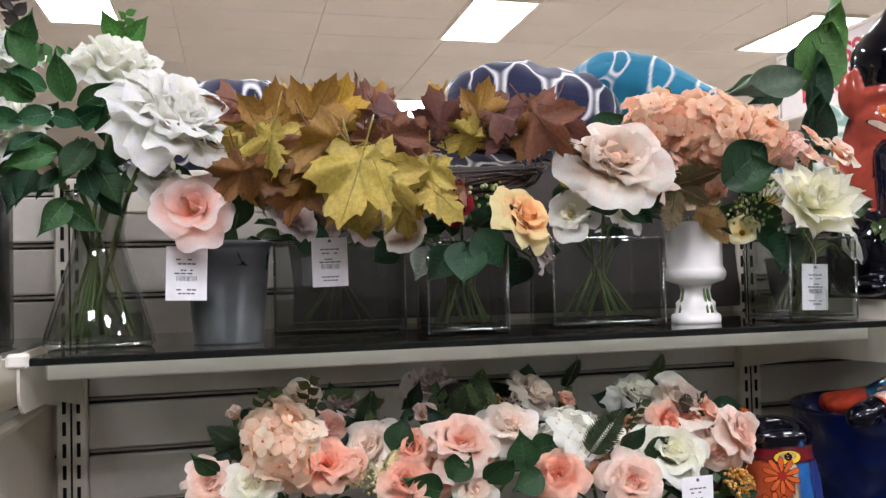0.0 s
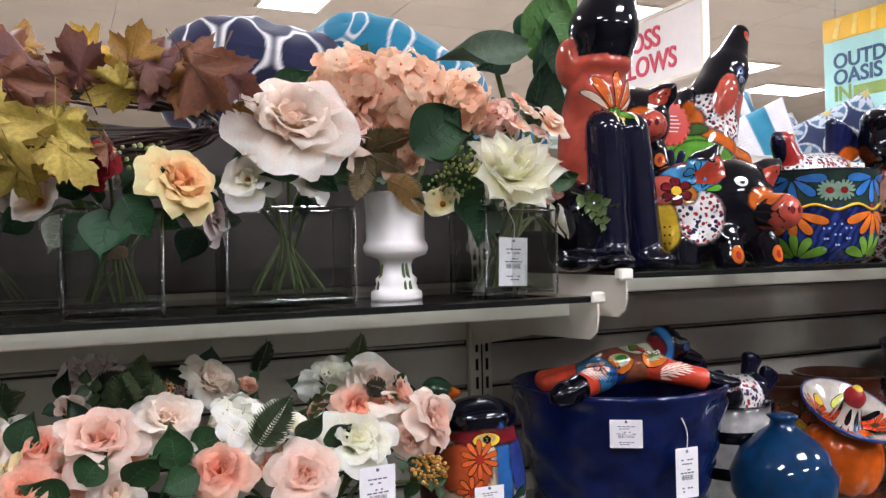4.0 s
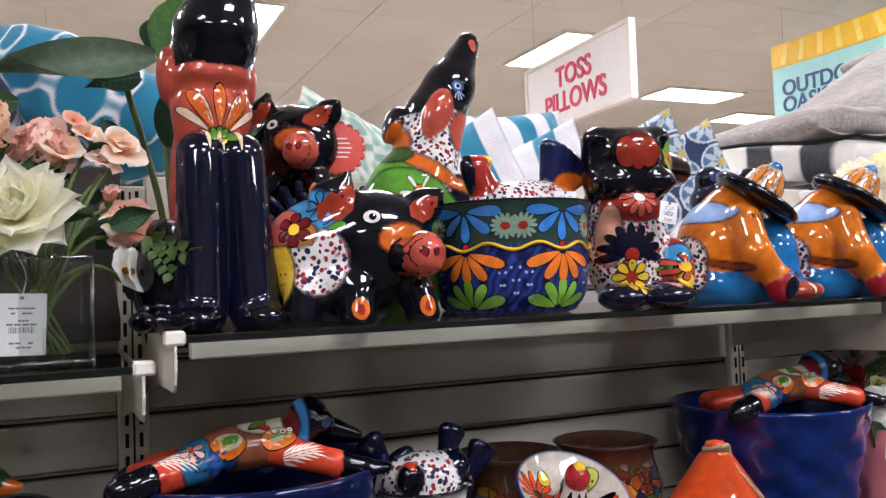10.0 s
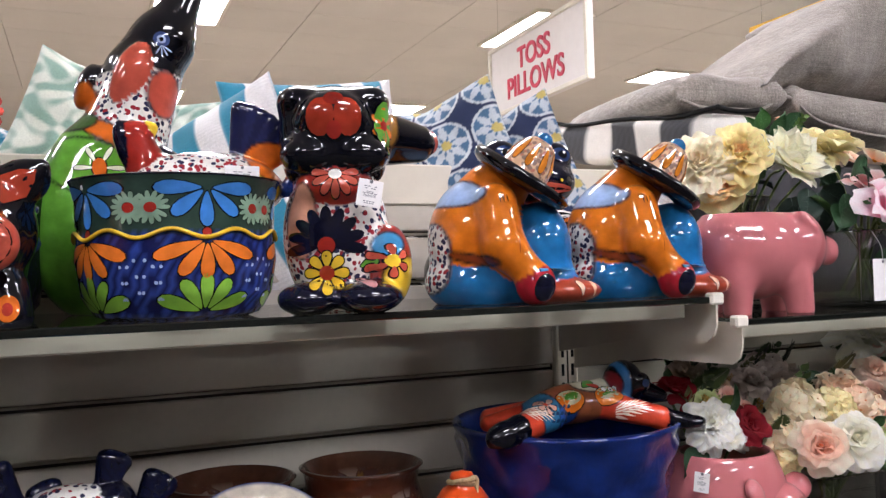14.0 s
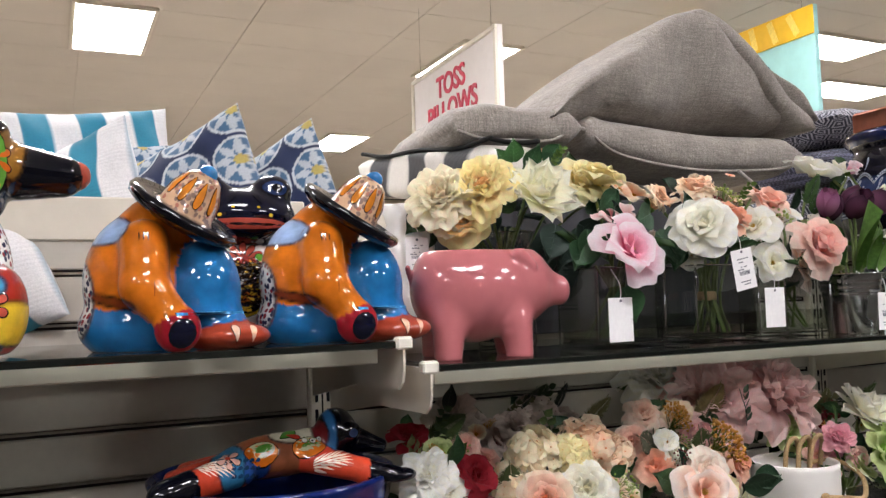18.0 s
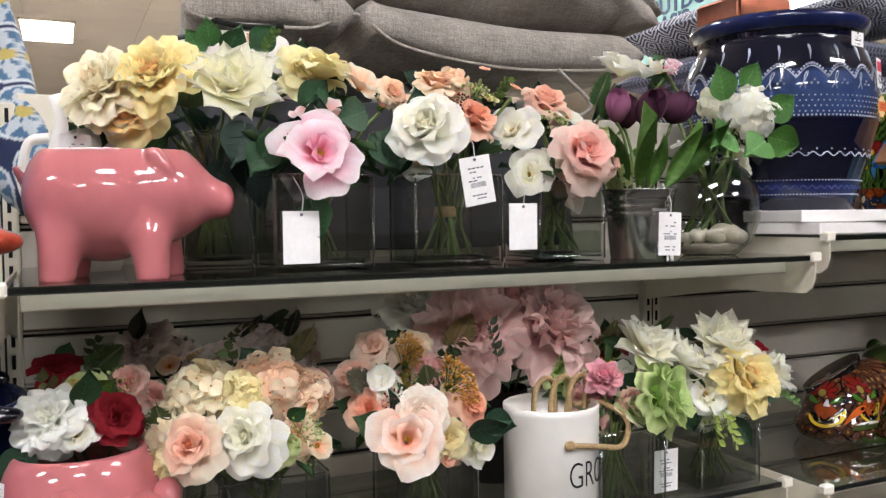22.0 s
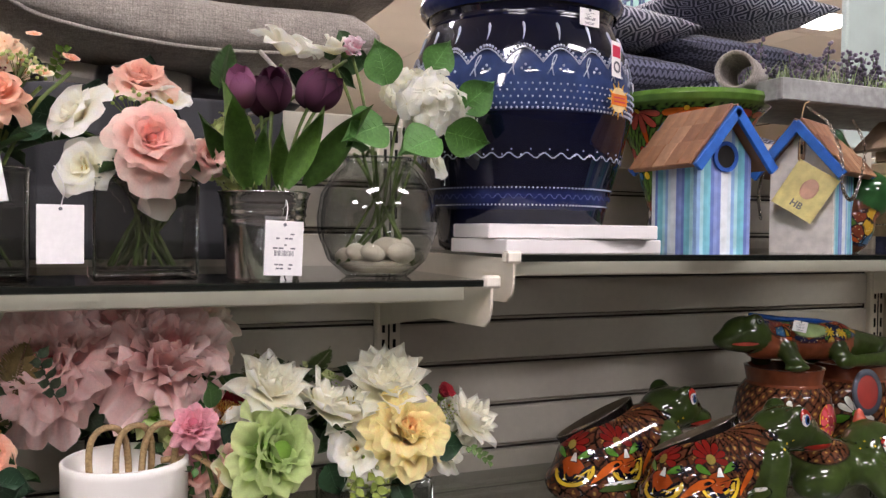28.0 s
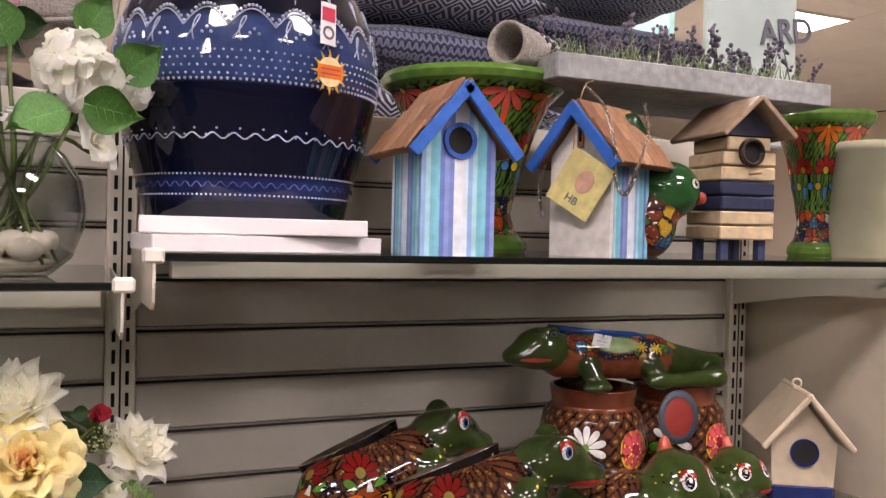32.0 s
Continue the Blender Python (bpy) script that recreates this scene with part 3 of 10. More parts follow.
def shelf(x0, x1, z, front, name_label):
    xa, xb = x0 + 0.012, x1 - 0.012
    w, d, cx = xb - xa, BACK - 0.012 - front, (xa + xb) / 2
    t = thing("glass_shelf", pose(cx, front, z), name_label, "shelf", "glass shelves")
    part("glass", Shape().add(*box(w - 0.03, d, 0.009, 0.001, (0, d / 2, -0.0045))), SHELFGLASS, t, smooth=False)
    part("front_edge", Shape().add(*box(w - 0.03, 0.004, 0.0094, 0.0015, (0, -0.0022, -0.0046))), GLASSEDGE, t, "dark polished glass edge", None, False)
    part("front_rail", Shape().add(*box(w - 0.05, 0.014, 0.021, 0.002, (0, 0.044, -0.0205))), CREAM, t, "cream steel rail", None, False)
    part("back_rail", Shape().add(*box(w - 0.05, 0.012, 0.022, 0.002, (0, d - 0.03, -0.021))), CREAM, t, "", None, False)
    bm_ = bracket_shape(d + 0.004)
    for sx in (-1, 1):
        part("bracket", bm_, None, t, "cream steel bracket with a rounded nose", pose(sx * (w / 2 - 0.004), d, -0.009))
        part("clip", Shape().add(*box(0.024, 0.016, 0.017, 0.003)), PLASTIC, t, "white plastic end clip", pose(sx * (w / 2 - 0.003), 0.001, -0.003), False)
    return t


for b in range(4):
    shelf(UP[b], UP[b + 1], (GA, GB)[b % 2], FRONTS[b], "clear glass shelf on cream steel brackets")
for b, fr in ((0, 1.03), (1, 1.01), (2, 1.06), (3, 1.0)):
    shelf(UP[b], UP[b + 1], LOW, fr, "lower clear glass shelf on cream steel brackets")
shelf(UP[0] - 1.23, UP[0], GA, FRONTS[0], "clear glass shelf of the next bay on cream steel brackets")
structure("base_plinth", Shape().add(*box(4.95, 0.5, 0.16, 0.004, (2.22, 1.2, 0.08))), CREAM, "cream steel plinth of the shelving")
# end panels close the run of shelves
for x, top in ((UP[0] - 0.045, 1.262), (UP[4] + 0.045, 1.374)):
    structure("end_panel", Shape().add(*box(0.03, 0.52, top, 0.004, (x, 1.22, top / 2))), PANEL, "beige end panel of the shelving")
# deck behind the slatted board, on which the cushions are heaped
structure("rear_deck", Shape().add(*box(5.2, 0.95, 1.58, 0.01, (2.2, 1.975, 0.79))), CREAM, "cream rear display deck")


# ---- hanging signs over the next aisles ----
def sign(m, w, h, face_mat, label, border=True):
    t = thing("hanging_sign", m, label, "sign", "hanging aisle signs")
    part("board", Shape().add(*box(w, 0.04, h, 0.004)), face_mat, t, smooth=False)
    if border:
        fr = Shape()
        for sx, sz, cx, cz in ((w, 0.03, 0, h / 2 - 0.015), (w, 0.03, 0, 0.015 - h / 2), (0.03, h - 0.06, w / 2 - 0.015, 0), (0.03, h - 0.06, 0.015 - w / 2, 0)):
            fr.add(*box(sx, 0.02, sz, 0.004, (cx, -0.027, cz)))
        part("border", fr, PLASTIC, t, "raised white border", None, False)
    for sx in (-0.42, 0.42):
        part("wire", Shape().add(*tube([(sx * w, 0, h / 2), (sx * w, 0, CEIL - m.translation.z)], 0.0015, 6)), CHAIN, t, "thin hanging wire")
    return t


WBOARD = mat("white_board", 0.5, hexc("e9e4e2"), grain=(20, 0.02), stain=(2, 0.03))
AQUA = mat("aqua_board", 0.5, hexc("9fd3cf"), grain=(20, 0.03), stain=(2, 0.06))
BAND = mat("yellow_band", 0.5, hexc("eebd2c"), grain=(20, 0.03))
DKBLUE = mat("dark_blue_print", 0.5, hexc("23476f"))
s1 = sign(pose(4.31, 5.15, 2.885, 0, 0, -92), 1.45, 0.535, WBOARD, "white framed hanging sign with red lettering")
for tx, z in (("TOSS", 0.085), ("PILLOWS", -0.105)):
    letters(tx, 0.21, 0.004, RED, s1, pose(0.0, -0.024, z) @ TO_VIEW)
s2 = sign(pose(6.45, 4.62, 2.93, 0, 0, -90), 1.4, 0.9, AQUA, "aqua hanging sign with a yellow top band and blue lettering", False)
part("band", Shape().add(*box(1.4, 0.008, 0.2, 0.002, (0, -0.0245, 0.348))), BAND, s2, "yellow band", None, False)
for i in range(7):
    part("ray", Shape().add(*box(0.05, 0.004, 0.17, 0.001)), mat("pale_yellow", 0.5, hexc("f3d469")) if i == 0 else bpy.data.materials["pale_yellow"], s2, "", pose(-0.55 + 0.18 * i, -0.031, 0.35, 0, 16 - 7 * i, 0), False)
GRPRINT = mat("green_print", 0.5, hexc("7f9a4a"))
for tx, z, ink in (("OUTDOOR", 0.06, DKBLUE), ("OASIS", -0.08, DKBLUE), ("IN", -0.22, GRPRINT)):
    letters(tx, 0.18, 0.003, ink, s2, pose(-0.6, -0.024, z) @ TO_VIEW, align="LEFT")
part("print_bar", Shape().add(*box(0.36, 0.004, 0.10, 0.001, (-0.22, -0.024, -0.22))), GRPRINT, s2, "green unreadable word", None, False)

# ---- silk flowers ----
def petal(ln, wd, cup, curl, ruffle, point, col0, col1, seed, nu=8, nv=7, edge=None):
    """One petal, rooted at the origin and reaching along x; cup lifts its sides, curl its tip."""
    rng = np.random.default_rng(seed)
    u, v = np.meshgrid(np.linspace(-1, 1, nu + 1), np.linspace(0, 1, nv + 1))
    ph = rng.uniform(0, 6.28, 4)
    au = np.abs(u)
    if point:
        hw = np.sin(np.pi * np.clip(v, 0.02, 0.985) ** 0.8) ** 0.8 + 0.06 * (1 - v)
        x = ln * v * (1 - 0.10 * u * u * v)
        lift, roll = 0.35 + 0.65 * v, 0.0
        wave = np.sin(2.9 * u + ph[1]) * 0.6 + np.sin(5.1 * u + ph[2]) * 0.4 * au
    else:
        hw = (0.16 + 0.84 * (1 - (1 - v) ** 1.7) ** 0.8) * (1 - 0.20 * v ** 5)
        x = ln * (0.94 * v - 0.20 * v ** 2 * au ** 3.4 + v ** 3 * (0.03 * np.sin(3.1 * u + ph[0]) + 0.16 * ruffle * np.sin(5.0 * u + ph[3])))
        lift, roll = 1.0 * np.sin(np.pi * (0.08 + 0.86 * v)), 0.9 * np.clip(v - 0.70, 0, 1) ** 2 * (1 + 0.6 * au)
        wave = np.sin(2.7 * u + ph[1]) * 0.55 + np.sin(5.2 * u + ph[2]) * 0.35
    y = wd * hw * u
    z = ln * (curl * v ** 2 - roll) + cup * wd * u * u * lift + ruffle * ln * v ** 2 * wave
    vs = np.stack([x, y, z], -1).reshape(-1, 3)
    c = col0 + (col1 - col0) * np.clip(v[..., None] ** 0.75 + rng.uniform(-0.12, 0.10), 0, 1)
    c = c * (1 + 0.07 * np.sin(9 * u + ph[0])[..., None] * v[..., None])
    if edge is not None:
        k = np.clip((v - 0.8) * 5, 0, 1)[..., None]
        c = c * (1 - k) + edge * k
    w = nu + 1
    fs = [(j * w + i, j * w + i + 1, (j + 1) * w + i + 1, (j + 1) * w + i) for j in range(nv) for i in range(nu)]
    return vs, fs, np.clip(c, 0, 0.95).reshape(-1, 3)


def whorl(s, n, tilt, ln, wd, cup, curl, ruffle, point, c0, c1, seed, r0=0.0, z0=0.0, jit=8, edge=None):
    rng = np.random.default_rng(seed)
    off = rng.uniform(0, 360)
    for i in range(n):
        k = 1 + rng.uniform(-0.16, 0.14)
        vs, fs, c = petal(ln * k, wd * k, cup, curl, ruffle, point, c0, c1, seed * 31 + i, edge=edge)
        m = pose(0, 0, z0, 0, 0, off + 360 * i / n + rng.uniform(-jit, jit) * 1.3) @ pose(r0, 0, 0, rng.uniform(-14, 14), -(tilt + rng.uniform(-jit, jit) * 1.4), 0)
        s.add(vs, fs, c, m)


TONES = {}
for row in """white:f8f1d8,fffdf4 ivory:fbf3d0,fffdf0 cream:fcd8ac,fff4dc peach:f5a080,fde2d4 coral:f48c64,fdd4bc blush:f8b898,ffeadc pinkwhite:fad8c0,fff6ec
 pink:e05d8c,f3c6d6 hotpink:ee5a92,fdebf0 rosepink:f79c90,ffe2d6 yellow:f89a5e,ffeeb4 butter:fde29a,fff4cc green:86b04a,dbe6ac lime:a3b860,d3dba4 red:6e0c14,982430 wine:6a2030,943c46
 purple:281422,7c4a66 mauve:8a4a72,c888ac apricot:f5a468,fff0da palepink:f698a2,ffdcd8 peachrose:ee8256,fdf0dc ranpink:e48a9c,f2bcc4 dusky:b0938a,dccdc6 salmon:fba26e,ffe4c8""".split():
    TONES[row.split(":")[0]] = tuple(hexc(h) for h in row.split(":")[1].split(","))
BLOOMS = {}


def bloom_mesh(kind, tone, var=0):
    """A flower head of radius one that looks along z."""
    key = (kind, tone, var)
    if key in BLOOMS:
        return BLOOMS[key]
    c0, c1 = TONES[tone]
    sd = len(BLOOMS) * 7 + 11 + var
    s = Shape()
    if kind == "rose":
        s.add(*ball((0, 0, 0.30), (0.14, 0.14, 0.25), 8, 6), c0)
        for n, ti, ln, wd, cup, cu, r0 in ((3, 92, .56, .30, .9, .04, .04), (4, 86, .60, .38, .8, .06, .10), (5, 79, .68, .44, .7, .08, .13), (6, 69, .78, .48, .55, .06, .14), (6, 55, .88, .52, .40, .02, .14), (6, 39, .96, .56, .28, -.08, .13), (6, 20, 1.0, .58, .20, -.20, .12)):
            whorl(s, n, ti, ln, wd, cup, cu, .10, False, c0 + (c1 - c0) * .75 * (1 - ti / 88), c0 + (c1 - c0) * min(1, 1.25 * (1 - ti / 130)), sd + n + int(ti), r0, 0.02, 13)
    elif kind == "peony":
        s.add(*ball((0, 0, 0.18), (0.22, 0.22, 0.28), 8, 6), c0)
        for n, ti, ln, wd, cup, cu, r0 in ((7, 90, .56, .20, .7, .10, .05), (9, 82, .64, .24, .7, .12, .12), (11, 72, .74, .28, .6, .16, .16), (12, 60, .84, .32, .55, .16, .17), (12, 46, .92, .35, .5, .10, .17), (11, 31, .98, .38, .45, -.02, .17), (10, 15, 1.0, .40, .35, -.16, .17)):
            if tone == "palepink":
                n, wd = int(n * 1.5), wd * .74
            whorl(s, n, ti, ln, wd, cup, cu, .13, False, c0 if ti > 66 else c0 * .25 + c1 * .75, c0 * .35 + c1 * .65 if ti > 74 else c1, sd + n + int(ti), r0, 0.0, 11)
    elif kind == "dahlia":
        for n, ti, ln, wd, r0 in ((6, 86, .42, .13, .03), (8, 72, .58, .17, .05), (9, 54, .76, .22, .07), (10, 34, .92, .26, .08), (11, 12, 1.0, .28, .08)):
            whorl(s, n, ti, ln, wd * 1.2, .26, .02, .05, True, c0, c0 + (c1 - c0) * (1 - ti / 180), sd + n + int(ti), r0, 0.03, 9)
    elif kind == "lily":
        whorl(s, 4, 58, .8, .30, .35, .0, .06, True, c0, c1, sd, .05, 0.0, 10)
        whorl(s, 7, 22, 1.0, .34, .28, -.10, .06, True, c0, c1, sd + 1, .05, 0.0, 12)
        for i in range(5):
            a = 1.256 * i
            s.add(*tube([(0, 0, 0.05), (.16 * math.cos(a), .16 * math.sin(a), .5)], .018, 5), hexc("c9b45a"))
    elif kind == "magnolia":
        rim = c1 * .5 + hexc("faf2f2") * .5
        whorl(s, 3, 74, .56, .38, .7, .10, .06, False, c0, c0 * .4 + c1 * .6, sd, .05, 0, 10)
        whorl(s, 4, 52, .80, .52, .42, .02, .08, False, c0, c1, sd + 3, .06, 0, 12, edge=rim)
        whorl(s, 5, 28, 1.0, .58, .28, -.12, .08, False, c0, c1, sd + 5, .06, 0, 14, edge=rim)
        for i in range(9):
            a = .7 * i
            s.add(*tube([(0, 0, 0.05), (.08 * math.cos(a), .08 * math.sin(a), .26)], .016, 5), hexc("d8b45a"))
    elif kind == "tulip":
        u, v = np.meshgrid(np.linspace(-1, 1, 9), np.linspace(0, 1, 12))
        for k in range(6):
            big = 1.06 if k % 2 else 1.0
            rad = big * .46 * np.sin(np.pi * (.10 + .74 * v)) ** .75 * (1 + .03 * u * u)
            half = 1.02 * np.clip(1 - v ** 4.5, 0, 1) ** .6 + .04
            a = 1.047 * k + .1 + u * half
            z = -.62 + (1.30 - .05 * (k % 2)) * v
            tint = (c0 + (c1 - c0) * (np.sin(np.pi * np.clip(v, 0, 1)) ** .8 * (1 - .55 * u * u))[..., None]).reshape(-1, 3)
            fs = [(j * 9 + i, j * 9 + i + 1, (j + 1) * 9 + i + 1, (j + 1) * 9 + i) for j in range(11) for i in range(8)]
            s.add(np.stack([rad * np.cos(a), rad * np.sin(a), z], -1).reshape(-1, 3), fs, tint)
    elif kind == "ranunculus":
        s.add(*ball((0, 0, 0.10), (0.42, 0.42, 0.46), 10, 8), c0)
        for ti, ln, cu in ((88, .62, .02), (80, .70, .10), (71, .78, .16), (61, .86, .22), (50, .92, .26), (38, .96, .26), (24, .98, .16), (8, 1.0, -.04)):
            whorl(s, 8, ti, ln, .34 * ln + .04, .75, cu, .05, False, c0, c0 + (c1 - c0) * (.35 + .65 * (1 - ti / 90)), sd + ti, .14, -.12, 8)
    elif kind == "hydrangea":
        rng = np.random.default_rng(sd)
        n, big = (30, 1.85) if tone == "white" else (66, 1.32)
        for i in range(n):
            zz = 1 - 1.5 * (i + .5) / n
            a = 2.39996 * i
            r = math.sqrt(max(0, 1 - zz * zz))
            d = Vector((r * math.cos(a), r * math.sin(a), zz))
            q = d.to_track_quat("Z", "Y").to_matrix().to_4x4()
            m = Matrix.Translation(d * (.74 + rng.uniform(-.14, .16))) @ q @ pose(0, 0, 0, rng.uniform(-42, 42), rng.uniform(-42, 42), rng.uniform(0, 90))
            k = rng.uniform(0, 1)
            for j in range(4):
                vs, fs, c = petal(.250 * big, .15 * big, .2, .16 if big < 1.4 else .0, .14, False, c0 * (.55 - .4 * k) + c1 * (.45 + .4 * k), c0 + (c1 - c0) * (.65 + .35 * k), sd + i * 4 + j, 4, 3)
                s.add(vs, fs, c, m @ pose(0, 0, 0, 0, 0, 90 * j))
            s.add(*ball((0, 0, .02), .03, 6, 4), c0 * .9, m)
        s.add(*ball((0, 0, 0), .50, 12, 8), c0 * .6 + c1 * .4)
    elif kind in ("berries", "yarrow"):
        rng = np.random.default_rng(sd)
        if kind == "yarrow":
            c0, c1 = hexc("c98f38"), hexc("eec47a")
        n = 110 if kind == "yarrow" else 40
        for i in range(n):
            a, r = 2.39996 * i, math.sqrt(i / n)
            top = (r * math.cos(a) * (.55 if kind == "yarrow" else 1), r * math.sin(a), .5 - .4 * r * r + rng.uniform(-.16, .16))
            s.add(*ball(top, rng.uniform(.045, .075) if kind == "yarrow" else rng.uniform(.06, .09), 6, 5), c0 + (c1 - c0) * rng.uniform(0, 1))
            if i % 3 == 0:
                s.add(*tube([(0, 0, -.6), top], .014, 4), hexc("6b7a3a"))
    elif kind == "bud":
        whorl(s, 4, 78, 1.0, .48, .8, .05, .04, False, c0, c1, sd, .08, -.4, 6)
        whorl(s, 5, 60, .9, .46, .6, .0, .06, False, c0, c1, sd + 1, .1, -.35, 8)
        s.add(*ball((0, 0, -.3), (.25, .25, .3), 8, 6), hexc("5d7a38"))
    elif kind == "small":
        for j in range(5):
            vs, fs, c = petal(.95, .55, .3, .1, .06, False, c0, c1, sd + j)
            s.add(vs, fs, c, pose(0, 0, 0, 0, -22, 72 * j))
        s.add(*ball((0, 0, .1), .14, 8, 5), hexc("c98a2a"))
    BLOOMS[key] = s.mesh(kind + "_head", PETAL)
    return BLOOMS[key]


NAMES = {"rose": "rose", "peony": "peony", "dahlia": "dahlia", "lily": "lily", "magnolia": "magnolia", "tulip": "tulip", "ranunculus": "ranunculus", "hydrangea": "hydrangea",
         "berries": "berry_head", "yarrow": "yarrow_head", "bud": "rose_bud", "small": "small_blossom"}
LEAFS = {}


def leaf_mesh(tone, shape="leaf"):
    key = (tone, shape)
    if key in LEAFS:
        return LEAFS[key]
    c = hexc(tone)
    s = Shape()
    if shape == "leaf":
        vs, fs, cc = petal(1, .26, .55, -.16, .05, True, c * .8, c * 1.1, 5, 8, 9)
        s.add(vs, fs, cc)
        s.add(*tube([(0, 0, .0), (.5, 0, -.03), (.97, 0, -.15)], [.014, .010, .003], 5), c * 1.7 + .02)
        for k in range(6):
            x = .18 + .12 * k
            for sg in (-1, 1):
                s.add(*tube([(x, 0, .002 - .16 * x * x), (x + .12, sg * .16 * math.sin(math.pi * min(x + .08, .95)), .012 - .16 * (x + .12) ** 2 + .03)], [.006, .002], 4), c * 1.5 + .01)
    elif shape == "broad":
        vs, fs, cc = petal(1, .42, .35, -.22, .06, True, c * .85, c * 1.1, 8, 8, 9)
        s.add(vs, fs, cc)
        s.add(*tube([(0, 0, .0), (.5, 0, -.05), (.97, 0, -.2)], [.016, .010, .003], 5), c * 1.7 + .02)
        for k in range(5):
            x = .2 + .14 * k
            for sg in (-1, 1):
                s.add(*tube([(x, 0, .004 - .22 * x * x), (x + .12, sg * .26 * math.sin(math.pi * min(x + .08, .95)), .02 - .22 * (x + .12) ** 2 + .03)], [.006, .002], 4), c * 1.5 + .01)
    elif shape == "blade":
        vs, fs, cc = petal(1, .13, 1.1, .10, .04, True, c * .9, c * 1.15, 15, 6, 10)
        s.add(vs, fs, cc)
    elif shape == "fern":
        s.add(*tube(curve_pts([(0, 0, 0), (.5, 0, .04), (1, 0, -.05)], 5), .008, 5), c * 1.2)
        for k in range(20):
            x = .1 + .044 * k
            ln = .30 * math.sin(math.pi * min(1, .22 + .80 * x)) + .03
            for sg in (-1, 1):
                vs, fs, cc = petal(ln, .028, .3, -.15, .1, True, c * .85, c * 1.15, k, 2, 4)
                s.add(vs, fs, cc, pose(x, 0, .04 * x, 0, 0, sg * 66))
    elif shape == "sprig":
        s.add(*tube(curve_pts([(0, 0, 0), (.4, .05, .06), (1, 0, -.06)], 5), .010, 5), c * .9)
        for k in range(9):
            x = .16 + .095 * k
            vs, fs, cc = petal(.24, .085, .35, -.1, .05, True, c * .85, c * 1.2, k + 40, 4, 4)
            s.add(vs, fs, cc, pose(x, .04 * math.sin(3 * x), .03, 20 * math.sin(k * 2.1), -20, (1 if k % 2 else -1) * 55))
    elif shape == "maple":
        out = []
        lobes = [(-160, .34), (-112, .62), (-52, .86), (0, 1.0), (52, .86), (112, .62), (160, .34)]
        for i, (a, r) in enumerate(lobes):
            for da, k in ((-22, .66), (-15, .82), (-11, .78), (-5, .86), (0, 1.0), (5, .86), (11, .78), (15, .82), (22, .66)):
                out.append((radians(a + da), r * k))
            if i < 6:
                out.append((radians((a + lobes[i + 1][0]) / 2), .54 if 0 < i < 5 else .36))
        vs = [(.30, 0, .05)]
        for ring in (.5, 1.0):
            for a, r in out:
                x, y = .30 + r * ring * .72 * math.cos(a), r * ring * .72 * math.sin(a)
                vs.append((x, y, .12 * math.sin(5 * a) * r * ring - .34 * (x - .3) ** 2 - .30 * y * y + .07 * math.sin(8 * x + 6 * y)))
        n = len(out)
        fs = [(0, 1 + i, 1 + (i + 1) % n) for i in range(n)] + [(1 + i, 1 + n + i, 1 + n + (i + 1) % n, 1 + (i + 1) % n) for i in range(n)]
        rng = np.random.default_rng(3)
        va = np.array(vs)
        k = .5 + .5 * np.sin(3.1 * va[:, :1] + 2 * va[:, 1:2])
        second = hexc("7a4a1e") if tone not in ("66403a", "7a4e3a") else hexc("a8743a")
        s.add(vs, fs, np.clip(c * (.75 + .35 * k) + (second - c) * .35 * (1 - k), 0, 1))
        s.add(*tube([(-.32, 0, -.02), (0, 0, .03), (.5, 0, .06), (.95, 0, -.06)], [.012, .010, .007, .003], 5), c * .6)
        for a, r in lobes[1:6]:
            s.add(*tube([(.05, 0, .045), (.30 + r * .6 * math.cos(radians(a)), r * .6 * math.sin(radians(a)), .02 - .2 * (r * .6 * math.sin(radians(a))) ** 2)], [.008, .002], 4), c * .6)
    LEAFS[key] = s.mesh(shape, LEAF)
    return LEAFS[key]


def facing(d, spin=0):
    return Vector(d).to_track_quat("Z", "Y").to_matrix().to_4x4() @ pose(0, 0, 0, 0, 0, spin)


def put_leaf(parent, at, ln, ang, tone="2f4a26", shape="leaf", lean=25, roll=20, base=(0, 0, 0), name="leaf"):
    """A leaf rooted at a place, pointing at ang in the upright plane that faces the aisle, leaning to the viewer."""
    m = Matrix.Translation(Vector(at) - Vector(base)) @ pose(0, 0, 0, 90, 0, 0) @ pose(0, 0, 0, 0, 0, ang) @ pose(0, 0, 0, roll, -lean, 0) @ Matrix.Diagonal((ln, ln, ln, 1))
    return part(name, leaf_mesh(tone, shape), None, parent, m=m)


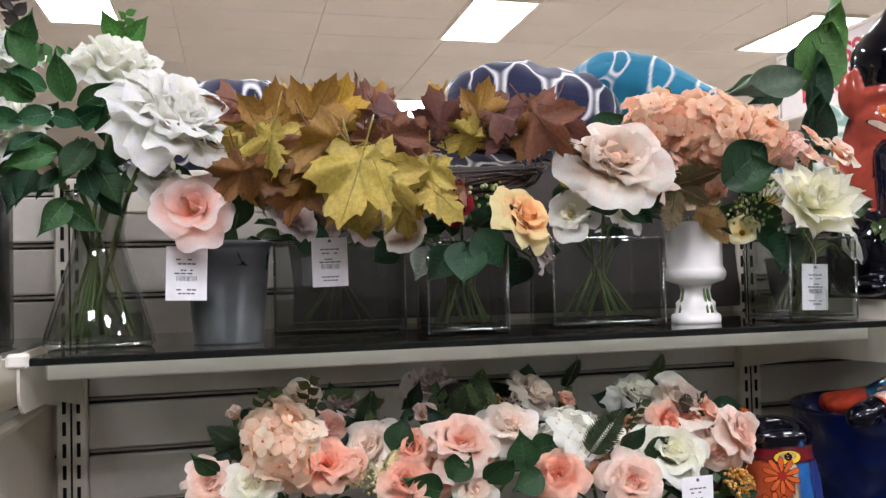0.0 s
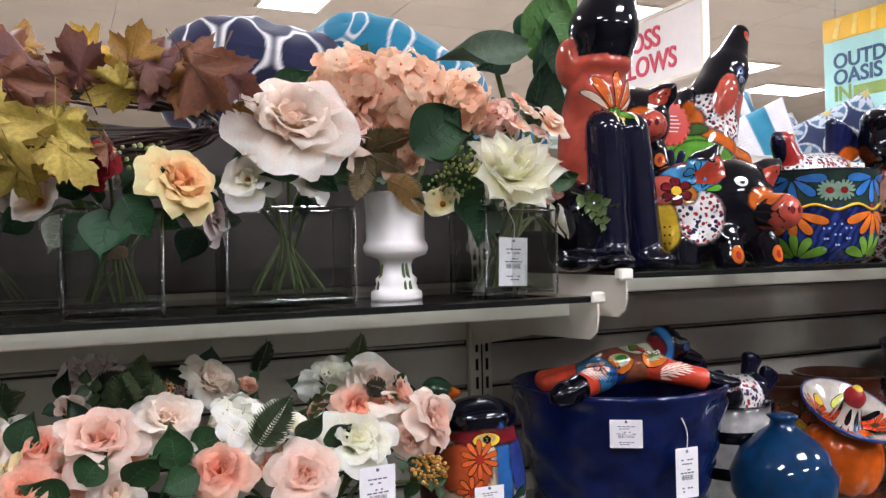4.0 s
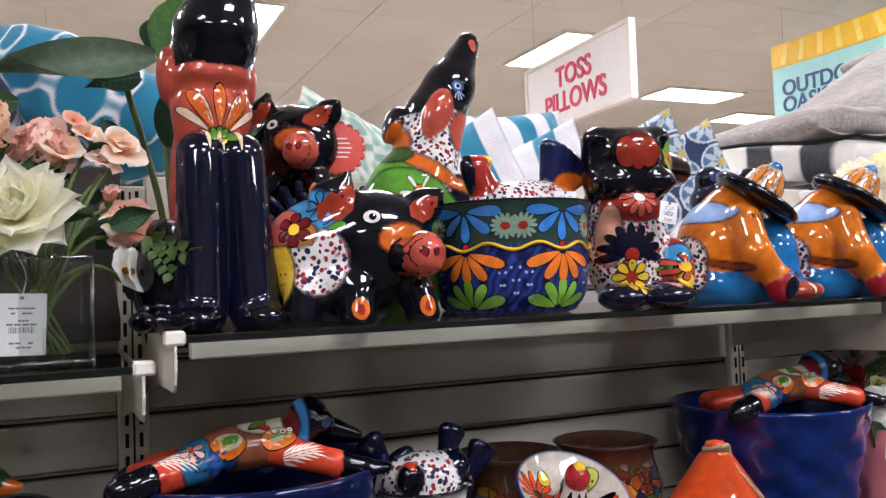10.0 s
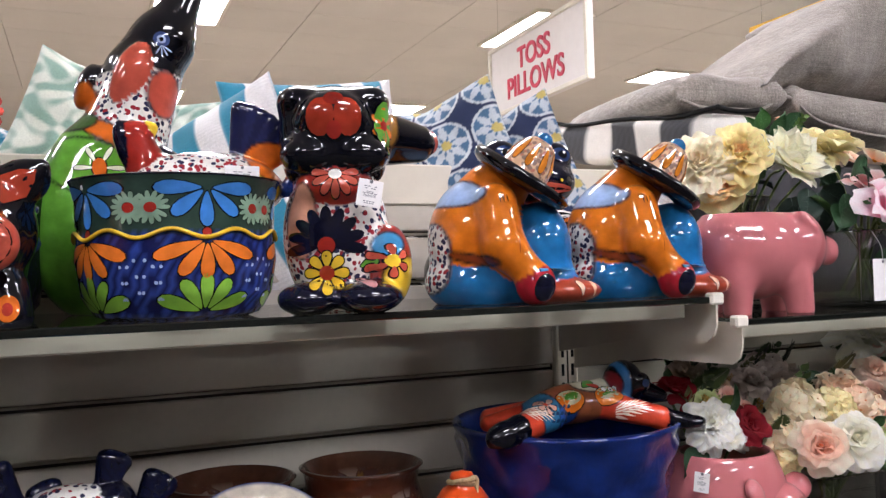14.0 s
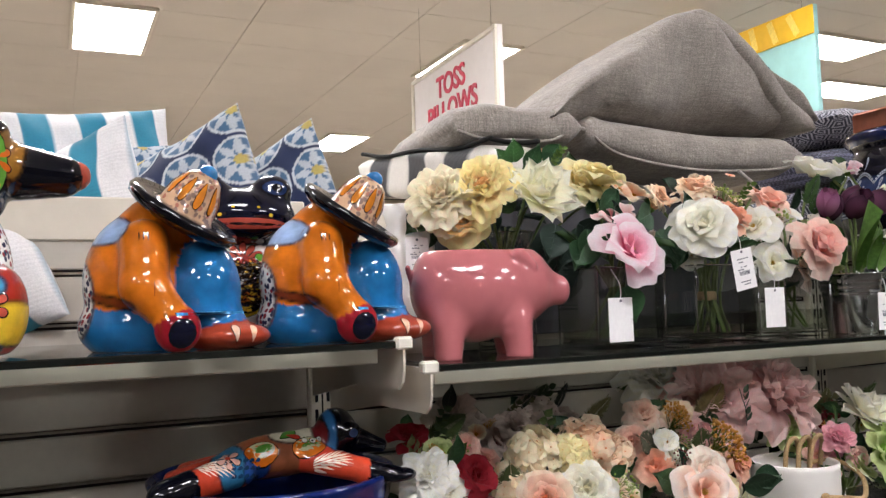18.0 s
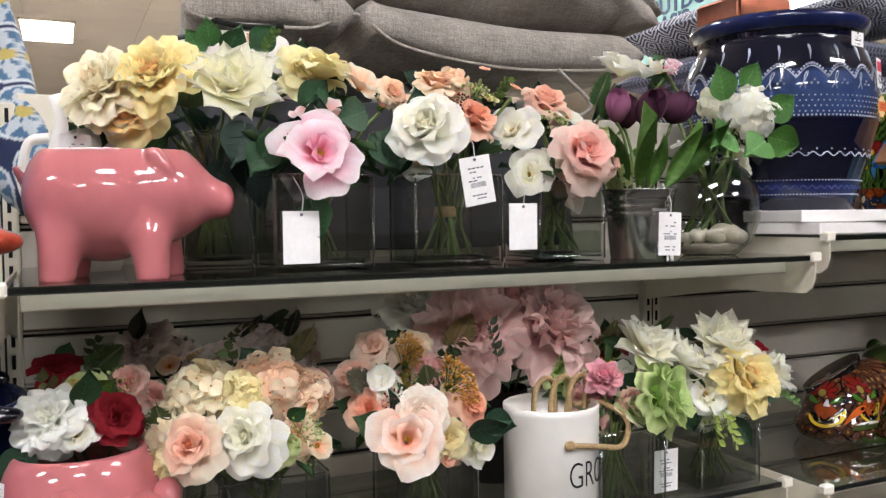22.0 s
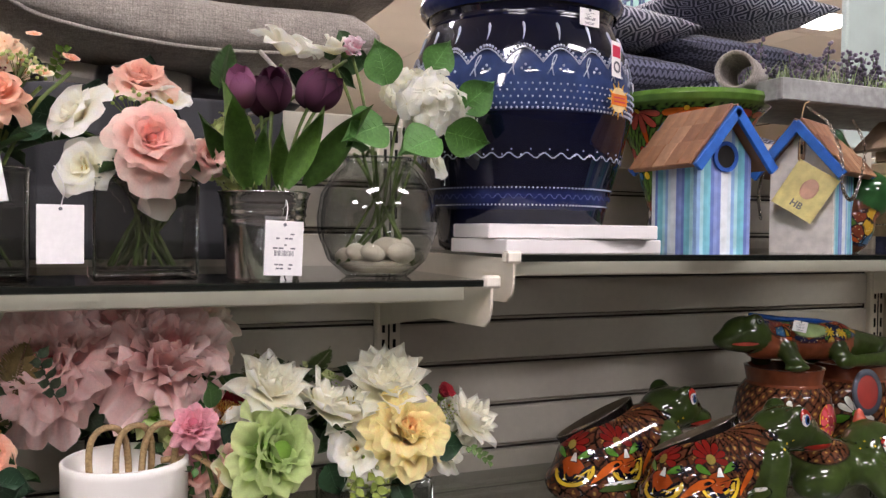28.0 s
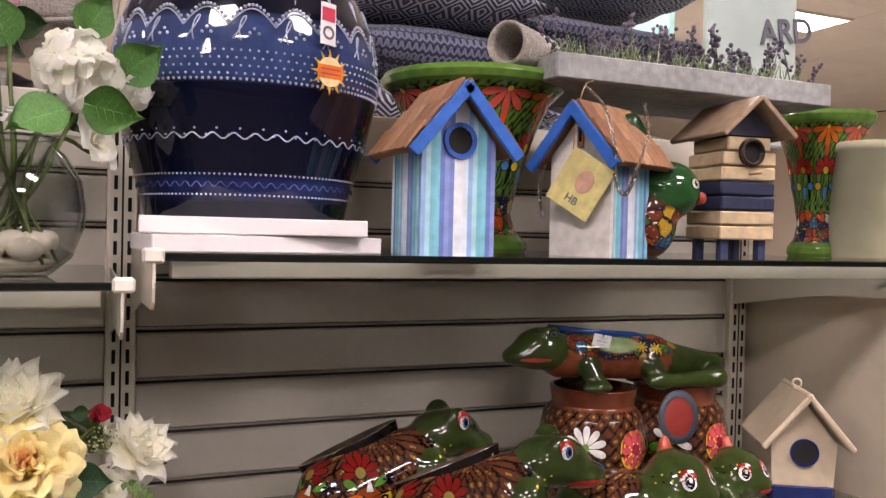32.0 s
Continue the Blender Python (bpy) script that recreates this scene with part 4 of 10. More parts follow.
def price_tag(parent, at, tilt=0, yaw=0, w=0.050, h=0.068, printed=True, string=0.05):
    t = part("price_tag", Shape().add(*box(w, 0.0008, h, 0.0003)), PAPER, parent, "white card price tag", Matrix.Translation(at) @ pose(0, 0, 0, 0, tilt, yaw), False)
    part("tag_hole", Shape().add(*lathe([(0.0, 0.0), (0.0022, 0.0), (0.0022, 0.001), (0, 0.001)], 10)), INK, t, "", pose(0, -0.0005, h * .43, 90), False)
    if printed:
        bars = Shape()
        rng = np.random.default_rng(int(abs(at[0]) * 1000))
        for zz, ww in ((.26, .55), (.18, .45), (.06, .3), (0.0, .62), (-.30, .50), (-.37, .42)):
            for k in range(4):
                if rng.uniform() < .8:
                    bars.add(*box(w * ww / 5, 0.0004, h * .028, 0.0001, (w * ww * (k - 1.5) / 4, -0.0006, h * zz)))
        tagged(part("print_lines", bars, INK, t, "small unreadable print", None, False), kind="stuff")
        bc = Shape()
        for k in range(16):
            bc.add(*box(w * .012 * rng.uniform(.6, 1.6), 0.0004, h * .10, 0.0001, (w * (-.24 + .032 * k), -0.0006, -h * .09)))
        tagged(part("barcode", bc, INK, t, "grey bar code", None, False), kind="stuff")
    if string:
        part("tag_string", Shape().add(*tube(curve_pts([(0, -0.001, h * .43), (.004, .004, h * .43 + string * .5), (-.006, .012, h * .43 + string)], 5), .0006, 5)), PAPER, t)
    return t


def vase_shape(kind, w, d, h, th=0.005):
    """An open vessel with real walls."""
    s = Shape()
    if kind == "box":
        def ringv(sx, sy, z, r):
            pts = []
            for qx, qy, a0 in ((1, 1, 0), (-1, 1, 90), (-1, -1, 180), (1, -1, 270)):
                for a in (0, 30, 60, 90):
                    pts.append((qx * (sx / 2 - r) + r * math.cos(radians(a0 + a)), qy * (sy / 2 - r) + r * math.sin(radians(a0 + a)), z))
            return pts
        rings = [ringv(w - .004, d - .004, 0, .005), ringv(w, d, .003, .007), ringv(w, d, h - .002, .007), ringv(w - .003, d - .003, h, .006), ringv(w - 2 * th, d - 2 * th, h - .002, .004), ringv(w - 2 * th, d - 2 * th, th * 2.2, .004)]
        n = 16
        fs = [(k * n + i, k * n + (i + 1) % n, (k + 1) * n + (i + 1) % n, (k + 1) * n + i) for k in range(len(rings) - 1) for i in range(n)]
        fs += [tuple(range(n))[::-1], tuple(range((len(rings) - 1) * n, len(rings) * n))]
        s.add([p for r in rings for p in r], fs)
    else:
        out = {"flask": [(.0, 0), (.92, 0), (1.0, .03), (.98, .10), (.74, .36), (.52, .60), (.46, .75), (.52, .92), (.60, 1.0)],
               "bucket": [(0, 0), (.74, 0), (.77, .02), (.93, .85), (.97, .88), (.95, .91), (.98, .95), (1.03, .97), (1.0, 1.0)],
               "pail": [(0, 0), (.74, 0), (.78, .015), (.88, .60), (.92, .62), (.90, .66), (.90, .70), (.94, .72), (.92, .76), (.92, .80), (.95, .82), (.94, .86), (1.0, .97), (1.03, .985), (1.0, 1.0)],
               "bowl": [(0, 0), (.50, 0), (.56, .02), (.82, .14), (.98, .36), (1.0, .50), (.94, .70), (.74, .88), (.58, .95), (.60, 1.0)],
               "urn": [(0, 0), (.78, 0), (.80, .03), (.78, .08), (.66, .10), (.62, .15), (.64, .20), (.50, .24), (.47, .32), (.52, .37), (.60, .39), (.92, .42), (.99, .46), (1.0, .50), (.96, .53), (.90, .56), (.90, .80), (.95, .96), (1.0, 1.0)],
               "cyl": [(0, 0), (.94, 0), (1, .02), (1, .98), (.98, 1.0)],
               "pot": [(0, 0), (.70, 0), (.74, .03), (.92, .55), (1.0, .90), (1.05, .96), (1.03, 1.0)]}[kind]
        prof = [(r * w / 2, z * h) for r, z in out]
        inner = [(max(r - th, .001), max(z, th * 1.8)) for r, z in reversed(prof[1:])]
        s.add(*lathe(prof + inner + [(0.0, th * 1.8)], 40, d / w))
    return s


GROW = {"tulip": 1.0, "rose": 1.0, "magnolia": 1.0, "lily": .95, "hydrangea": 1.06}


def arrangement(name, label, vase, blooms, leaves=(), tags=(), vmat=None, vlabel="", water=True, stems=True, toward=0.62, group="", pot_name="vase", ring=6, ringtone="2f4a26", lash=None, fill=None):
    """Silk flowers in a vessel: the vessel, what stands in it, each flower head and leaf."""
    kind, cx, cy, z0, w, d, h, turn = vase
    t = thing(name, pose(cx, cy, z0), label, "flower arrangement", group)
    vm = GLASS if vmat is None else vmat
    v = part(pot_name, tidy(vase_shape(kind, w, d, h).mesh(pot_name, vm, kind != "box")), None, t, vlabel, pose(0, 0, 0, 0, 0, turn))
    if vmat is None:
        rim = Shape()
        if kind == "box":
            for sx in (-1, 1):
                rim.add(*box(.0035, d - .012, .0025, .001, (sx * (w / 2 - .002), 0, h)))
                rim.add(*box(w - .012, .0035, .0025, .001, (0, sx * (d / 2 - .002), h)))
                for sy in (-1, 1):
                    rim.add(*box(.0035, .0035, h - .008, .0015, (sx * (w / 2 - .0022), sy * (d / 2 - .0022), h / 2)))
            rim.add(*box(w - .010, d - .010, .003, .001, (0, 0, .008)))
        else:
            rr = w * {"flask": .295, "cyl": .49, "bowl": .295}.get(kind, .5)
            rim.add(*lathe([(rr - .003, h - .001), (rr + .001, h - .001), (rr + .001, h + .002), (rr - .003, h + .002), (rr - .003, h - .001)], 40, d / w))
        part("rim", rim, GLASSRIM, v, "polished pale glass edge")
    if vmat is None and water:
        ws = Shape()
        if kind == "box":
            ws.add(*box(w - .014, d - .014, h * .28, .001, (0, 0, .013 + h * .14)))
        else:
            ws.add(*lathe([(0, .012), (w * .40, .012), (w * .39, h * .22), (0, h * .22)], 30))
        part("water", ws, WATER, v, "clear set resin water", None, False)
    heads = []
    if fill is None:
        fill = 3 * len(blooms) if z0 < 1.2 and len(blooms) > 5 else len(blooms) // 3
    rng = np.random.default_rng(int(abs(cx) * 1000) + 5)
    mid = Vector((0, 0.02, h * .9))
    for i, (k, tone, p, r) in enumerate(blooms):
        q = Vector(p) - Vector((cx, cy, z0))
        g = r * GROW.get(k, 1.08) * (.9 if k == "rose" and z0 < 1.2 else 1)
        dv = (q - mid).normalized() * .9 + Vector((0, -toward, .34))
        part(NAMES[k], bloom_mesh(k, tone, i % 2 if k in ("rose", "peony", "hydrangea", "lily") else 0), None, t,
             m=Matrix.Translation(q) @ facing(dv + Vector(rng.uniform(-.35, .35, 3)), rng.uniform(0, 360)) @ Matrix.Diagonal((g * rng.uniform(.9, 1.06), g * rng.uniform(.9, 1.06), g * rng.uniform(.85, 1.15), 1)))
        heads.append(q)
    for n, q in enumerate(heads):
        r = blooms[n][3]
        if r < .018 or blooms[n][0] == "tulip":
            continue
        for k in range(1 if r < .04 else 2):
            a = rng.uniform(0, 360)
            tone = ("26402a", "304c2a", "1f3626", "3a5634")[int(rng.integers(4))]
            at = q + Vector((math.cos(radians(a)) * r * .35, .018 + .25 * r, math.sin(radians(a)) * r * .35))
            put_leaf(t, at, (r * rng.uniform(.75, 1.05) + .008) * (.72 if z0 < 1.2 else 1), a, tone, "leaf" if k else "broad", rng.uniform(-25, 15), rng.uniform(-35, 35))
    for i in range(fill):
        a, b = rng.integers(len(heads), size=2)
        q = (heads[a] + heads[b]) / 2 + Vector((rng.uniform(-.022, .022), rng.uniform(.0, .03), rng.uniform(-.03, .018)))
        k = ("rose", "bud", "berries", "small", "yarrow", "sprig", "fern", "rose")[i % 8]
        if k in ("sprig", "fern"):
            put_leaf(t, q + Vector((0, .035, .01)), rng.uniform(.06, .09), rng.uniform(20, 160), ("4a5a34", "5c5a3a", "3c4c30")[i % 3], k, rng.uniform(0, 30), rng.uniform(-20, 20), name="leafy_sprig" if k == "sprig" else "fern_frond")
            continue
        tone = {"berries": ("lime", "green", "wine")[i % 3], "yarrow": ("butter", "apricot")[i % 2]}.get(k, blooms[b][1])
        dv = Vector((rng.uniform(-.6, .6), -1, rng.uniform(-.2, .8)))
        r = rng.uniform(.024, .034) if k == "rose" else rng.uniform(.014, .022)
        part(NAMES[k], bloom_mesh(k, tone), None, t, m=Matrix.Translation(q) @ facing(dv, rng.uniform(0, 360)) @ Matrix.Diagonal((r, r, r, 1)))
    if stems:
        for q in heads:
            foot = (rng.uniform(-.3, .3) * w, rng.uniform(-.25, .25) * d, .016)
            neck = (q.x * .12 + rng.uniform(-.012, .012), q.y * .12 + rng.uniform(-.01, .01), h * .62)
            part("stem", Shape().add(*tube(curve_pts([foot, neck, (q.x * .6, q.y * .6, h + (q.z - h) * .5), (q.x, q.y + .012, q.z - .012)], 4), .0026, 6)), STEM, t)
        for k in range(7):
            a = rng.uniform(0, 6.28)
            part("stem", Shape().add(*tube(curve_pts([(math.cos(a) * w * .33, math.sin(a) * d * .33, .016), (math.cos(a) * .01, math.sin(a) * .01, h * .6), (-math.cos(a) * w * .2, -math.sin(a) * d * .2, h * 1.05)], 4), .0022, 5)), STEM, t)
    if lash:
        part("stem_tie", Shape().add(*lathe([(.013, -.008), (.016, -.005), (.016, .005), (.013, .008)], 16)), TWINE, t, "twine round the stems", pose(0, 0, h * .60))
    for i in range(ring):
        a = 2 * math.pi * (i + rng.uniform(-.2, .2)) / ring
        ln = rng.uniform(.055, .08)
        p = (math.cos(a) * w * .34, math.sin(a) * d * .3 + .01, h + rng.uniform(.0, .045))
        part("leaf", leaf_mesh(ringtone, "leaf"), None, t, m=Matrix.Translation(p) @ pose(0, 0, 0, 0, 0, math.degrees(a)) @ pose(0, 0, 0, rng.uniform(-30, 30), rng.uniform(-55, 20), 0) @ Matrix.Diagonal((ln, ln, ln, 1)))
    for lf in leaves:
        p, ln, ang, *rest = lf
        tone = rest[0] if rest else "2f4a26"
        shp = rest[1] if len(rest) > 1 else "leaf"
        if z0 < 1.2 and shp == "broad":
            ln *= .76
        put_leaf(t, p, ln, ang, tone, shp, rng.uniform(5, 35), rng.uniform(-25, 35), (cx, cy, z0), {"fern": "fern_frond", "sprig": "leafy_sprig", "blade": "leaf_blade", "maple": "maple_leaf"}.get(shp, "leaf"))
    for p, tilt, yaw, printed in tags:
        price_tag(t, Vector(p) - Vector((cx, cy, z0)), tilt, yaw, printed=printed)
    return t


# ---- first bay, upper shelf ----
WHITECER = mat("white_ceramic", 0.35, hexc("ece8e2"), grain=(30, 0.02), stain=(6, 0.03), coat=0.25)
FROST = clear_glass("smoky_glass", (0.55, 0.56, 0.56), 0.8, 0.15)
arrangement("flower_arrangement", "white silk peonies with green leaves in a flask-shaped glass vase", ("flask", -0.169, 1.15, GA, 0.135, 0.135, 0.20, 0),
    [("peony", "ivory", (-0.150, 1.150, 1.709), 0.0600), ("peony", "white", (-0.078, 1.110, 1.640), 0.0740), ("peony", "ivory", (-0.258, 1.150, 1.640), 0.0444), ("peony", "white", (-0.309, 1.200, 1.752), 0.0446), ("rose", "white", (-0.104, 1.160, 1.586), 0.0389)],
    [((-0.234, 1.100, 1.677), 0.0603, 150, "3d6a35"), ((-0.192, 1.080, 1.671), 0.0632, 100, "3d6a35"), ((-0.205, 1.080, 1.609), 0.0632, 195, "3d6a35"), ((-0.180, 1.080, 1.664), 0.0553, 35, "33592d"), ((-0.234, 1.100, 1.715), 0.0563, 120, "3d6a35"), ((-0.197, 1.100, 1.553), 0.0603, 240, "33592d"), ((-0.203, 1.100, 1.549), 0.0603, 320, "2f5029"), ((-0.145, 1.200, 1.775), 0.0526, 120, "4c8038"), ((-0.138, 1.200, 1.771), 0.0526, 55, "4c8038"), ((-0.145, 1.200, 1.759), 0.0614, 80, "4c8038", "sprig"), ((-0.192, 1.200, 1.749), 0.0789, 170, "44703a", "sprig"), ((-0.170, 1.100, 1.626), 0.0724, 240, "2c4a28"), ((-0.164, 1.100, 1.598), 0.0643, 300, "2c4a28"), ((-0.263, 1.120, 1.733), 0.0655, 60, "33592d")] + [((-0.213, 1.090, 1.658), 0.0494, 200, "2c5a38"), ((-0.210, 1.090, 1.655), 0.0478, 340, "2c5a38"), ((-0.221, 1.100, 1.688), 0.0498, 150, "34663a"), ((-0.188, 1.090, 1.649), 0.0510, 20, "2c5a38"), ((-0.175, 1.090, 1.638), 0.0478, 60, "34663a"), ((-0.226, 1.090, 1.631), 0.0494, 215, "2a5234"), ((-0.177, 1.100, 1.612), 0.0515, 330, "24482e"), ((-0.197, 1.100, 1.591), 0.0531, 225, "24482e"), ((-0.177, 1.100, 1.591), 0.0531, 290, "24482e"), ((-0.239, 1.120, 1.593), 0.0540, 250, "24482e"), ((-0.161, 1.120, 1.572), 0.0491, 300, "24482e"), ((-0.144, 1.100, 1.662), 0.0482, 40, "34663a"), ((-0.245, 1.090, 1.647), 0.0526, 170, "34663a")],
    group="vases of silk flowers")
arrangement("flower_arrangement", "pale pink silk magnolias in a brushed zinc bucket", ("bucket", -0.009, 1.16, GA, 0.118, 0.118, 0.135, 0),
    [("magnolia", "peach", (-0.048, 1.100, 1.535), 0.0530), ("magnolia", "dusky", (0.067, 1.140, 1.525), 0.0502), ("rose", "peach", (0.005, 1.200, 1.582), 0.0396)],
    [((-0.025, 1.120, 1.492), 0.0491, 330, "223a22"), ((-0.060, 1.120, 1.500), 0.0491, 250, "223a22"), ((0.019, 1.140, 1.507), 0.0500, 300, "223a22")],
    [((-0.059, 1.100, 1.460), 2, 6, True)], ZINC, "brushed zinc bucket", group="vases of silk flowers", ring=5)
arrangement("flower_arrangement", "muted silk flowers in a square glass vase at the back", ("box", 0.154, 1.30, GA, 0.20, 0.10, 0.135, 0),
    [("rose", "dusky", (0.190, 1.270, 1.529), 0.0433), ("rose", "dusky", (0.122, 1.280, 1.530), 0.0431)], [((0.152, 1.250, 1.502), 0.0548, 270, "2c4a28")], [((0.128, 1.160, 1.472), -1, 4, True)], group="vases of silk flowers")
arrangement("flower_arrangement", "yellow silk rose with dark leaves in a square glass vase", ("box", 0.312, 1.148, GA, 0.115, 0.11, 0.128, -4),
    [("rose", "yellow", (0.376, 1.090, 1.519), 0.0529), ("bud", "coral", (0.307, 1.120, 1.561), 0.0205), ("bud", "red", (0.246, 1.120, 1.534), 0.0171), ("small", "pinkwhite", (0.233, 1.120, 1.503), 0.0387), ("berries", "lime", (0.355, 1.130, 1.554), 0.0401), ("magnolia", "dusky", (0.424, 1.150, 1.486), 0.0413)],
    [((0.305, 1.090, 1.493), 0.0677, 255, "1f4426", "broad"), ((0.318, 1.080, 1.508), 0.0592, 300, "1f4426", "broad"), ((0.288, 1.100, 1.486), 0.0563, 230, "1f4426", "broad"), ((0.285, 1.120, 1.518), 0.0491, 180, "1f4426"), ((0.350, 1.120, 1.494), 0.0491, 330, "27492b"), ((0.261, 1.120, 1.487), 0.0491, 240, "8c9484", "broad")],
    group="vases of silk flowers", lash=True)
arrangement("flower_arrangement", "white and blush silk roses in a wide glass vase", ("box", 0.535, 1.185, GA, 0.175, 0.12, 0.132, -3),
    [("rose", "pinkwhite", (0.525, 1.100, 1.596), 0.0746), ("rose", "blush", (0.598, 1.120, 1.591), 0.0502), ("magnolia", "white", (0.479, 1.140, 1.530), 0.0464), ("magnolia", "white", (0.550, 1.120, 1.528), 0.0331), ("bud", "pink", (0.482, 1.120, 1.623), 0.0213)],
    [((0.519, 1.140, 1.647), 0.0583, 40, "223f25", "broad"), ((0.541, 1.100, 1.555), 0.0643, 200, "274528"), ((0.541, 1.100, 1.555), 0.0643, 320, "274528"), ((0.472, 1.120, 1.574), 0.0368, 140, "c2a02e"), ((0.614, 1.100, 1.580), 0.0603, 20, "5d5434", "fern"), ((0.623, 1.100, 1.572), 0.0603, 335, "5d5434", "fern")],
    group="vases of silk flowers")
arrangement("flower_arrangement", "coral silk hydrangea and fern in a white pedestal urn", ("urn", 0.693, 1.165, GA, 0.094, 0.094, 0.155, 0),
    [("hydrangea", "salmon", (0.610, 1.120, 1.662), 0.0520), ("hydrangea", "salmon", (0.682, 1.100, 1.652), 0.0603), ("hydrangea", "salmon", (0.771, 1.120, 1.644), 0.0476), ("hydrangea", "peach", (0.852, 1.150, 1.627), 0.0377), ("hydrangea", "salmon", (0.686, 1.120, 1.574), 0.0374), ("small", "peach", (0.862, 1.150, 1.631), 0.0171), ("small", "apricot", (0.870, 1.130, 1.620), 0.0305)],
    [((0.675, 1.050, 1.570), 0.0959, 38, "213d22", "broad"), ((0.690, 1.060, 1.576), 0.0697, 20, "2a4a28", "broad"), ((0.659, 1.100, 1.664), 0.0402, 60, "274528"), ((0.632, 1.100, 1.572), 0.0724, 250, "6a5c3a", "fern"), ((0.654, 1.100, 1.538), 0.0563, 330, "8a6a3a", "fern"), ((0.668, 1.100, 1.547), 0.0724, 300, "8f7040", "fern"), ((0.623, 1.100, 1.572), 0.0724, 20, "6a5c3a", "fern")],
    (), WHITECER, "white ceramic pedestal urn", stems=True, group="vases of silk flowers", pot_name="urn", ring=4)
arrangement("flower_arrangement", "large cream silk dahlia with buds in a square glass vase", ("box", 0.842, 1.115, GA, 0.122, 0.11, 0.125, 3),
    [("dahlia", "ivory", (0.831, 1.070, 1.538), 0.0687), ("berries", "lime", (0.792, 1.120, 1.562), 0.0360), ("berries", "lime", (0.764, 1.120, 1.529), 0.0324), ("magnolia", "apricot", (0.937, 1.140, 1.625), 0.036), ("small", "coral", (0.887, 1.140, 1.660), 0.017), ("magnolia", "blush", (0.919, 1.140, 1.609), 0.024), ("bud", "coral", (0.927, 1.140, 1.569), 0.022), ("small", "apricot", (0.902, 1.140, 1.642), 0.022), ("magnolia", "butter", (0.935, 1.140, 1.531), 0.024), ("small", "white", (0.941, 1.140, 1.476), 0.034), ("small", "butter", (0.750, 1.120, 1.501), 0.0323), ("small", "white", (0.947, 1.130, 1.475), 0.0309)],
    [((0.798, 1.080, 1.502), 0.0632, 250, "1e4024", "broad"), ((0.763, 1.100, 1.511), 0.0563, 300, "1e4024", "broad"), ((0.953, 1.100, 1.521), 0.0804, 335, "4d6030", "sprig"), ((0.963, 1.100, 1.513), 0.0643, 300, "4d6030", "sprig"), ((0.826, 1.200, 1.694), 0.0614, 190, "33512e"), ((0.926, 1.120, 1.531), 0.0573, 20, "2c4a28")],
    [((0.831, 1.065, 1.419), 2, 8, True)], group="vases of silk flowers")


arrangement("flower_arrangement", "white silk peonies with leaves in a smoky glass cylinder", ("cyl", -0.36, 1.25, GA, 0.13, 0.13, 0.21, 0),
    [("peony", "ivory", (-0.289, 1.200, 1.738), 0.0448), ("peony", "white", (-0.318, 1.180, 1.652), 0.0509)],
    [((-0.275, 1.200, 1.784), 0.0526, 100, "4a4038", "sprig"), ((-0.248, 1.200, 1.740), 0.0965, 110, "3a3430", "sprig"), ((-0.271, 1.150, 1.683), 0.0672, 60, "2c4a28"), ((-0.259, 1.150, 1.597), 0.0672, 260, "24402a")], (), FROST, "smoky grey glass", group="vases of silk flowers")


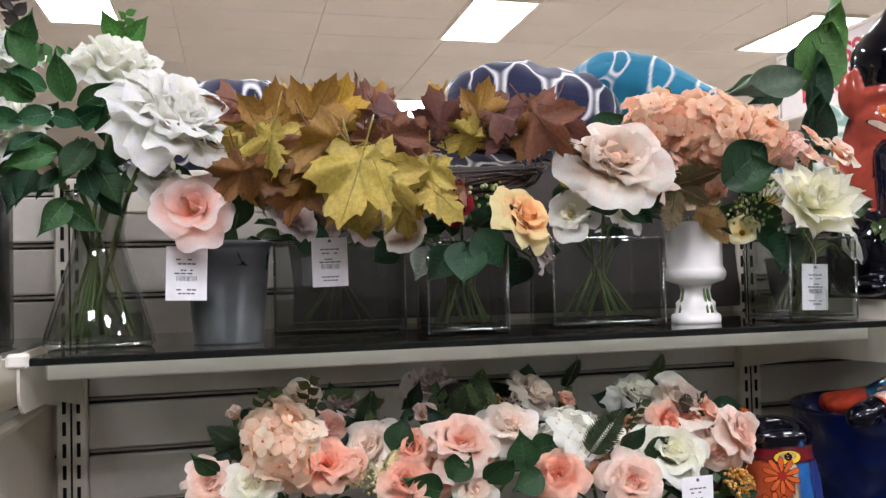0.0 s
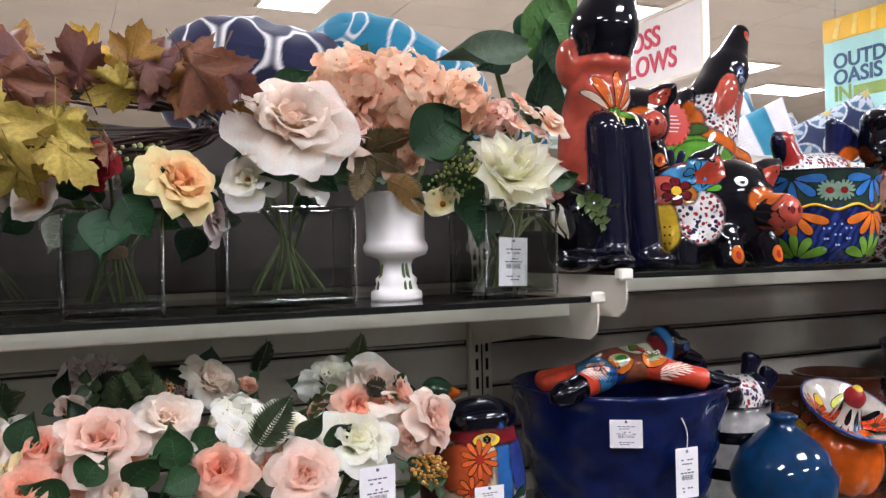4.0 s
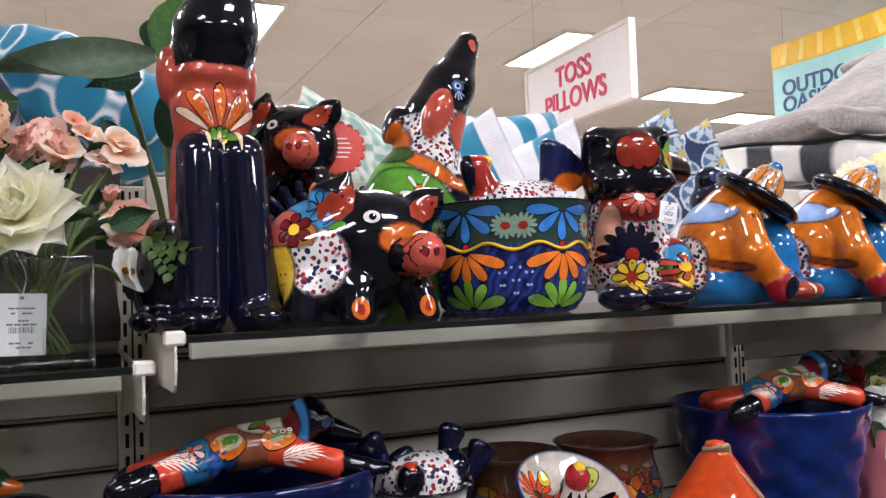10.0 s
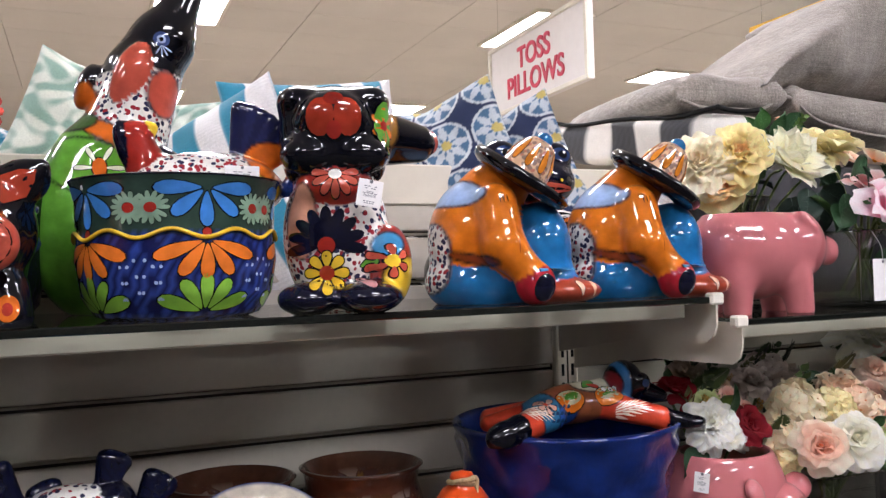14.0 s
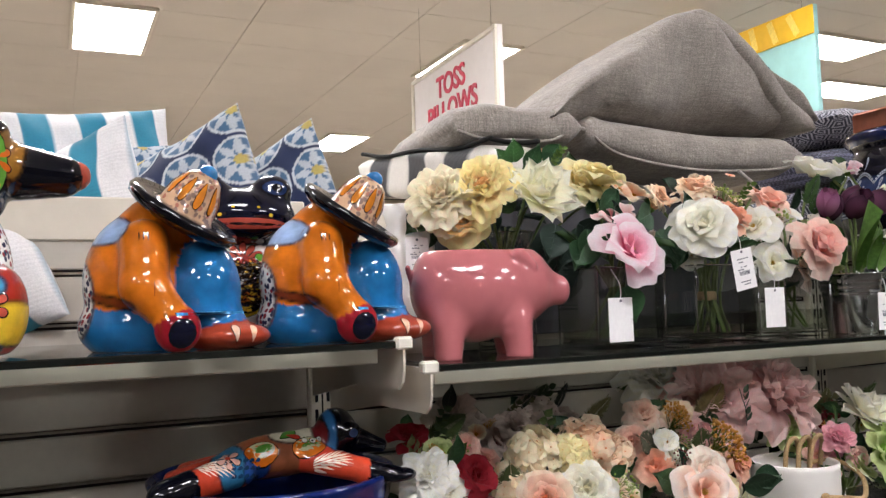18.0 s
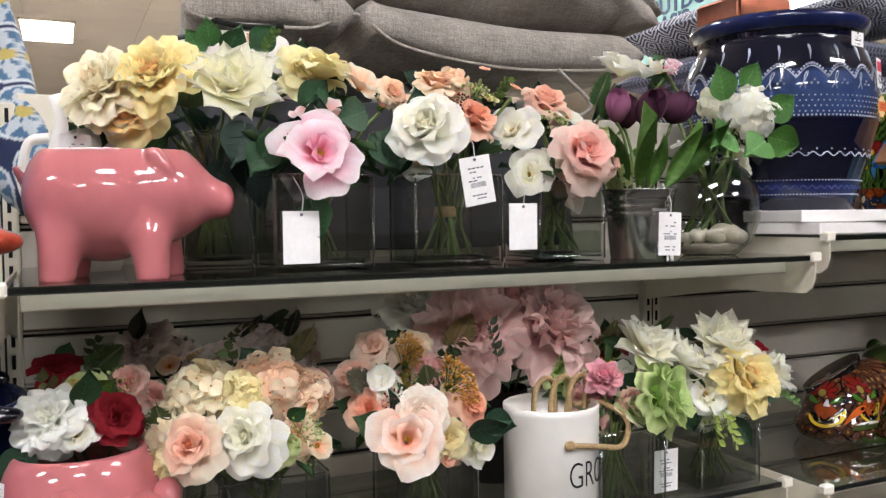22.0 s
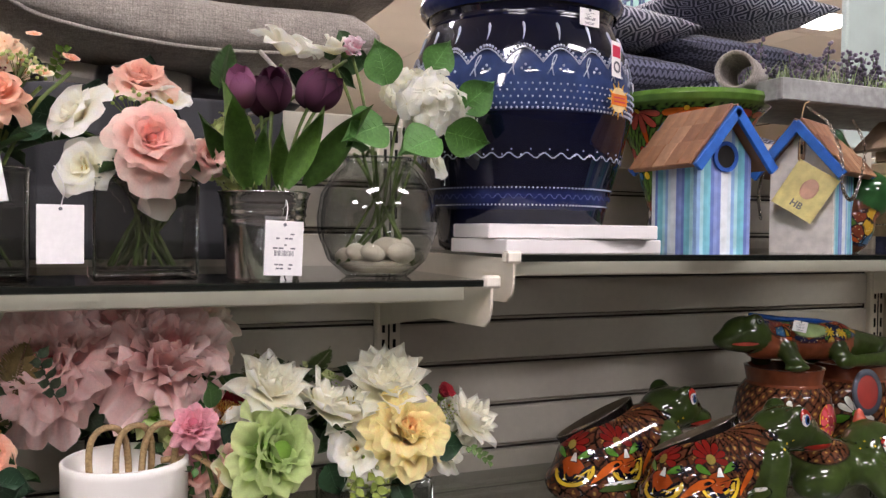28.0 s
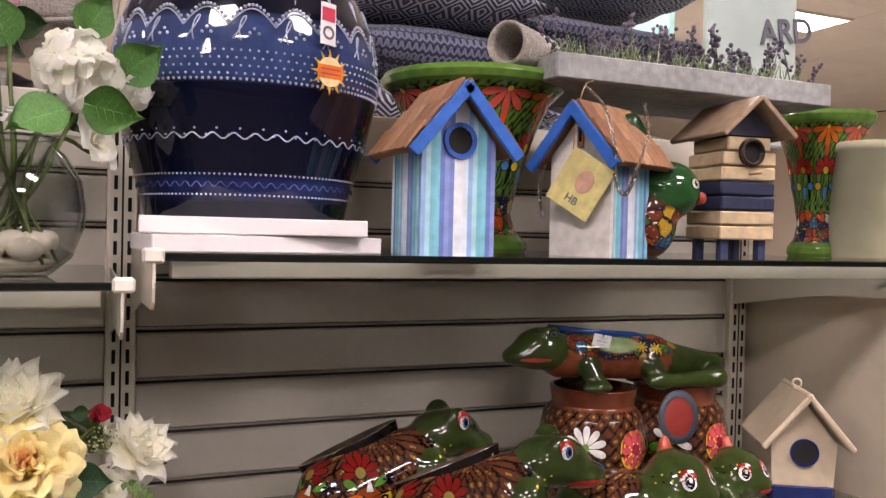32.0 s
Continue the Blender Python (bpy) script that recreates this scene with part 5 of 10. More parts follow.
def maple_garland():
    """Autumn maple leaves wired on a twig ring, lying across the vases."""
    cx, cy, cz = 0.224, 1.17, (0.227, 1.180, 1.604)[2]
    t = thing("leaf_wreath", pose(cx, cy, cz), "autumn wreath of yellow and russet silk maple leaves on brown twigs", "wreath")
    rng = np.random.default_rng(12)
    tw = Shape()
    for k in range(26):
        ph, a, b = rng.uniform(0, .8), .215 + rng.uniform(-.02, .02), .045 + rng.uniform(-.02, .02)
        pts = [(a * math.cos(ph + x), .05 * math.sin(ph + x) + rng.uniform(-.006, .006), .01 + b * math.sin(ph + x) + rng.uniform(-.006, .006)) for x in np.linspace(0, 5.6, 26)]
        tw.add(*tube(pts, .0022, 5), hexc("2e1c14"))
    tagged(part("twig_ring", tw, WOODP, t, "tangled dark brown twigs"), kind="stuff")
    spots = [(0.051, 1.13, 1.668, 0.097, 200, 0), (0.042, 1.12, 1.623, 0.104, 80, 1), (0.084, 1.1, 1.630, 0.109, 60, 1), (0.129, 1.12, 1.646, 0.089, 75, 6), (0.283, 1.14, 1.668, 0.076, 70, 6), (0.194, 1.08, 1.631, 0.107, 20, 4), (0.251, 1.1, 1.643, 0.109, 160, 3), (0.184, 1.06, 1.659, 0.098, 300, 4), (0.088, 1.06, 1.648, 0.105, 290, 2), (0.138, 1.05, 1.647, 0.104, 230, 1), (0.056, 1.08, 1.661, 0.107, 260, 5), (0.005, 1.08, 1.611, 0.100, 290, 2), (0.027, 1.06, 1.604, 0.084, 230, 2)]
    spots += [(0.141, 1.03, 1.610, 0.137, 285, 0), (0.164, 1.04, 1.624, 0.138, 250, 5), (0.149, 1.04, 1.611, 0.131, 310, 0), (0.250, 1.06, 1.615, 0.084, 270, 5), (0.235, 1.06, 1.572, 0.084, 320, 0), (0.325, 1.1, 1.660, 0.109, 20, 3), (0.380, 1.1, 1.622, 0.102, 120, 3), (0.386, 1.07, 1.686, 0.114, 300, 4), (0.435, 1.08, 1.687, 0.107, 240, 2), (0.424, 1.1, 1.674, 0.080, 330, 3), (0.331, 1.12, 1.653, 0.082, 80, 1), (0.093, 1.14, 1.653, 0.083, 110, 6), (0.025, 1.12, 1.621, 0.082, 180, 0)]
    spots += [(0.089, 1.1, 1.587, 0.088, 250, 2), (0.343, 1.1, 1.650, 0.080, 200, 5), (0.286, 1.12, 1.634, 0.089, 110, 3), (0.194, 1.13, 1.660, 0.082, 100, 4), (0.054, 1.14, 1.640, 0.083, 140, 0), (0.125, 1.06, 1.591, 0.091, 200, 1), (0.461, 1.09, 1.636, 0.065, 270, 2), (0.205, 1.05, 1.557, 0.077, 290, 5), (0.026, 1.1, 1.626, 0.095, 20, 1), (0.294, 1.08, 1.582, 0.064, 300, 4)]
    for q in range(22):
        spots.append((rng.uniform(-.01, .44), rng.uniform(1.12, 1.2), rng.uniform(1.58, 1.69), rng.uniform(.06, .09), rng.uniform(0, 360), (1, 2, 3, 4, 2, 0, 5)[q % 7]))
    for x, y, z, ln, ang, k in spots:
        tone = ("b59f4c", "9c7636", "80572e", "66403a", "7a4e3a", "bda850", "c09a38")[k]
        put_leaf(t, (x, y, z), ln * .92, ang, tone, "maple", rng.uniform(-30, 30), rng.uniform(-55, 55), (cx, cy, cz), "maple_leaf")
    return t


maple_garland()


def tall_plant():
    bx, by = 1.029, 1.36
    t = thing("artificial_plant", pose(bx, by, GA), "tall artificial plant with broad dark green leaves in a black pot", "plant")
    part("pot", tidy(vase_shape("pot", .12, .12, .10).mesh("pot", DARK)), None, t, "black nursery pot")
    st = Shape()
    tips = [(1.051, 1.340, 1.765), (0.952, 1.340, 1.789), (1.059, 1.340, 1.867), (1.013, 1.330, 1.680)]
    for p in tips:
        q = Vector(p) - Vector((bx, by, GA))
        st.add(*tube(curve_pts([(0, 0, .02), (q.x * .3, q.y, q.z * .5), tuple(q)], 6), .005, 7))
    part("stalk", st, STEM, t)
    for lf in [((1.030, 1.330, 1.775), 0.150, 68, "527a40", "broad"), ((1.018, 1.320, 1.663), 0.120, 80, "2a4630", "leaf"), ((0.981, 1.330, 1.768), 0.080, 195, "3a5844"), ((0.952, 1.340, 1.783), 0.088, 188, "4a6444"), ((1.055, 1.340, 1.800), 0.165, 74, "55803f", "leaf"), ((1.043, 1.330, 1.725), 0.125, 85, "2e4c34"), ((1.000, 1.300, 1.790), 0.235, 196, "5c6e5a", "blade"), ((0.995, 1.320, 1.807), 0.058, 70, "3a5a46", "broad"), ((1.053, 1.330, 1.646), 0.120, 88, "26402c")]:
        p, ln, ang, *rest = lf
        put_leaf(t, p, ln, ang, rest[0], rest[1] if len(rest) > 1 else "leaf", 15, 10, (bx, by, GA))


tall_plant()

# ---- first bay, lower shelf: a bank of coral and blush bouquets ----
arrangement("flower_arrangement", "peach hydrangea and coral silk roses in a low glass vase", ("box", 0.047, 1.17, LOW, .16, .12, .12, 0),
    [("hydrangea", "apricot", (0.057, 1.120, 1.232), 0.0592), ("rose", "coral", (0.113, 1.100, 1.202), 0.0456), ("rose", "ivory", (0.016, 1.100, 1.183), 0.0395), ("rose", "blush", (-0.033, 1.120, 1.186), 0.0434), ("rose", "peach", (0.118, 1.180, 1.231), 0.0434), ("rose", "pinkwhite", (0.087, 1.220, 1.267), 0.0405), ("berries", "lime", (0.150, 1.100, 1.192), 0.0252), ("rose", "dusky", (0.146, 1.240, 1.252), 0.0383), ("bud", "blush", (-0.004, 1.200, 1.263), 0.0204)],
    [((-0.025, 1.100, 1.209), 0.0482, 140, "2f4a26"), ((0.172, 1.200, 1.216), 0.0789, 80, "27361f", "fern"), ((0.047, 1.250, 1.199), 0.0822, 170, "4a4a2c", "fern"), ((0.172, 1.200, 1.200), 0.0702, 60, "2a3a22", "fern")], group="vases of silk flowers", ring=8)
arrangement("flower_arrangement", "blush and white silk roses with berries in a low glass vase", ("box", 0.289, 1.17, LOW, .18, .12, .12, 0),
    [("rose", "blush", (0.288, 1.100, 1.211), 0.0581), ("rose", "pinkwhite", (0.364, 1.120, 1.229), 0.0490), ("rose", "coral", (0.230, 1.100, 1.215), 0.0302), ("rose", "pinkwhite", (0.179, 1.140, 1.211), 0.0479), ("rose", "coral", (0.213, 1.080, 1.176), 0.0413), ("bud", "blush", (0.256, 1.160, 1.253), 0.0272), ("rose", "pinkwhite", (0.427, 1.200, 1.255), 0.0529), ("bud", "coral", (0.478, 1.180, 1.257), 0.0238), ("yarrow", "apricot", (0.360, 1.200, 1.257), 0.0286), ("berries", "butter", (0.191, 1.100, 1.181), 0.0299), ("rose", "pinkwhite", (0.301, 1.080, 1.158), 0.0376), ("peony", "dusky", (0.288, 1.260, 1.266), 0.0435)],
    [((0.203, 1.100, 1.217), 0.0643, 75, "223d22", "broad"), ((0.254, 1.060, 1.170), 0.0697, 160, "2a4a28", "broad"), ((0.269, 1.060, 1.184), 0.0620, 60, "2a4a28", "broad"), ((0.248, 1.200, 1.260), 0.0439, 80, "1c2a1c"), ((0.282, 1.200, 1.262), 0.0614, 35, "221f18", "fern"), ((0.315, 1.060, 1.180), 0.0697, 40, "2a4a28", "broad"), ((0.507, 1.250, 1.263), 0.0640, 80, "27361f", "fern")], group="vases of silk flowers", ring=8)
arrangement("flower_arrangement", "cream and blush silk roses with fern in a low vase", ("box", 0.549, 1.16, LOW, .18, .12, .12, 0),
    [("hydrangea", "white", (0.460, 1.120, 1.210), 0.0499), ("rose", "blush", (0.521, 1.060, 1.155), 0.0511), ("rose", "coral", (0.426, 1.080, 1.170), 0.0433), ("rose", "pinkwhite", (0.649, 1.160, 1.228), 0.0690), ("bud", "coral", (0.678, 1.120, 1.240), 0.0286), ("rose", "blush", (0.706, 1.100, 1.200), 0.0449), ("rose", "ivory", (0.600, 1.100, 1.179), 0.0570), ("berries", "coral", (0.520, 1.100, 1.182), 0.0353), ("bud", "coral", (0.558, 1.090, 1.173), 0.0224), ("yarrow", "butter", (0.695, 1.080, 1.136), 0.0424), ("rose", "white", (0.599, 1.200, 1.242), 0.0529), ("rose", "blush", (0.689, 1.140, 1.207), 0.0394)],
    [((0.520, 1.080, 1.205), 0.0592, 40, "223d22", "broad"), ((0.554, 1.080, 1.195), 0.0592, 20, "223d22", "broad"), ((0.464, 1.070, 1.196), 0.0860, 60, "3c4a30", "fern"), ((0.370, 1.060, 1.190), 0.0697, 100, "2a4a28", "broad"), ((0.394, 1.060, 1.181), 0.0620, 200, "2a4a28", "broad"), ((0.650, 1.080, 1.164), 0.0789, 320, "2c4424", "sprig"), ((0.659, 1.120, 1.246), 0.0491, 160, "2f2a1c", "fern"), ((0.393, 1.100, 1.203), 0.0643, 20, "2a4a28", "broad")],
    [((0.612, 1.040, 1.131), 0, 4, True)], group="vases of silk flowers", ring=8)

# ---- third bay, upper shelf ----
arrangement("flower_arrangement", "cream dahlia and pale yellow silk peonies in a tall glass vase", ("cyl", 2.507, 1.30, GA, 0.105, 0.105, 0.20, 0),
    [("dahlia", "ivory", (2.504, 1.180, 1.620), 0.0670), ("peony", "yellow", (2.410, 1.200, 1.628), 0.0538), ("peony", "cream", (2.347, 1.220, 1.612), 0.0517), ("rose", "yellow", (2.388, 1.220, 1.578), 0.0436), ("rose", "butter", (2.627, 1.240, 1.648), 0.0501), ("small", "apricot", (2.714, 1.240, 1.639), 0.0411), ("bud", "coral", (2.551, 1.240, 1.699), 0.0219), ("rose", "cream", (2.353, 1.220, 1.580), 0.0342)],
    [((2.486, 1.220, 1.683), 0.0420, 100, "3a6434", "broad"), ((2.548, 1.220, 1.683), 0.0480, 50, "2c5030", "broad"), ((2.475, 1.220, 1.670), 0.0430, 120, "3a6434", "broad"), ((2.508, 1.220, 1.675), 0.0480, 60, "2c5030", "broad"), ((2.562, 1.200, 1.551), 0.0789, 250, "22362c", "broad"), ((2.531, 1.200, 1.560), 0.0702, 270, "22362c", "broad"), ((2.594, 1.200, 1.569), 0.0789, 280, "22362c", "broad"), ((2.559, 1.220, 1.675), 0.0446, 60, "5d7a38", "sprig")],
    group="vases of silk flowers", ring=8, ringtone="22362c")
arrangement("flower_arrangement", "pink silk magnolia with dark leaves in a square glass vase", ("box", 2.605, 1.123, GA, 0.14, 0.11, 0.128, 2),
    [("magnolia", "hotpink", (2.593, 1.060, 1.516), 0.0648), ("magnolia", "palepink", (2.616, 1.120, 1.566), 0.0462), ("small", "apricot", (2.682, 1.150, 1.622), 0.0344), ("bud", "apricot", (2.715, 1.140, 1.603), 0.0204), ("rose", "butter", (2.643, 1.200, 1.644), 0.0448), ("bud", "dusky", (2.695, 1.130, 1.543), 0.0233)],
    [((2.547, 1.100, 1.557), 0.0643, 270, "27492b", "broad"), ((2.543, 1.100, 1.536), 0.0563, 230, "27492b", "broad"), ((2.583, 1.060, 1.463), 0.0581, 280, "234726", "broad"), ((2.587, 1.120, 1.590), 0.0573, 40, "34563a", "broad"), ((2.686, 1.100, 1.555), 0.0643, 300, "3c5640", "broad"), ((2.520, 1.150, 1.569), 0.0672, 250, "22362c", "broad"), ((2.560, 1.190, 1.560), 0.0680, 255, "26352e", "broad"), ((2.530, 1.200, 1.535), 0.0640, 270, "1f2c28", "broad"), ((2.560, 1.210, 1.525), 0.0640, 300, "1f2c28", "broad"), ((2.585, 1.180, 1.575), 0.0560, 330, "26352e", "broad"), ((2.545, 1.160, 1.500), 0.0600, 265, "1f2c28", "broad"), ((2.500, 1.200, 1.520), 0.0560, 250, "26352e", "broad"), ((2.675, 1.100, 1.585), 0.0563, 200, "3c5640", "broad")],
    [((2.568, 1.050, 1.413), 0, 6, False)], group="vases of silk flowers")
arrangement("flower_arrangement", "white silk rose with peach blooms in a square glass vase", ("box", 2.803, 1.117, GA, 0.138, 0.11, 0.13, -2),
    [("rose", "white", (2.754, 1.070, 1.554), 0.0544), ("magnolia", "white", (2.756, 1.100, 1.511), 0.0326), ("rose", "coral", (2.830, 1.090, 1.571), 0.0411), ("rose", "apricot", (2.795, 1.130, 1.626), 0.0353), ("hydrangea", "apricot", (2.834, 1.160, 1.633), 0.0333), ("small", "apricot", (2.748, 1.140, 1.605), 0.0239), ("small", "coral", (2.912, 1.100, 1.628), 0.0115), ("small", "coral", (2.872, 1.120, 1.657), 0.0101), ("berries", "lime", (2.861, 1.120, 1.616), 0.0294), ("small", "apricot", (2.879, 1.120, 1.611), 0.0176)],
    [((2.718, 1.100, 1.564), 0.0643, 270, "3c5640", "broad"), ((2.842, 1.120, 1.555), 0.0491, 330, "27492b"), ((2.725, 1.100, 1.534), 0.0482, 250, "27492b", "broad"), ((2.893, 1.130, 1.607), 0.0496, 70, "55702f", "sprig")],
    [((2.820, 1.045, 1.488), -10, 4, True)], group="vases of silk flowers", lash=True)
arrangement("flower_arrangement", "blush silk rose and white lilies in a square glass vase", ("box", 2.995, 1.125, GA, 0.122, 0.11, 0.122, 2),
    [("rose", "rosepink", (3.000, 1.060, 1.525), 0.0559), ("magnolia", "blush", (3.004, 1.100, 1.491), 0.0475), ("magnolia", "white", (2.924, 1.120, 1.562), 0.0485), ("magnolia", "ivory", (2.931, 1.090, 1.498), 0.0411), ("rose", "peach", (2.994, 1.160, 1.607), 0.0440), ("small", "white", (3.028, 1.140, 1.589), 0.0316), ("hydrangea", "lime", (3.103, 1.120, 1.510), 0.0391), ("hydrangea", "lime", (3.113, 1.160, 1.558), 0.0311), ("berries", "lime", (2.987, 1.130, 1.582), 0.0344), ("magnolia", "white", (3.193, 1.220, 1.683), 0.0583), ("bud", "hotpink", (3.286, 1.200, 1.695), 0.0257)],
    [((2.887, 1.100, 1.546), 0.0482, 200, "34563a"), ((3.102, 1.150, 1.593), 0.0588, 60, "3c5a30", "fern"), ((3.091, 1.150, 1.611), 0.0672, 80, "3c5a30", "fern")],
    [((2.902, 1.060, 1.422), 0, 5, False)], group="vases of silk flowers")
arrangement("flower_arrangement", "dark purple silk tulips in a small polished tin pail", ("pail", 3.142, 1.10, GA, 0.118, 0.118, 0.112, 0),
    [("tulip", "purple", (3.150, 1.080, 1.607), 0.0461), ("tulip", "purple", (3.216, 1.090, 1.612), 0.0477), ("tulip", "mauve", (3.116, 1.120, 1.615), 0.0440), ("tulip", "purple", (3.147, 1.140, 1.608), 0.0453), ("tulip", "purple", (3.221, 1.150, 1.626), 0.0469)],
    [((3.114, 1.070, 1.483), 0.1486, 110, "4c7030", "blade"), ((3.161, 1.060, 1.483), 0.1162, 68, "567a36", "blade"), ((3.125, 1.050, 1.485), 0.0806, 85, "4c7030", "blade"), ((3.115, 1.100, 1.488), 0.1126, 125, "3c5c28", "blade"), ((3.198, 1.100, 1.489), 0.1447, 55, "44652c", "blade"), ((3.164, 1.100, 1.485), 0.0965, 95, "567a36", "blade")],
    [((3.155, 1.040, 1.407), 2, 8, True)], TIN, "polished tin pail with rolled bands", group="vases of silk flowers", pot_name="pail", ring=0, fill=0)
bowl = arrangement("flower_arrangement", "white silk hydrangea with round leaves in a fish-bowl vase of pebbles", ("bowl", 3.303, 1.115, GA, 0.168, 0.168, 0.162, 0),
    [("hydrangea", "white", (3.372, 1.100, 1.608), 0.0453), ("hydrangea", "white", (3.423, 1.130, 1.598), 0.0337), ("hydrangea", "ivory", (3.363, 1.160, 1.628), 0.0387), ("magnolia", "white", (3.389, 1.140, 1.531), 0.0386), ("lily", "ivory", (3.272, 1.220, 1.691), 0.0442), ("bud", "hotpink", (3.295, 1.200, 1.702), 0.0220), ("magnolia", "white", (3.304, 1.160, 1.551), 0.0331)],
    [((3.288, 1.050, 1.570), 0.0729, 200, "5a8a4a", "broad"), ((3.303, 1.080, 1.628), 0.0632, 110, "4c7a3c", "broad"), ((3.365, 1.050, 1.558), 0.0691, 200, "5a8a4a", "broad"), ((3.382, 1.060, 1.567), 0.0659, 345, "44702f", "broad"), ((3.421, 1.100, 1.606), 0.0643, 40, "4c7a3c", "broad"), ((3.381, 1.120, 1.656), 0.0573, 60, "4c7a3c", "broad")],
    (), group="vases of silk flowers", ring=3, ringtone="4c7a3c", water=False)
rng = np.random.default_rng(4)
part("resin_bed", Shape().add(*lathe([(0, .006), (.040, .006), (.048, .011), (.054, .018), (.040, .022), (0, .024)], 40)), mat("milky_resin", .25, hexc("cfc2b0"), grain=(50, .05), stain=(20, .08), coat=.6), bowl, "pale milky resin bed")
for i in range(11):
    a, r = 2.4 * i, .048 * math.sqrt((i + .5) / 11)
    part("pebble", Shape().add(*ball((0, 0, 0), (rng.uniform(.016, .024), rng.uniform(.013, .018), rng.uniform(.010, .014)), 14, 9)), STONE, bowl, "", pose(math.cos(a) * r, math.sin(a) * r, .026 + .007 * (i % 3), rng.uniform(-25, 25), rng.uniform(-25, 25), rng.uniform(0, 180)))

rib = part("ribbon", Shape().add(*box(.016, .0007, .040, .0003)), PAPER, bowl, "white ribbon end with a scrawled print", Matrix.Translation(Vector((3.162, 1.045, 1.372)) - Vector((3.305, 1.115, GA))) @ pose(0, 0, 0, 0, 8, 10), False)
part("scrawl", Shape().add(*tube([(.003 * math.sin(9 * u), -.0008, .015 - .030 * u) for u in np.linspace(0, 1, 20)], .0009, 5)), SLOT, rib)

# ---- third bay, lower shelf ----
arrangement("flower_arrangement", "deep red and white silk roses in a glass vase", ("box", 2.328, 1.22, LOW, .14, .12, .12, 0),
    [("rose", "red", (2.344, 1.130, 1.183), 0.0402), ("peony", "white", (2.270, 1.130, 1.192), 0.0390), ("rose", "red", (2.277, 1.220, 1.232), 0.0392), ("berries", "lime", (2.338, 1.200, 1.211), 0.0379), ("magnolia", "white", (2.298, 1.120, 1.170), 0.0280), ("rose", "rosepink", (2.395, 1.200, 1.190), 0.0357)],
    [((2.302, 1.120, 1.208), 0.0655, 70, "274528", "broad"), ((2.250, 1.120, 1.158), 0.0737, 220, "22402a", "broad"), ((2.316, 1.160, 1.213), 0.0509, 30, "55702f", "broad")], group="vases of silk flowers", ring=6)
arrangement("flower_arrangement", "muted silk flowers pushed to the back of the shelf", ("cyl", 2.504, 1.34, LOW, .11, .11, .12, 0),
    [("peony", "dusky", (2.400, 1.320, 1.239), 0.0442), ("hydrangea", "dusky", (2.570, 1.320, 1.230), 0.0449), ("rose", "dusky", (2.513, 1.300, 1.219), 0.0383), ("small", "apricot", (2.428, 1.280, 1.221), 0.0217), ("rose", "rosepink", (2.649, 1.260, 1.183), 0.0265), ("hydrangea", "dusky", (2.619, 1.300, 1.211), 0.0360)],
    [((2.383, 1.300, 1.264), 0.0475, 80, "2a2f26"), ((2.543, 1.320, 1.241), 0.0579, 60, "2a2f26", "fern"), ((2.616, 1.320, 1.244), 0.0579, 80, "2a2f26", "fern")], group="vases of silk flowers", ring=6)
arrangement("flower_arrangement", "peach hydrangea with white and coral silk roses in a glass vase", ("box", 2.539, 1.15, LOW, .15, .12, .12, 0),
    [("rose", "white", (2.497, 1.060, 1.156), 0.0532), ("rose", "peachrose", (2.432, 1.066, 1.152), 0.0450), ("hydrangea", "apricot", (2.541, 1.120, 1.214), 0.0506), ("hydrangea", "cream", (2.453, 1.130, 1.201), 0.0494), ("hydrangea", "cream", (2.416, 1.130, 1.164), 0.0414), ("hydrangea", "apricot", (2.588, 1.120, 1.193), 0.0359), ("berries", "lime", (2.572, 1.070, 1.156), 0.0254), ("small", "apricot", (2.591, 1.080, 1.132), 0.0228), ("hydrangea", "butter", (2.407, 1.120, 1.123), 0.0307), ("hydrangea", "butter", (2.499, 1.100, 1.202), 0.0371)],
    [((2.551, 1.070, 1.177), 0.0391, 30, "2a4a28", "broad")], group="vases of silk flowers", ring=5)
arrangement("flower_arrangement", "white and blush silk magnolias with yarrow in a tall glass vase", ("box", 2.779, 1.15, LOW, .13, .11, .13, 0),
    [("magnolia", "blush", (2.709, 1.050, 1.130), 0.0638), ("rose", "pinkwhite", (2.740, 1.080, 1.157), 0.0477), ("rose", "coral", (2.824, 1.100, 1.155), 0.0371), ("yarrow", "butter", (2.811, 1.100, 1.193), 0.0400), ("yarrow", "apricot", (2.758, 1.160, 1.233), 0.0328), ("rose", "blush", (2.722, 1.200, 1.230), 0.0434), ("rose", "coral", (2.687, 1.130, 1.157), 0.0408), ("rose", "peach", (2.678, 1.180, 1.192), 0.0373), ("small", "white", (2.701, 1.120, 1.204), 0.0234), ("magnolia", "ivory", (2.836, 1.100, 1.093), 0.0341), ("bud", "coral", (2.784, 1.080, 1.089), 0.0219), ("hydrangea", "palepink", (2.784, 1.140, 1.201), 0.0294)],
    [((2.810, 1.060, 1.130), 0.0852, 10, "2a4430", "broad"), ((2.836, 1.060, 1.146), 0.0620, 345, "2a4430", "broad"), ((2.843, 1.200, 1.207), 0.0965, 75, "8a7a52", "fern"), ((2.699, 1.140, 1.189), 0.0667, 150, "5a5a48", "fern"), ((2.901, 1.140, 1.211), 0.0750, 110, "4a5a48", "sprig")], group="vases of silk flowers", ring=6)
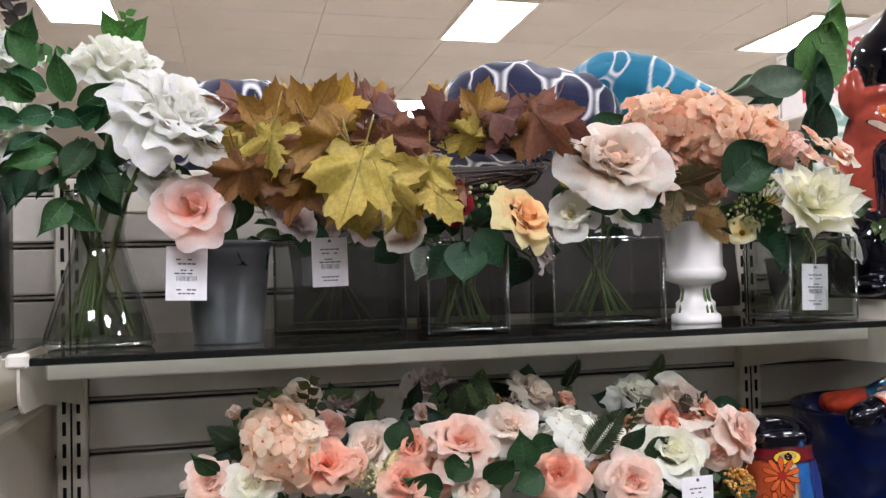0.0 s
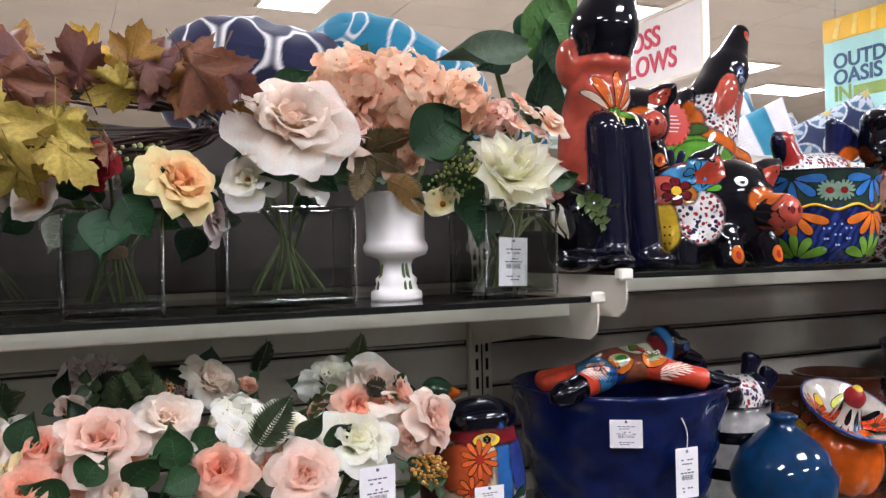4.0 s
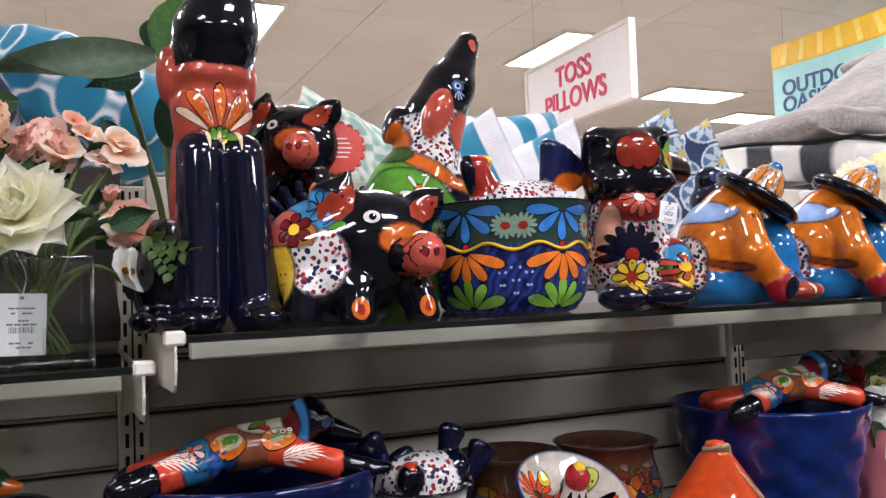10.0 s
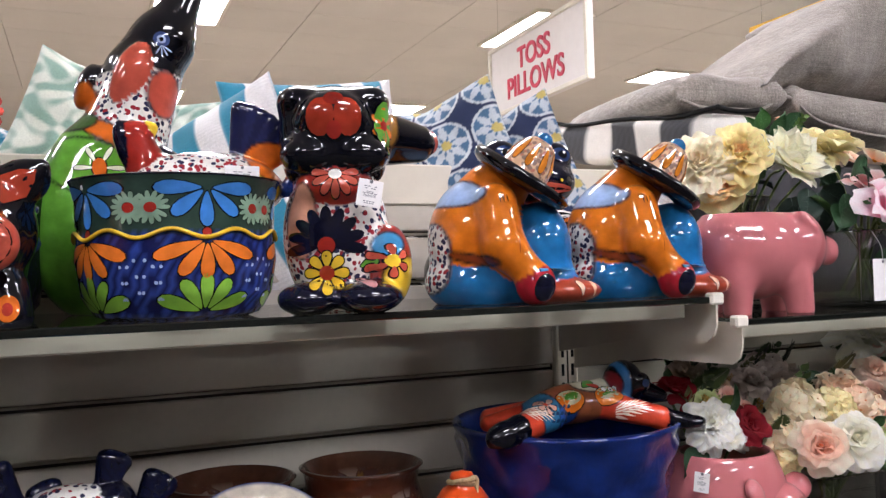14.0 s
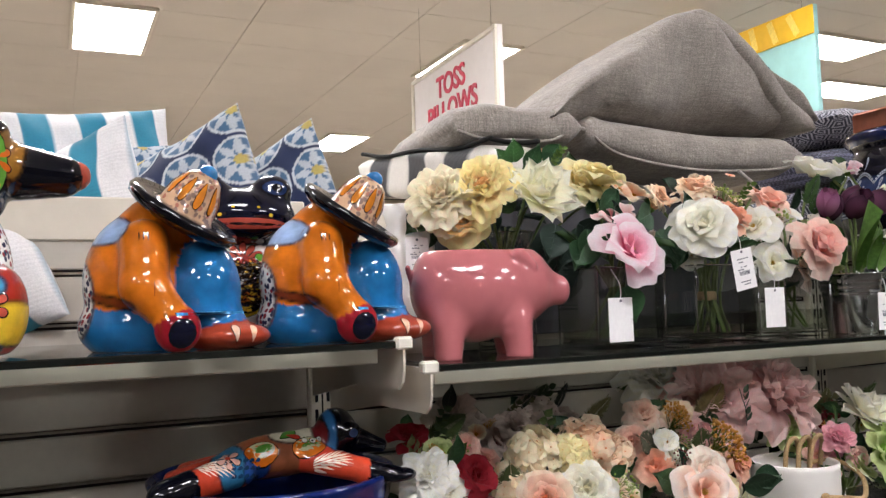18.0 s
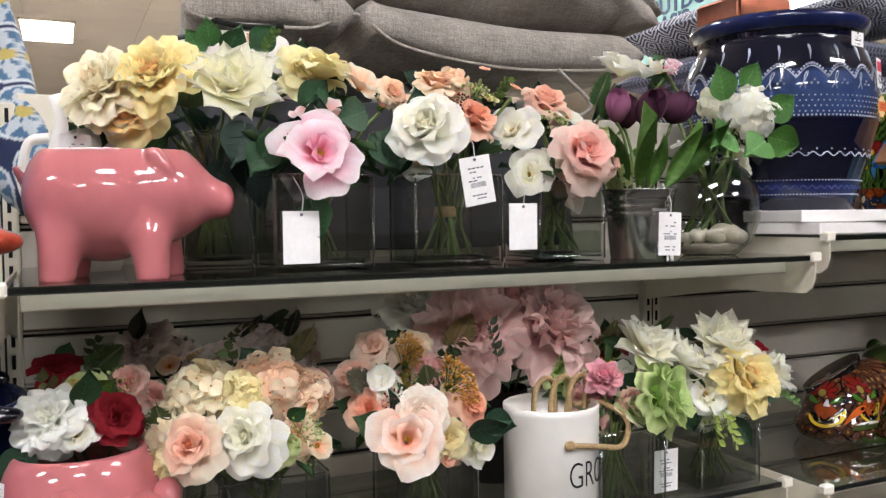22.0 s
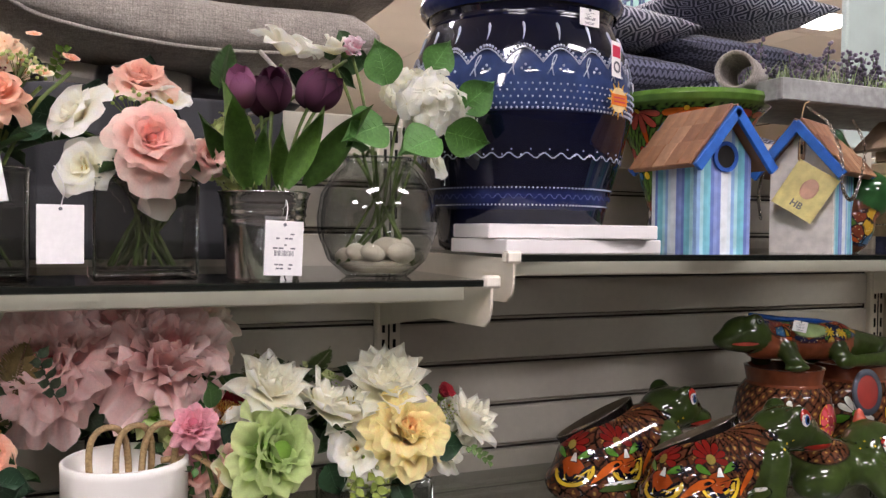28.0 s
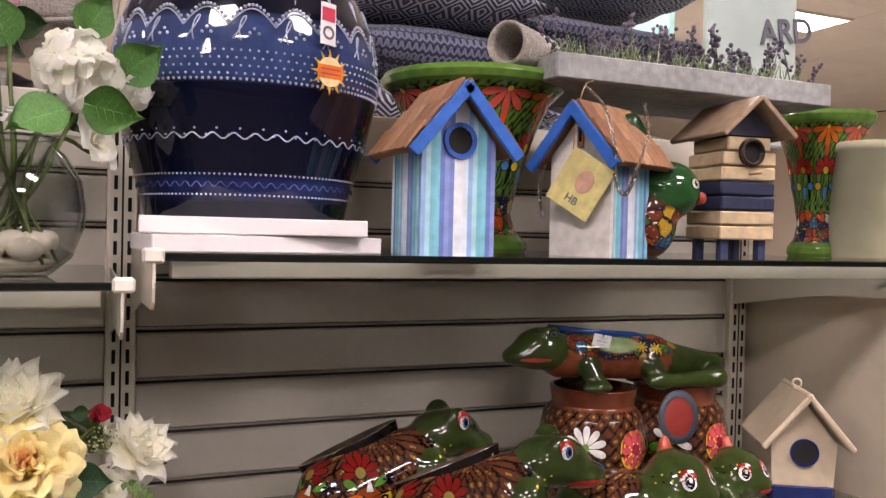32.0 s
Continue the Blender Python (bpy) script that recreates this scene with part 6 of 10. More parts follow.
arrangement("flower_arrangement", "very large pale pink silk peonies in a tall dark vase", ("cyl", 2.990, 1.32, LOW, .12, .12, .16, 0),
    [("peony", "palepink", (3.022, 1.200, 1.238), 0.0812), ("peony", "palepink", (2.980, 1.260, 1.281), 0.0908), ("peony", "palepink", (2.895, 1.220, 1.245), 0.0825), ("peony", "blush", (3.055, 1.300, 1.283), 0.0754), ("peony", "white", (2.844, 1.300, 1.276), 0.0744)],
    [((2.930, 1.200, 1.191), 0.0526, 300, "3c5640", "broad"), ((3.010, 1.180, 1.178), 0.0431, 330, "5d7a38", "broad")], group="vases of silk flowers", vmat=DARK, vlabel="black vase", ring=5)
arrangement("flower_arrangement", "green and pink silk ranunculus in a tagged square glass vase", ("box", 3.088, 1.10, LOW, .13, .11, .13, 2),
    [("ranunculus", "green", (3.141, 1.050, 1.148), 0.0573), ("ranunculus", "ranpink", (3.055, 1.080, 1.181), 0.0292), ("dahlia", "white", (3.151, 1.100, 1.214), 0.0576), ("ranunculus", "rosepink", (3.053, 1.120, 1.143), 0.0265), ("ranunculus", "green", (3.015, 1.160, 1.185), 0.0305), ("rose", "red", (3.075, 1.200, 1.168), 0.0376), ("dahlia", "white", (3.218, 1.100, 1.190), 0.0497), ("small", "lime", (3.235, 1.160, 1.218), 0.0346), ("magnolia", "lime", (3.104, 1.080, 1.124), 0.0350), ("rose", "wine", (3.178, 1.220, 1.205), 0.0392)],
    [((3.077, 1.100, 1.202), 0.0482, 90, "3c5a30", "broad"), ((3.097, 1.100, 1.147), 0.0563, 200, "4a6a3a", "sprig"), ((3.055, 1.100, 1.116), 0.0563, 250, "3c5a30", "sprig"), ((3.225, 1.080, 1.119), 0.0632, 290, "27452b", "broad"), ((3.176, 1.200, 1.208), 0.0439, 60, "20302a", "sprig")],
    [((3.159, 1.055, 1.027), 1, 4, True)], group="vases of silk flowers", ring=5)
arrangement("flower_arrangement", "yellow silk peony with white lilies in a thick square glass vase", ("box", 3.303, 1.12, LOW, .135, .115, .115, 2),
    [("peony", "yellow", (3.328, 1.070, 1.152), 0.0542), ("dahlia", "white", (3.312, 1.100, 1.210), 0.0587), ("lily", "white", (3.264, 1.100, 1.177), 0.0579), ("magnolia", "white", (3.268, 1.090, 1.131), 0.0483), ("bud", "red", (3.401, 1.100, 1.199), 0.0233), ("dahlia", "white", (3.444, 1.120, 1.147), 0.0459), ("berries", "lime", (3.283, 1.080, 1.103), 0.0371), ("magnolia", "ivory", (3.405, 1.120, 1.101), 0.0396)],
    [((3.370, 1.070, 1.134), 0.0665, 355, "26482c", "broad"), ((3.277, 1.060, 1.117), 0.0697, 275, "8a9a4a", "sprig"), ((3.254, 1.060, 1.120), 0.0697, 260, "8a9a4a", "sprig"), ((3.428, 1.090, 1.124), 0.0478, 325, "55703a", "sprig"), ((3.316, 1.070, 1.092), 0.0547, 290, "27452b")], group="vases of silk flowers", ring=3, lash=True)

# ---- painted clay animals and pots: second bay, upper shelf ----
def clay(name, shape, m, label, category="figurine", group="painted clay figures"):
    return solo(name, shape, CERAMIC, m, label, category, group)


def flat(s, c, r, normal, col, line=0.0016, n=14, lift=0.0009):
    return brush(s, [(oval(0, 0, *(r if hasattr(r, "__len__") else (r,)), n=n), col)], c, normal, line=line, lift=lift)


def eye(s, c, normal, r=0.012, white=WHITE):
    brush(s, [(oval(0, 0, r * 1.25, r), white), (oval(0.1 * r, 0, r * .55), BLACKBLUE), (oval(.3 * r, .25 * r, r * .16), WHITE)], c, normal, line=.0014)


def coyote_front():
    p = [ell((0, .03, .17), (.052, .058, .17), CORAL), ell((0, .005, .285), (.053, .048, .055), CORAL), ell((0, -.005, .330), (.050, .044, .022), CORAL),
         cone((-.027, -.040, .222), (-.034, -.058, .02), .029, .031, NAVY, rank=.004), cone((.027, -.040, .222), (.034, -.058, .02), .029, .031, NAVY, rank=.004),
         ell((-.042, -.074, .014), (.030, .036, .018), BLACKBLUE), ell((.042, -.074, .014), (.030, .036, .018), BLACKBLUE),
         ell((-.066, .0, .066), (.040, .060, .078), BLACKBLUE, rank=.006), ell((.066, .0, .066), (.040, .060, .078), BLACKBLUE, rank=.006)] + [
         ell((-.088, -.040, .014), (.028, .038, .016), BLACKBLUE), ell((.088, -.040, .014), (.028, .038, .016), BLACKBLUE),
         cone((.002, -.002, .355), (.006, -.004, .39), .047, .050, BLACKBLUE, blend=.004), cone((.006, -.006, .39), (.030, -.022, .478), .049, .026, BLACKBLUE, blend=.03), ell((.032, -.024, .488), (.022, .022, .02), BLACKBLUE),
         ell((-.054, .018, .335), (.014, .022, .038), CORAL), ell((.054, .022, .335), (.012, .018, .034), CORAL)]
    s = body(p, .012, .0034)
    marks = [(drop(.018 * math.cos(radians(a)), -.018 + .018 * math.sin(radians(a)), .046, .0062, a), hexc("e6cdb6")) for a in range(15, 180, 25)] + rosette(0, -.018, 7, .016, .056, .0105, hexc("dc6a2c"), None, 90, 180) + rosette(0, -.022, 7, .005, .015, .005, GREENC, YELLOW, 90, 170)
    brush(s, marks, (0, -.05, .262), (0, -1, 0))
    brush(s, [(drop(-.02 + .02 * k, 0, .03, .004, 90), hexc("e9d2b0")) for k in range(3)], (0, -.05, .225), (0, -1, 0), line=.0008)
    for sx in (-1, 1):
        for k in range(3):
            flat(s, (sx * .032 + .010 * (k - 1), -.1, .010), (.002, .008), (0, -1, .2), NAVY, .0008)
    return s


clay("coyote_figurine", coyote_front(), pose(1.057, 1.165, GB, 0, 0, 4), "tall howling clay coyote, glazed dark blue with a coral chest")


def coyote_side():
    p = [ell((-.035, 0, .12), (.088, .07, .13), GREENC), ell((-.020, 0, .20), (.072, .06, .075), GREENC), cone((-.005, 0, .22), (.030, 0, .325), .062, .050, WHITE, fleck=1.0),
         cone((.028, 0, .335), (.058, 0, .385), .050, .044, BLACKBLUE), cone((.058, 0, .385), (.096, 0, .464), .042, .020, BLACKBLUE),
         ell((.012, -.047, .325), (.021, .011, .046), CORAL, (0, 22, 0)), ell((-.042, .015, .318), (.016, .03, .034), BLACKBLUE, (0, 20, 0)),
         cone((.05, -.03, .20), (.075, -.05, .02), .03, .026, NAVY), cone((.05, .03, .20), (.075, .05, .02), .03, .026, NAVY)]
    z = [ell((.058, -.05, .300), (.026, .05, .034), CORAL), ell((-.005, -.06, .236), (.095, .06, .013), ORANGE, (0, 28, 0)), ell((-.04, -.06, .195), (.085, .06, .038), GREENC, (0, 22, 0)), ell((-.048, -.02, .290), (.018, .05, .03), ORANGE), ell((-.060, -.03, .262), (.03, .05, .014), hexc("3a5a2c"))]
    s = body(p, .012, .0042, None, z)
    brush(s, [(drop(.006 * math.cos(radians(a)), .006 * math.sin(radians(a)), .026, .004, a), hexc("dfe6c8")) for a in range(0, 360, 60)] + [(oval(0, 0, .009, .013), ORANGE)], (-.03, -.08, .195), (0, -1, 0))
    brush(s, [(oval(0, 0, .011), hexc("3a4a74")), (oval(0, 0, .006), hexc("9fb0d0")), (oval(0, 0, .003), BLACKBLUE)] + [(drop(0, -.008, .016, .0016, a), hexc("9fb0d0")) for a in (240, 270, 300, 330)], (.052, -.06, .378), (0, -1, .1), line=.0012)
    flat(s, (.098, -.03, .455), (.007, .011), (.4, -1, 0), CORAL)
    return s


clay("coyote_figurine", coyote_side(), pose(1.425, 1.33, GB), "clay coyote with raised snout, green body and flecked neck")


def pig():
    """A round dark pig with patchwork flanks, its big head turned to the viewer and a little to +x."""
    p = [ell((-.012, .012, .090), (.106, .090, .086), BLACKBLUE), ell((.030, -.036, .102), (.080, .058, .074), BLACKBLUE), ell((-.004, -.006, .056), (.094, .080, .052), BLACKBLUE), cone((.062, -.078, .090), (.076, -.104, .086), .029, .030, CORAL, blend=.005),
         cone((-.066, -.050, .04), (-.070, -.056, .010), .027, .025, BLACKBLUE), cone((-.002, -.072, .04), (-.004, -.080, .010), .025, .024, BLACKBLUE), cone((.080, -.052, .04), (.086, -.058, .010), .024, .023, BLACKBLUE), cone((-.06, .06, .04), (-.065, .065, .010), .027, .024, BLACKBLUE),
         ell((-.024, -.050, .156), (.036, .013, .030), BLACKBLUE, (0, 24, 0)), cone((-.020, -.052, .170), (-.008, -.056, .193), .020, .006, BLACKBLUE), ell((.092, -.042, .150), (.034, .013, .025), BLACKBLUE, (0, -24, 0)), cone((.102, -.044, .158), (.117, -.046, .170), .017, .006, BLACKBLUE), ell((-.112, .03, .12), (.010, .010, .018), BLACKBLUE)]
    z = [ell((-.052, -.075, .082), (.038, .05, .044), WHITE, fleck=1.0), ell((-.050, -.045, .146), (.048, .05, .028), SKY), ell((-.104, -.045, .068), (.026, .05, .044), YELLOW), ell((-.092, -.03, .128), (.026, .05, .028), CORAL), ell((.058, -.09, .106), (.036, .03, .022), ORANGE), ell((-.070, -.06, .118), (.020, .05, .018), hexc("b06a24"))]
    s = body(p, .012, .0034, None, z)
    brush(s, rosette(-.008, .012, 6, .006, .017, .009, MAROON, YELLOW), (-.075, -.065, .112), (-.4, -1, .1))
    brush(s, rosette(0, 0, 5, .004, .014, .006, SKY, REDC), (-.045, -.06, .150), (-.2, -1, .5))
    brush(s, [(drop(0, 0, .024, .007, 10), GREENC), (drop(-.004, .006, .020, .006, 60), hexc("3f8fc0"))], (-.040, -.08, .124), (-.2, -1, .2))
    ear = hexc("a33a26")
    brush(s, [([(-.026, -.022), (.002, -.026), (.020, -.014), (.024, .008), (.022, .026), (.010, .022), (-.008, .012), (-.022, -.004)], ear)], (-.026, -.08, .158), (-.1, -1, .1))
    brush(s, [([(-.022, -.014), (-.004, -.022), (.016, -.012), (.024, .004), (.026, .016), (.010, .016), (-.008, .010), (-.020, .000)], ear)], (.090, -.08, .150), (.15, -1, .1))
    brush(s, [(oval(0, 0, .025, .024), CORAL), (oval(-.007, .002, .0035, .0060), MAROON), (oval(.008, .002, .0035, .0060), MAROON)], (.080, -.135, .086), (.42, -1, 0))
    eye(s, (.016, -.09, .136), (-.1, -1, .25), .0088)
    for c in ((-.004, -.100), (.088, -.075)):
        brush(s, [(oval(0, 0, .011, .014), ORANGE), (oval(0, -.001, .005, .007), REDC)], (*c, .020), (.1, -1, .1))
    for k in range(9):
        flat(s, (-.118 + .010 * (k % 3), -.06, .04 + .013 * (k // 3)), .0018, (-.7, -1, 0), MAROON, 0)
    return s


pg = pig().mesh("pig_figurine", CERAMIC)
solo("pig_figurine", pg, None, pose(1.226, 1.124, GB, 0, 0, -8), "dark blue clay pig with painted patchwork flanks and coral snout", "figurine", "painted clay figures")
# a second pig sits on a dark pot behind
pot_b = Shape().add(*lathe([(0, 0), (.07, 0), (.085, .02), (.095, .12), (.10, .205), (.102, .212), (.094, .212), (.09, .19), (0, .18)], 40), NAVY)
for k in range(9):
    pot_b.add(*ball((.09 * math.cos(k * .7), .09 * math.sin(k * .7), .12), (.02, .02, .02), 8, 6), COBALT)
clay("plant_pot", pot_b, pose(1.235, 1.325, GB) @ Matrix.Diagonal((1, 1, .80, 1)), "dark blue glazed pot with raised knobs", "plant pot")
solo("pig_figurine", pg, None, pose(1.192, 1.300, GB + .168, 0, 0, -42) @ Matrix.Diagonal((.86, .86, .88, 1)), "dark clay pig resting on a blue pot behind others", "figurine", "painted clay figures")
TAGRED = mat("red_tag_card", .6, hexc("cf4a3c"), grain=(40, .05))
disc = Shape().add(*lathe([(0, 0), (.036, 0), (.037, .0006), (.036, .0012), (0, .0012)], 36))
rt = solo("round_tag", disc, TAGRED, Matrix.Translation((1.247, 1.222, 1.654)) @ pose(0, 0, 0, 84, 0, -8), "round red paper tag with scalloped edge and white lines", "tag")
scal = Shape()
for k in range(18):
    scal.add(*lathe([(0, 0), (.006, 0), (.006, .001), (0, .001)], 8), (1, 1, 1), pose(.036 * math.cos(k * .349), .036 * math.sin(k * .349), 0))
part("scalloped_edge", scal, TAGRED, rt)
for k in range(5):
    part("print_line", Shape().add(*box(.040 - .006 * abs(k - 2), .0018, .0004, .0001, (0, .014 - .007 * k, .0015))), PAPER, rt, smooth=False)


def fan(n, r, col, spread, m, fat=.009):
    """The ribs of a fanned tail, as lumps for a fused body."""
    out = []
    for i in range(n):
        a = radians(-spread / 2 + spread * i / (n - 1))
        tip = m @ Vector((r * math.sin(a), 0, r * math.cos(a)))
        out.append(cone(m.translation, tip, fat * .7, fat, col * (.8 + .4 * (i % 2)), blend=.004))
    return out


def hen():
    p = [ell((0, 0, .055), (.115, .06, .050), WHITE, fleck=1.0), cone((-.080, 0, .075), (-.100, 0, .125), .030, .020, REDC), ell((-.112, 0, .110), (.016, .016, .036), NAVY, (0, -20, 0)), ell((-.080, 0, .135), (.012, .010, .010), YELLOW)]
    p += fan(7, .105, hexc("1a1f44"), 52, pose(.040, 0, .060, 0, 32, 0), .014) + fan(4, .05, COBALT, 60, pose(.11, -.02, .05, 0, 60, 0))
    s = body(p, .012, .0036, None, [ell((.06, -.05, .05), (.05, .05, .03), YELLOW), ell((.09, 0, .09), (.04, .08, .03), ORANGE)])
    brush(s, rosette(.0, .0, 5, .004, .014, .006, ORANGE, YELLOW), (.03, -.055, .06), (0, -1, .2))
    return s


hb = clay("hen_figurine", hen(), pose(1.515, 1.14, GB + .106) @ Matrix.Diagonal((.82, .9, .9, 1)), "clay hen with flecked white body and blue tail, in a pot")
price_tag(hb, (.04, -.066, .062), 0, 5, .05, .034, True, 0)
dk = body(fan(8, .10, hexc("1b2038"), 120, pose(0, 0, .02, 12, -20, 0)) + fan(8, .10, hexc("1b2038"), 120, pose(.05, -.02, .02, 12, 20, 0)) + [ell((.02, 0, .02), (.06, .04, .03), NAVY)], .006, .0036)
clay("fish_tail_figurine", dk, pose(1.20, 1.235, GB + .105) @ Matrix.Diagonal((.8, .8, .8, 1)), "dark blue ribbed clay tail of a fish planter")


def talavera_pot():
    h, k1 = .166, .80
    prof = [(0, 0), (.080, 0), (.094, .005), (.108, .030), (.114, .07), (.112, .105), (.113, .14), (.118, .160), (.121, h), (.116, h + .001), (.110, .15), (.105, .1), (.08, .012), (0, .012)]
    fine = []
    for i in range(len(prof) - 1):
        for q in range(4):
            fine.append(tuple(np.array(prof[i]) * (1 - q / 4) + np.array(prof[i + 1]) * q / 4))
    s = Shape()
    vs, fs = lathe(fine, 120)
    vs = np.array(vs)
    col = np.tile(hexc("2a3f86"), (len(vs), 1))
    a = np.arctan2(vs[:, 1], vs[:, 0])
    u, w = (a * .114 + vs[:, 2]) / .015, (a * .114 - vs[:, 2]) / .015
    near = np.minimum(np.abs(u - np.round(u)), np.abs(w - np.round(w)))
    col = np.where((near < .16)[:, None], hexc("141a48"), col)
    col[vs[:, 2] > .098] = hexc("2c4038")
    col[vs[:, 2] > h - .003] = NAVY
    s.add(vs, fs, col)
    form = Shape().add(*lathe(prof[2:9], 96))
    for k in range(5):
        a = -90 + 72 * (k - 2) + 10
        n = (math.cos(radians(a)), math.sin(radians(a)), 0)
        c = (n[0] * .11, n[1] * .11, 0)
        up = (0, 0, 1)
        for ang, ln in ((180, .048), (222, .042), (270, .040), (318, .042), (360, .048)):
            brush(form, [(drop(.006 * math.cos(radians(ang)), .150 + .004 * math.sin(radians(ang)), ln, .0105, ang), hexc("3b7cc4"))], c, n, up, into=s)
        for ang, ln in ((200, .052), (235, .044), (270, .040), (305, .044), (340, .052)):
            brush(form, [(drop(.006 * math.cos(radians(ang)), .091 + .004 * math.sin(radians(ang)), ln, .0105, ang), hexc("e0762a"))], c, n, up, into=s)
        for ang, ln in ((20, .046), (55, .040), (90, .040), (125, .040), (160, .046)):
            brush(form, [(drop(.006 * math.cos(radians(ang)), .010 + .004 * math.sin(radians(ang)), ln, .010, ang), hexc("7cae3e"))], c, n, up, into=s)
        brush(form, [(oval(0, .100, .005), REDC)], c, n, up, line=.001, into=s)
        for sx in (-1, 1):
            brush(form, [(drop(sx * .056, .128, .019, .0034, 25 * q), hexc("83a08a")) for q in range(14)] + [(oval(sx * .056, .128, .006), REDC)], c, n, up, line=.0005, into=s)
            for q in range(3):
                for w2 in range(3):
                    brush(form, [(oval(sx * (.047 + .015 * q), .026 + .018 * w2 + .007 * (q % 2), .0017, .0022, 6), hexc("9fb4dc"))], c, n, up, line=0, into=s)
    wave = []
    for i in range(150):
        a = 2 * math.pi * i / 150
        wave.append((.1148 * math.cos(a), .1148 * math.sin(a), .099 + .005 * math.sin(a * 10)))
    wave.append(wave[0])
    s.add(*tube(wave, .0026, 6), YELLOW)
    return s


clay("plant_pot", talavera_pot(), pose(1.478, 1.126, GB) @ Matrix.Diagonal((1, 1, .96, 1)), "hand-painted pot with blue, orange and green petals", "plant pot")


def bulldog():
    p = [ell((0, .01, .095), (.066, .062, .100), WHITE, fleck=1.0), ell((0, -.005, .222), (.062, .052, .052), BLACKBLUE), ell((0, -.045, .236), (.040, .022, .030), BLACKBLUE), ell((-.030, -.034, .190), (.036, .028, .024), BLACKBLUE), ell((.030, -.034, .190), (.036, .028, .024), BLACKBLUE), ell((-.045, -.01, .258), (.024, .03, .020), BLACKBLUE), ell((.045, -.01, .258), (.024, .03, .020), BLACKBLUE),
         ell((-.054, -.002, .215), (.013, .028, .052), BLACKBLUE), ell((.054, -.002, .215), (.013, .028, .052), BLACKBLUE), ell((0, -.01, .262), (.052, .035, .014), BLACKBLUE), cone((.02, .01, .222), (.108, .060, .218), .044, .026, BLACKBLUE), ell((.124, .068, .220), (.016, .018, .018), CORAL, blend=.003)] + [
         ell((-.034, -.062, .018), (.036, .042, .020), NAVY, rank=.002), ell((.036, -.062, .018), (.040, .042, .020), NAVY, rank=.002), ell((0, -.02, .150), (.046, .045, .025), REDC), ell((.066, -.02, .055), (.026, .042, .05), REDC)]
    z = [ell((-.046, -.05, .11), (.024, .04, .05), hexc("d79a7e")), ell((.080, -.03, .04), (.03, .06, .025), YELLOW), ell((.070, 0, .235), (.012, .04, .03), hexc("9a6a2a")), ell((.06, -.05, .08), (.02, .03, .016), SKY)]
    s = body(p, .012, .0034, None, z)
    brush(s, [(oval(-.016, -.006, .0165, .022), hexc("96301f")), (oval(.016, -.006, .0165, .022), hexc("96301f")), (oval(0, .014, .012, .009), hexc("7c2018")), (oval(0, -.022, .009, .009), REDC)], (0, -.065, .240), (0, -1, .25), line=.0010)
    brush(s, rosette(0, 0, 9, .008, .038, .0078, NAVY, REDC, 90, 190), (-.012, -.065, .082), (0, -1, .1))
    brush(s, rosette(0, 0, 8, .007, .019, .008, YELLOW, REDC), (-.012, -.065, .048), (0, -1, 0))
    brush(s, rosette(0, 0, 7, .006, .022, .0065, CORAL, WHITE, 270, 200), (0, -.06, .165), (0, -1, .2))
    brush(s, [(drop(.018, .0, .022, .008, 20), GREENC), (drop(.012, -.016, .02, .007, 340), hexc("c98a8a"))], (.012, -.065, .055), (.1, -1, 0))
    brush(s, rosette(0, 0, 6, .006, .014, .006, CORAL, YELLOW), (.066, -.06, .06), (.6, -1, 0))
    brush(s, [(oval(0, 0, .016, .034), GREENC)] + rosette(0, .004, 6, .005, .018, .006, ORANGE, REDC) + [(oval(0, -.026, .006, .005), YELLOW)], (.062, -.03, .222), (.8, -1, 0))
    return s


bd = clay("dog_figurine", bulldog(), pose(1.664, 1.092, GB, 0, 0, -16), "clay bulldog with dark blue head, red muzzle, flecked body")
price_tag(bd, (.040, -.066, .140), 10, 12, .030, .032, True, 0)


